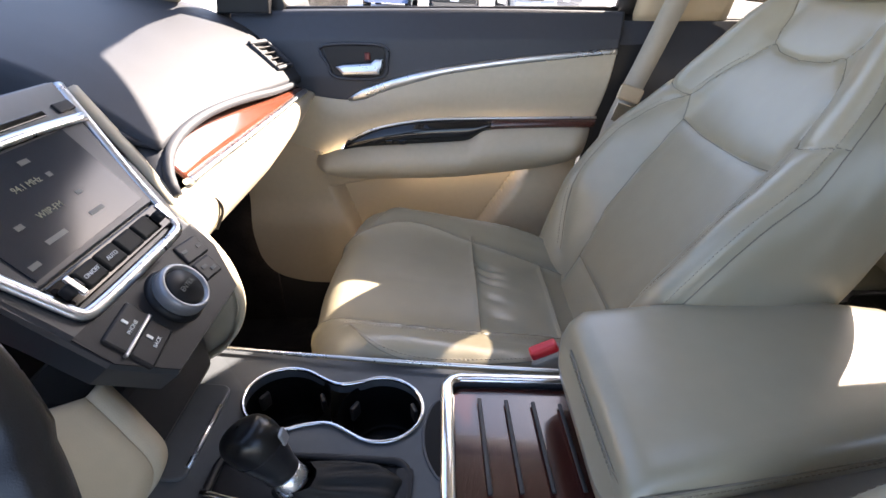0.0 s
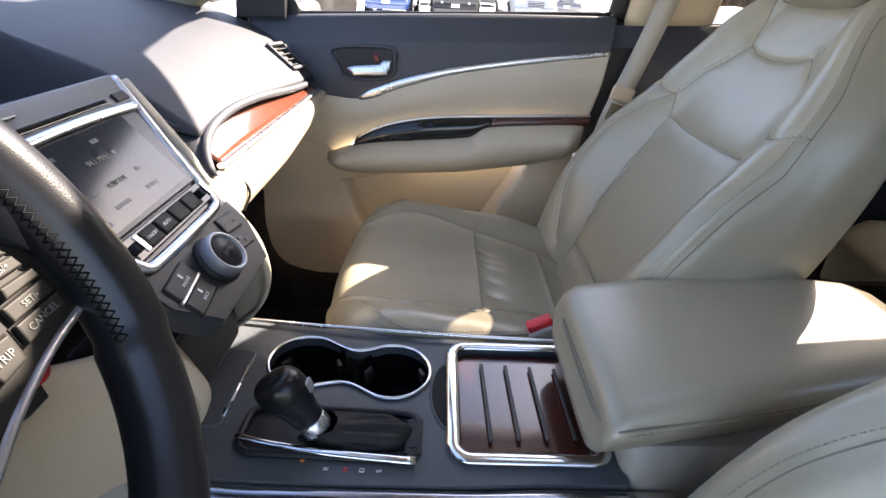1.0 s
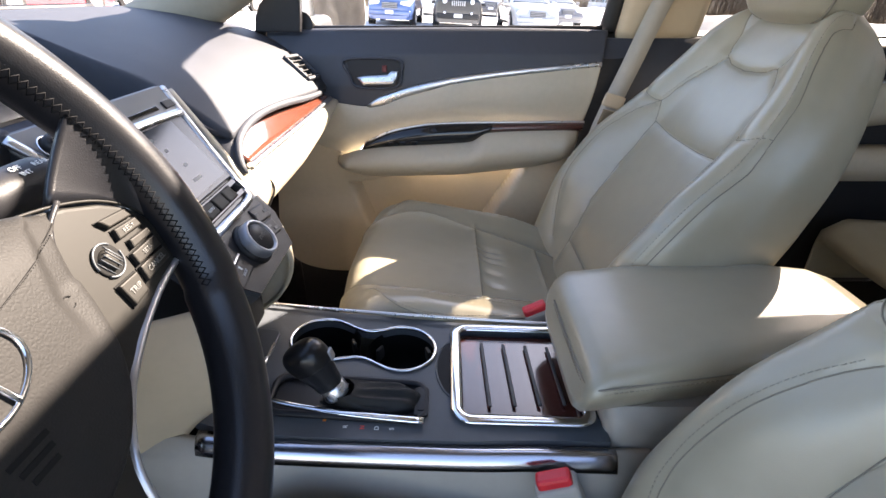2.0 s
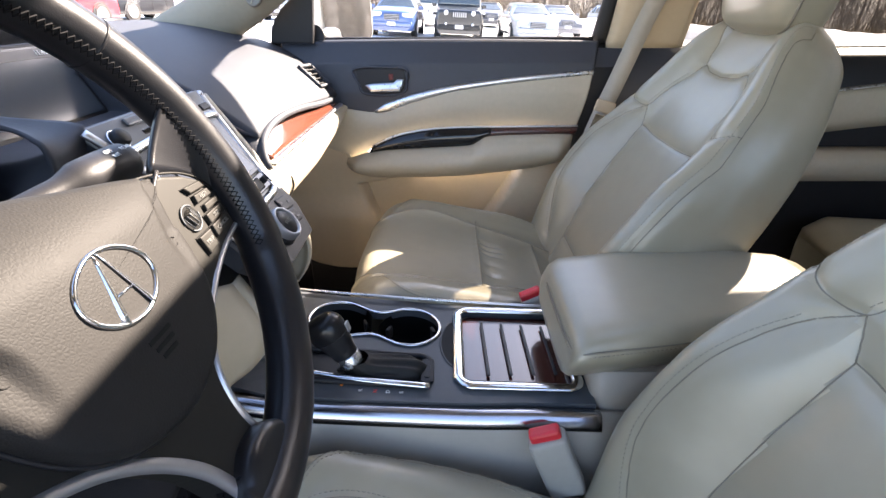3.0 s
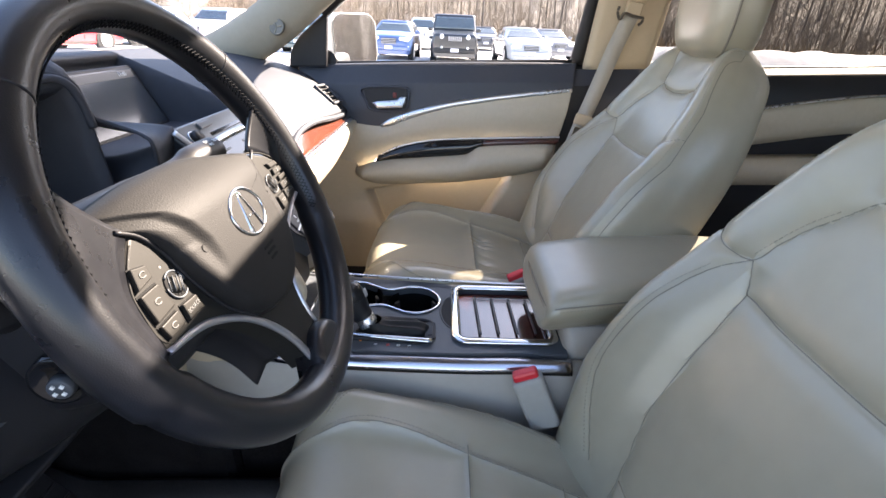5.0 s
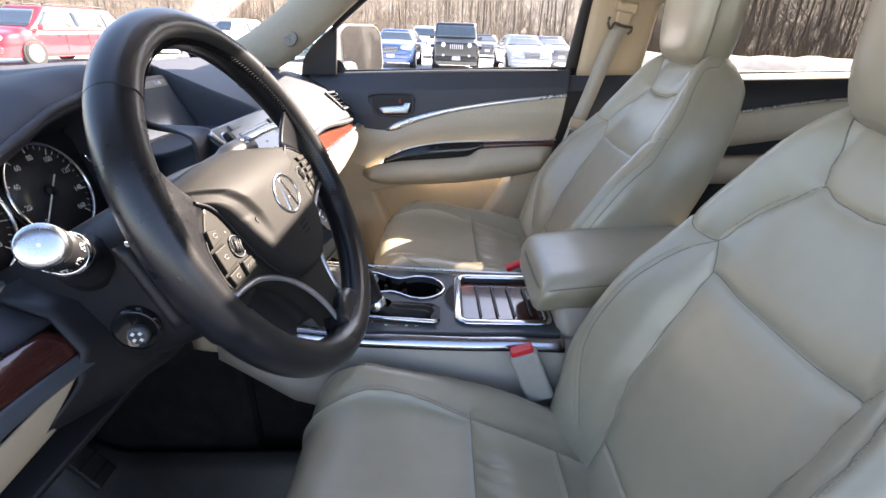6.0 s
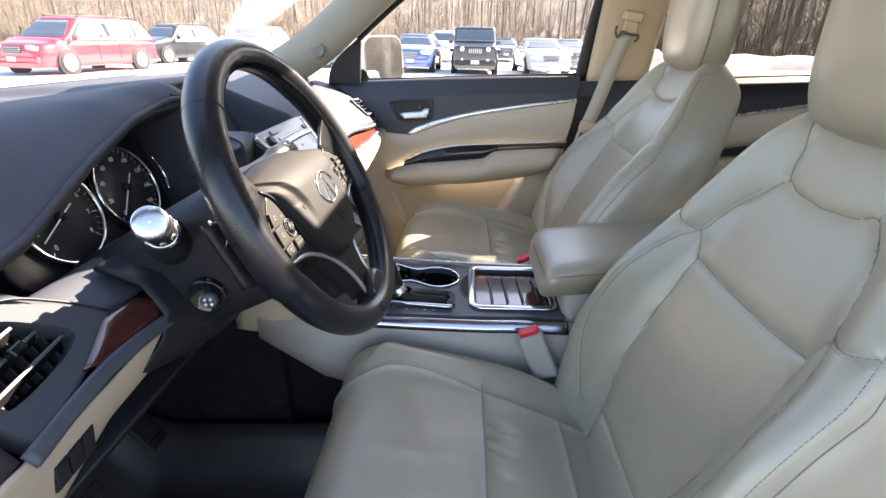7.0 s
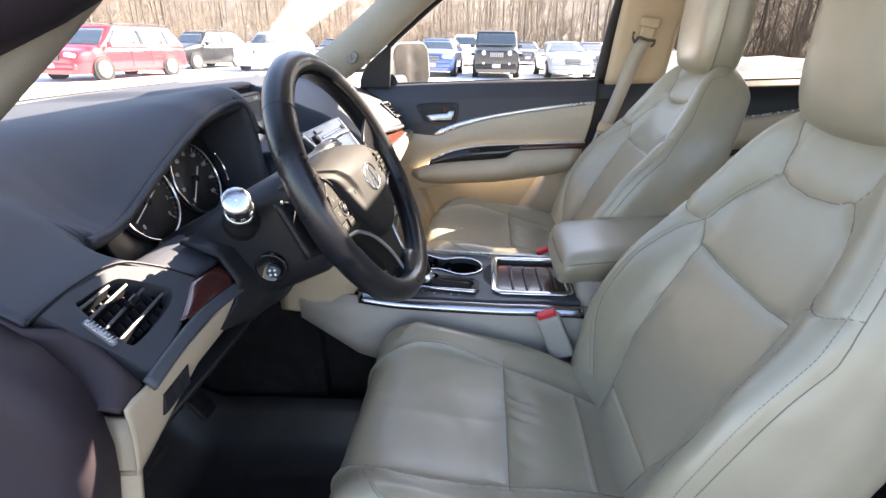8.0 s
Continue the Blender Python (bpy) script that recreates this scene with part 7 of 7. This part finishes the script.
        return sheet(nm, np.array(G), CARGLASS, root, thick=0.006)

    n4 = 10 / 40
    glazing("windscreen", 0.75 * n4, 1.25 * n4, 0.22, 0.93)
    glazing("rear_window", 2.75 * n4, 3.25 * n4, 0.22, 0.88)
    for k in (1, -1):
        for f0, f1 in ((0.0, 0.40), (0.44, 0.74), (0.78, 1.0)):
            G = []
            for q in np.linspace(0.20, 0.88, 6):
                i = min(int(q * 9), 8)
                f = q * 9 - i
                hw = (rings[i][0][:, 0].max() * (1 - f) + rings[i + 1][0][:, 0].max() * f) + 0.010
                ya = (rings[i][0][:, 1].min() * (1 - f) + rings[i + 1][0][:, 1].min() * f) + 0.20
                yb = (rings[i][0][:, 1].max() * (1 - f) + rings[i + 1][0][:, 1].max() * f) - 0.22
                ym = [a + 0.42 * (d - a), a + 0.46 * (d - a), a + 0.74 * (d - a), a + 0.775 * (d - a)]
                lo, hi = (ya, ym[0]) if f0 == 0 else ((ym[1], ym[2]) if f0 < 0.7 else (ym[3], yb))
                G.append([(k * hw, lo + (max(hi, lo + 0.05) - lo) * g_, zs[i] * (1 - f) + zs[i + 1] * f) for g_ in np.linspace(0, 1, 5)])
            sheet("side_window", np.array(G), CARGLASS, root, thick=0.006)
    if rails:
        for k in (1, -1):
            rx = top[0][:, 0].max() * 0.90
            tube("roof_rail", curve([(k * rx, b + 0.25, H - 0.02), (k * rx, b + 0.40, H + 0.035), (k * rx, c - 0.3, H + 0.035), (k * rx, c - 0.12, H - 0.02)], 20), 0.02, BLACK, root, n=6)
    for k in (1, -1):
        for yy in (0.19 * L, 0.80 * L):
            m = pose(k * (w - 0.10), yy, r, 0, 90 * k, 0)
            lathe("wheel_arch", [(r + 0.055, 0.06), (r + 0.055, 0.118), (r + 0.03, 0.122), (r - 0.02, 0.11)], m, TYRE, root, n=28)
            ty = lathe("wheel", [(r * 0.70, 0.118), (r * 0.9, 0.138), (r, 0.10), (r, -0.10), (r * 0.6, -0.10)], m, TYRE, root, n=28)
            rim = lathe("rim", [(0.0, 0.128), (r * 0.14, 0.130), (r * 0.2, 0.120), (r * 0.60, 0.124), (r * 0.72, 0.140)], m, ALLOY, ty, n=24)
            for q in range(7):
                prism("rim_gap", [(r * 0.26, -r * 0.04), (r * 0.60, -r * 0.15), (r * 0.60, r * 0.15), (r * 0.26, r * 0.04)], 0.004, m @ pose(0, 0, 0.1235, 0, 0, q * 360 / 7), TYRE, ty, bevel=0)
        if round_lamps:
            lathe("headlight", [(0, 0.05), (0.07, 0.04), (0.09, 0.0)], pose(k * 0.56 * w, 0.02, hood - 0.16, 90, 0, 0), LENS, root, n=16)
            lathe("fog_light", [(0, 0.05), (0.04, 0.04), (0.05, 0.0)], pose(k * 0.55 * w, -0.06, 0.58, 90, 0, 0), LENS, root, n=12)
            box("fender", (0.26, 0.84, 0.10), pose(k * (w - 0.02), 0.19 * L, 0.90), BLACK, root, bevel=0.04, seg=3)
        else:
            box("headlight", (0.36, 0.26, 0.14), pose(k * 0.66 * w, 0.105, hood - 0.205, -14, 0, -k * 26), LENS, root, bevel=0.05, seg=3)
            box("lower_intake", (0.26, 0.06, 0.10), pose(k * 0.58 * w, 0.02, 0.42), TYRE, root, bevel=0.03)
        box("door_mirror", (0.20, 0.10, 0.14), pose(k * (w + 0.09), a + 0.42, belt + 0.05), pm, root, bevel=0.04, seg=3)
        for yy in (0.44 * L, 0.62 * L):
            box("door_gap", (0.012, 0.012, belt - 0.50), pose(k * (w * 1.0 + 0.001), yy, (belt + 0.32) / 2), TYRE, root, bevel=0)
            box("door_grip", (0.03, 0.18, 0.03), pose(k * (w + 0.008), yy - 0.2, belt - 0.16), pm, root, bevel=0.01)
        box("sill_strip", (0.02, 0.48 * L, 0.06), pose(k * (w * 0.995), 0.50 * L, 0.30), TYRE, root, bevel=0.01)
    g = box("grille", (0.60 * W / 1.8, 0.06, 0.22 if grille == "wide" else 0.18), pose(0, 0.012, hood - 0.27 if boxy < 0.9 else hood - 0.22), TYRE, root, bevel=0.03, seg=3)
    for i in range(7):
        if grille == "bars":
            box("grille_bar", (0.040, 0.03, 0.17), pose((i - 3) * 0.078, -0.022, hood - 0.27 if boxy < 0.9 else hood - 0.22), ALLOY if col[0] < 0.5 else pm, g, bevel=0.008)
        elif i < 4:
            box("grille_bar", (0.58 * W / 1.8, 0.02, 0.020), pose(0, -0.022, hood - 0.355 + 0.055 * i), ALLOY, g, bevel=0.004)
    box("bumper", (W * 0.90, 0.18, 0.20), pose(0, 0.02, 0.46), pm if not round_lamps else TYRE, root, bevel=0.07, seg=3)
    box("plate_bar", (0.32, 0.01, 0.14), pose(0, -0.078, 0.48), BANK, root, bevel=0.005)
    root.matrix_world = pose(x, y, 0, 0, 0, yaw)
    return root


VAN, SUV, OFF, SEDAN = (0.17, 0.34, 0.93, 0.985), (0.25, 0.40, 0.88, 0.985), (0.33, 0.40, 0.93, 0.97), (0.27, 0.44, 0.72, 0.86)
car("red minivan parked on snow", -13.75, 14.75, -8, 5.15, 1.98, 1.75, 1.0, 1.05, VAN, (0.42, 0.02, 0.03), "wide", rails=True)
car("black crossover parked on snow", -14.6, 22.2, -14, 4.7, 1.9, 1.68, 1.05, 1.08, SUV, (0.012, 0.013, 0.016), "wide", rails=True)
car("white off-roader parked on snow", -10.55, 22.0, -10, 4.65, 1.82, 1.70, 1.08, 1.12, SUV, (0.75, 0.75, 0.75), "bars", boxy=0.5)
car("charcoal saloon parked far back", -9.2, 29.0, 0, 4.7, 1.8, 1.48, 0.92, 0.98, SEDAN, (0.03, 0.03, 0.035), "wide")
car("teal crossover parked on snow", -6.3, 22.5, -6, 4.6, 1.86, 1.68, 1.02, 1.08, SUV, (0.04, 0.09, 0.10), "wide", rails=True)
car("blue hatchback parked on snow", -2.15, 20.4, -3, 4.3, 1.80, 1.50, 0.98, 1.0, SUV, (0.06, 0.11, 0.26), "wide")
car("dark boxy off-roader with round headlights", 0.46, 20.2, 0, 4.3, 1.85, 1.83, 1.12, 1.16, OFF, (0.015, 0.016, 0.018), "bars", round_lamps=True, boxy=1.0)
car("silver saloon with a wide chrome grille", 3.5, 20.3, 4, 4.65, 1.80, 1.45, 0.93, 0.98, SEDAN, (0.34, 0.35, 0.36), "wide")
car("white pickup-like crossover far back", -1.35, 30.5, -3, 4.8, 1.9, 1.80, 1.1, 1.15, SUV, (0.7, 0.7, 0.7), "bars")
car("charcoal saloon parked far back", 2.75, 33.5, 0, 4.7, 1.8, 1.46, 0.92, 0.98, SEDAN, (0.06, 0.06, 0.065), "wide")
car("grey saloon at the edge of the wood", 5.9, 26.0, 6, 4.6, 1.8, 1.46, 0.92, 0.98, SEDAN, (0.14, 0.14, 0.15), "wide")
car("silver crossover beside the snow bank", 12.3, 34.5, 20, 4.6, 1.85, 1.66, 1.0, 1.06, SUV, (0.35, 0.36, 0.37), "wide")

# wooded rise behind the car park
hx = np.linspace(-140, 140, 57)
hy = [40, 44, 50, 60, 75, 95, 130]
hz_ = [-0.05, 0.35, 1.0, 3.0, 7.5, 15.0, 28.0]
P = [[(x, y + 6 * math.sin(x * 0.05) + (-8 if x > 12 else 0), z + (0.5 * noise.noise((x * 0.15, y * 0.15, 0)) if z > 0 else 0)) for x in hx] for y, z in zip(hy, hz_)]
rise = tagged(sheet("backdrop_slope", np.array(P), LITTER), "wooded rise with leaf litter and snow patches", "slope", kind="structure")
P = [[(x, y, z + (0.4 * noise.noise((x * 0.2, y * 0.2, 5)) if z > 0 else 0)) for y in np.linspace(-60, 24, 30)] for x, z in ((33, -0.05), (36, 0.5), (42, 2.2), (55, 6.0), (80, 14.0))]
tagged(sheet("backdrop_slope", np.array(P), LITTER), "wooded rise behind the rear of the car", "slope", kind="structure")
bk = []
for i, x in enumerate(np.linspace(6, 70, 70)):
    yy = 31 + 0.10 * (x - 6) + 0.8 * noise.noise((x * 0.3, 0, 0))
    bk.append([(x, yy + dy, h * (1 + 0.3 * noise.noise((x * 0.5, dy, 2)))) for dy, h in ((-1.6, -0.02), (-0.9, 0.45), (-0.2, 0.8), (0.6, 0.75), (1.6, 0.3), (2.6, -0.02))])
bank = tagged(sheet("snow_bank", np.array(bk), BANK), "ploughed snow bank along the wood", "snow bank", kind="stuff")

rng = random.Random(5)
tv, tf = {"w": [], "t": []}, {"w": [], "t": []}


def stick(key, p, q, r0, r1, n=4):
    V, F = tv[key], tf[key]
    p, q = Vector(p), Vector(q)
    z = (q - p).normalized()
    x = z.cross(Vector((0.3, 1, 0.2))).normalized()
    y = z.cross(x)
    b = len(V)
    for o, r in ((p, r0), (q, r1)):
        for i in range(n):
            a = 2 * math.pi * i / n
            V.append(tuple(o + x * (r * math.cos(a)) + y * (r * math.sin(a))))
    for i in range(n):
        F.append((b + i, b + (i + 1) % n, b + n + (i + 1) % n, b + n + i))


def bare_tree(x, y, z, h, r, twigs):
    top = Vector((x + rng.uniform(-0.6, 0.6), y + rng.uniform(-0.4, 0.4), z + h))
    base = Vector((x, y, z - 0.3))
    mid = base.lerp(top, 0.5) + Vector((rng.uniform(-0.2, 0.2), 0, 0))
    stick("w", base, mid, r, r * 0.65, 5)
    stick("w", mid, top, r * 0.65, r * 0.12, 4)
    for i in range(twigs):
        k = rng.uniform(0.12, 0.98)
        p = base.lerp(mid, k * 2) if k < 0.5 else mid.lerp(top, k * 2 - 1)
        L = rng.uniform(0.8, 2.4) * (1.15 - k * 0.5)
        a = rng.uniform(0, 6.283)
        q = p + Vector((math.cos(a) * L, math.sin(a) * L * 0.6, L * rng.uniform(0.3, 1.0)))
        stick("t", p, q, r * 0.25, r * 0.07, 3)
        for j in range(3):
            s = p.lerp(q, rng.uniform(0.3, 0.95))
            e = s + Vector((rng.uniform(-0.6, 0.6), rng.uniform(-0.4, 0.4), rng.uniform(0.1, 0.7)))
            stick("t", s, e, r * 0.08, r * 0.03, 3)


def rise_z(x, y):
    y0 = y - 6 * math.sin(x * 0.05) - (-8 if x > 12 else 0)
    return float(np.interp(y0, hy, hz_))


for i in range(1500):
    x = rng.uniform(-75, 55)
    y = 42 + 6 * math.sin(x * 0.05) + (-8 if x > 12 else 0) + abs(rng.gauss(0, 1)) * 20
    big = rng.random() < 0.16
    bare_tree(x, y, rise_z(x, y), rng.uniform(8, 15) if big else rng.uniform(3, 8), rng.uniform(0.05, 0.13) if big else rng.uniform(0.018, 0.045), 34 if big else 26)
for i in range(620):
    x, y = 30 + abs(rng.gauss(0, 1)) * 12, rng.uniform(-28, 32)
    bare_tree(x, y, 0.25 * max(0, x - 34), rng.uniform(3, 11), rng.uniform(0.03, 0.12), 20)
for i in range(700):
    x = rng.uniform(-70, 50)
    y = 41 + 6 * math.sin(x * 0.05) + (-8 if x > 12 else 0) + abs(rng.gauss(0, 1)) * 9
    b = Vector((x, y, rise_z(x, y)))
    hh = rng.uniform(1.2, 3.6)
    for j in range(16):
        a, o = rng.uniform(0, 6.283), rng.uniform(0.15, 0.8) * hh
        q = b + Vector((math.cos(a) * o * 0.7, math.sin(a) * o * 0.7, hh * rng.uniform(0.5, 1.0)))
        m_ = b.lerp(q, 0.5) + Vector((rng.uniform(-0.2, 0.2), rng.uniform(-0.2, 0.2), 0.15 * hh))
        stick("t", b, m_, 0.016, 0.012, 3)
        stick("t", m_, q, 0.012, 0.005, 3)
woods = tagged(link("bare_woods", tv["w"], tf["w"], BARK), "grey-brown bare tree trunks behind the car park", "woods", kind="stuff")
twigs = tagged(link("bare_branches", tv["t"], tf["t"], TWIG), "pale brown bare branches and undergrowth", "woods", kind="stuff")
gv, gf = [], []
for i in range(5200):
    x = rng.uniform(-60, 40)
    y = 40 + 6 * math.sin(x * 0.05) + (-8 if x > 12 else 0) + rng.uniform(0, 5)
    z = rise_z(x, y)
    h, w_ = rng.uniform(0.3, 1.3), rng.uniform(0.02, 0.05)
    lx, ly = rng.uniform(-0.4, 0.4), rng.uniform(-0.3, 0.3)
    b = len(gv)
    gv += [(x - w_, y, z - 0.05), (x + w_, y, z - 0.05), (x + lx, y + ly, z + h)]
    gf.append((b, b + 1, b + 2))
grass = tagged(link("dry_grass", gv, gf, STRAW), "dry tan grass along the edge of the wood", "grass", kind="stuff")
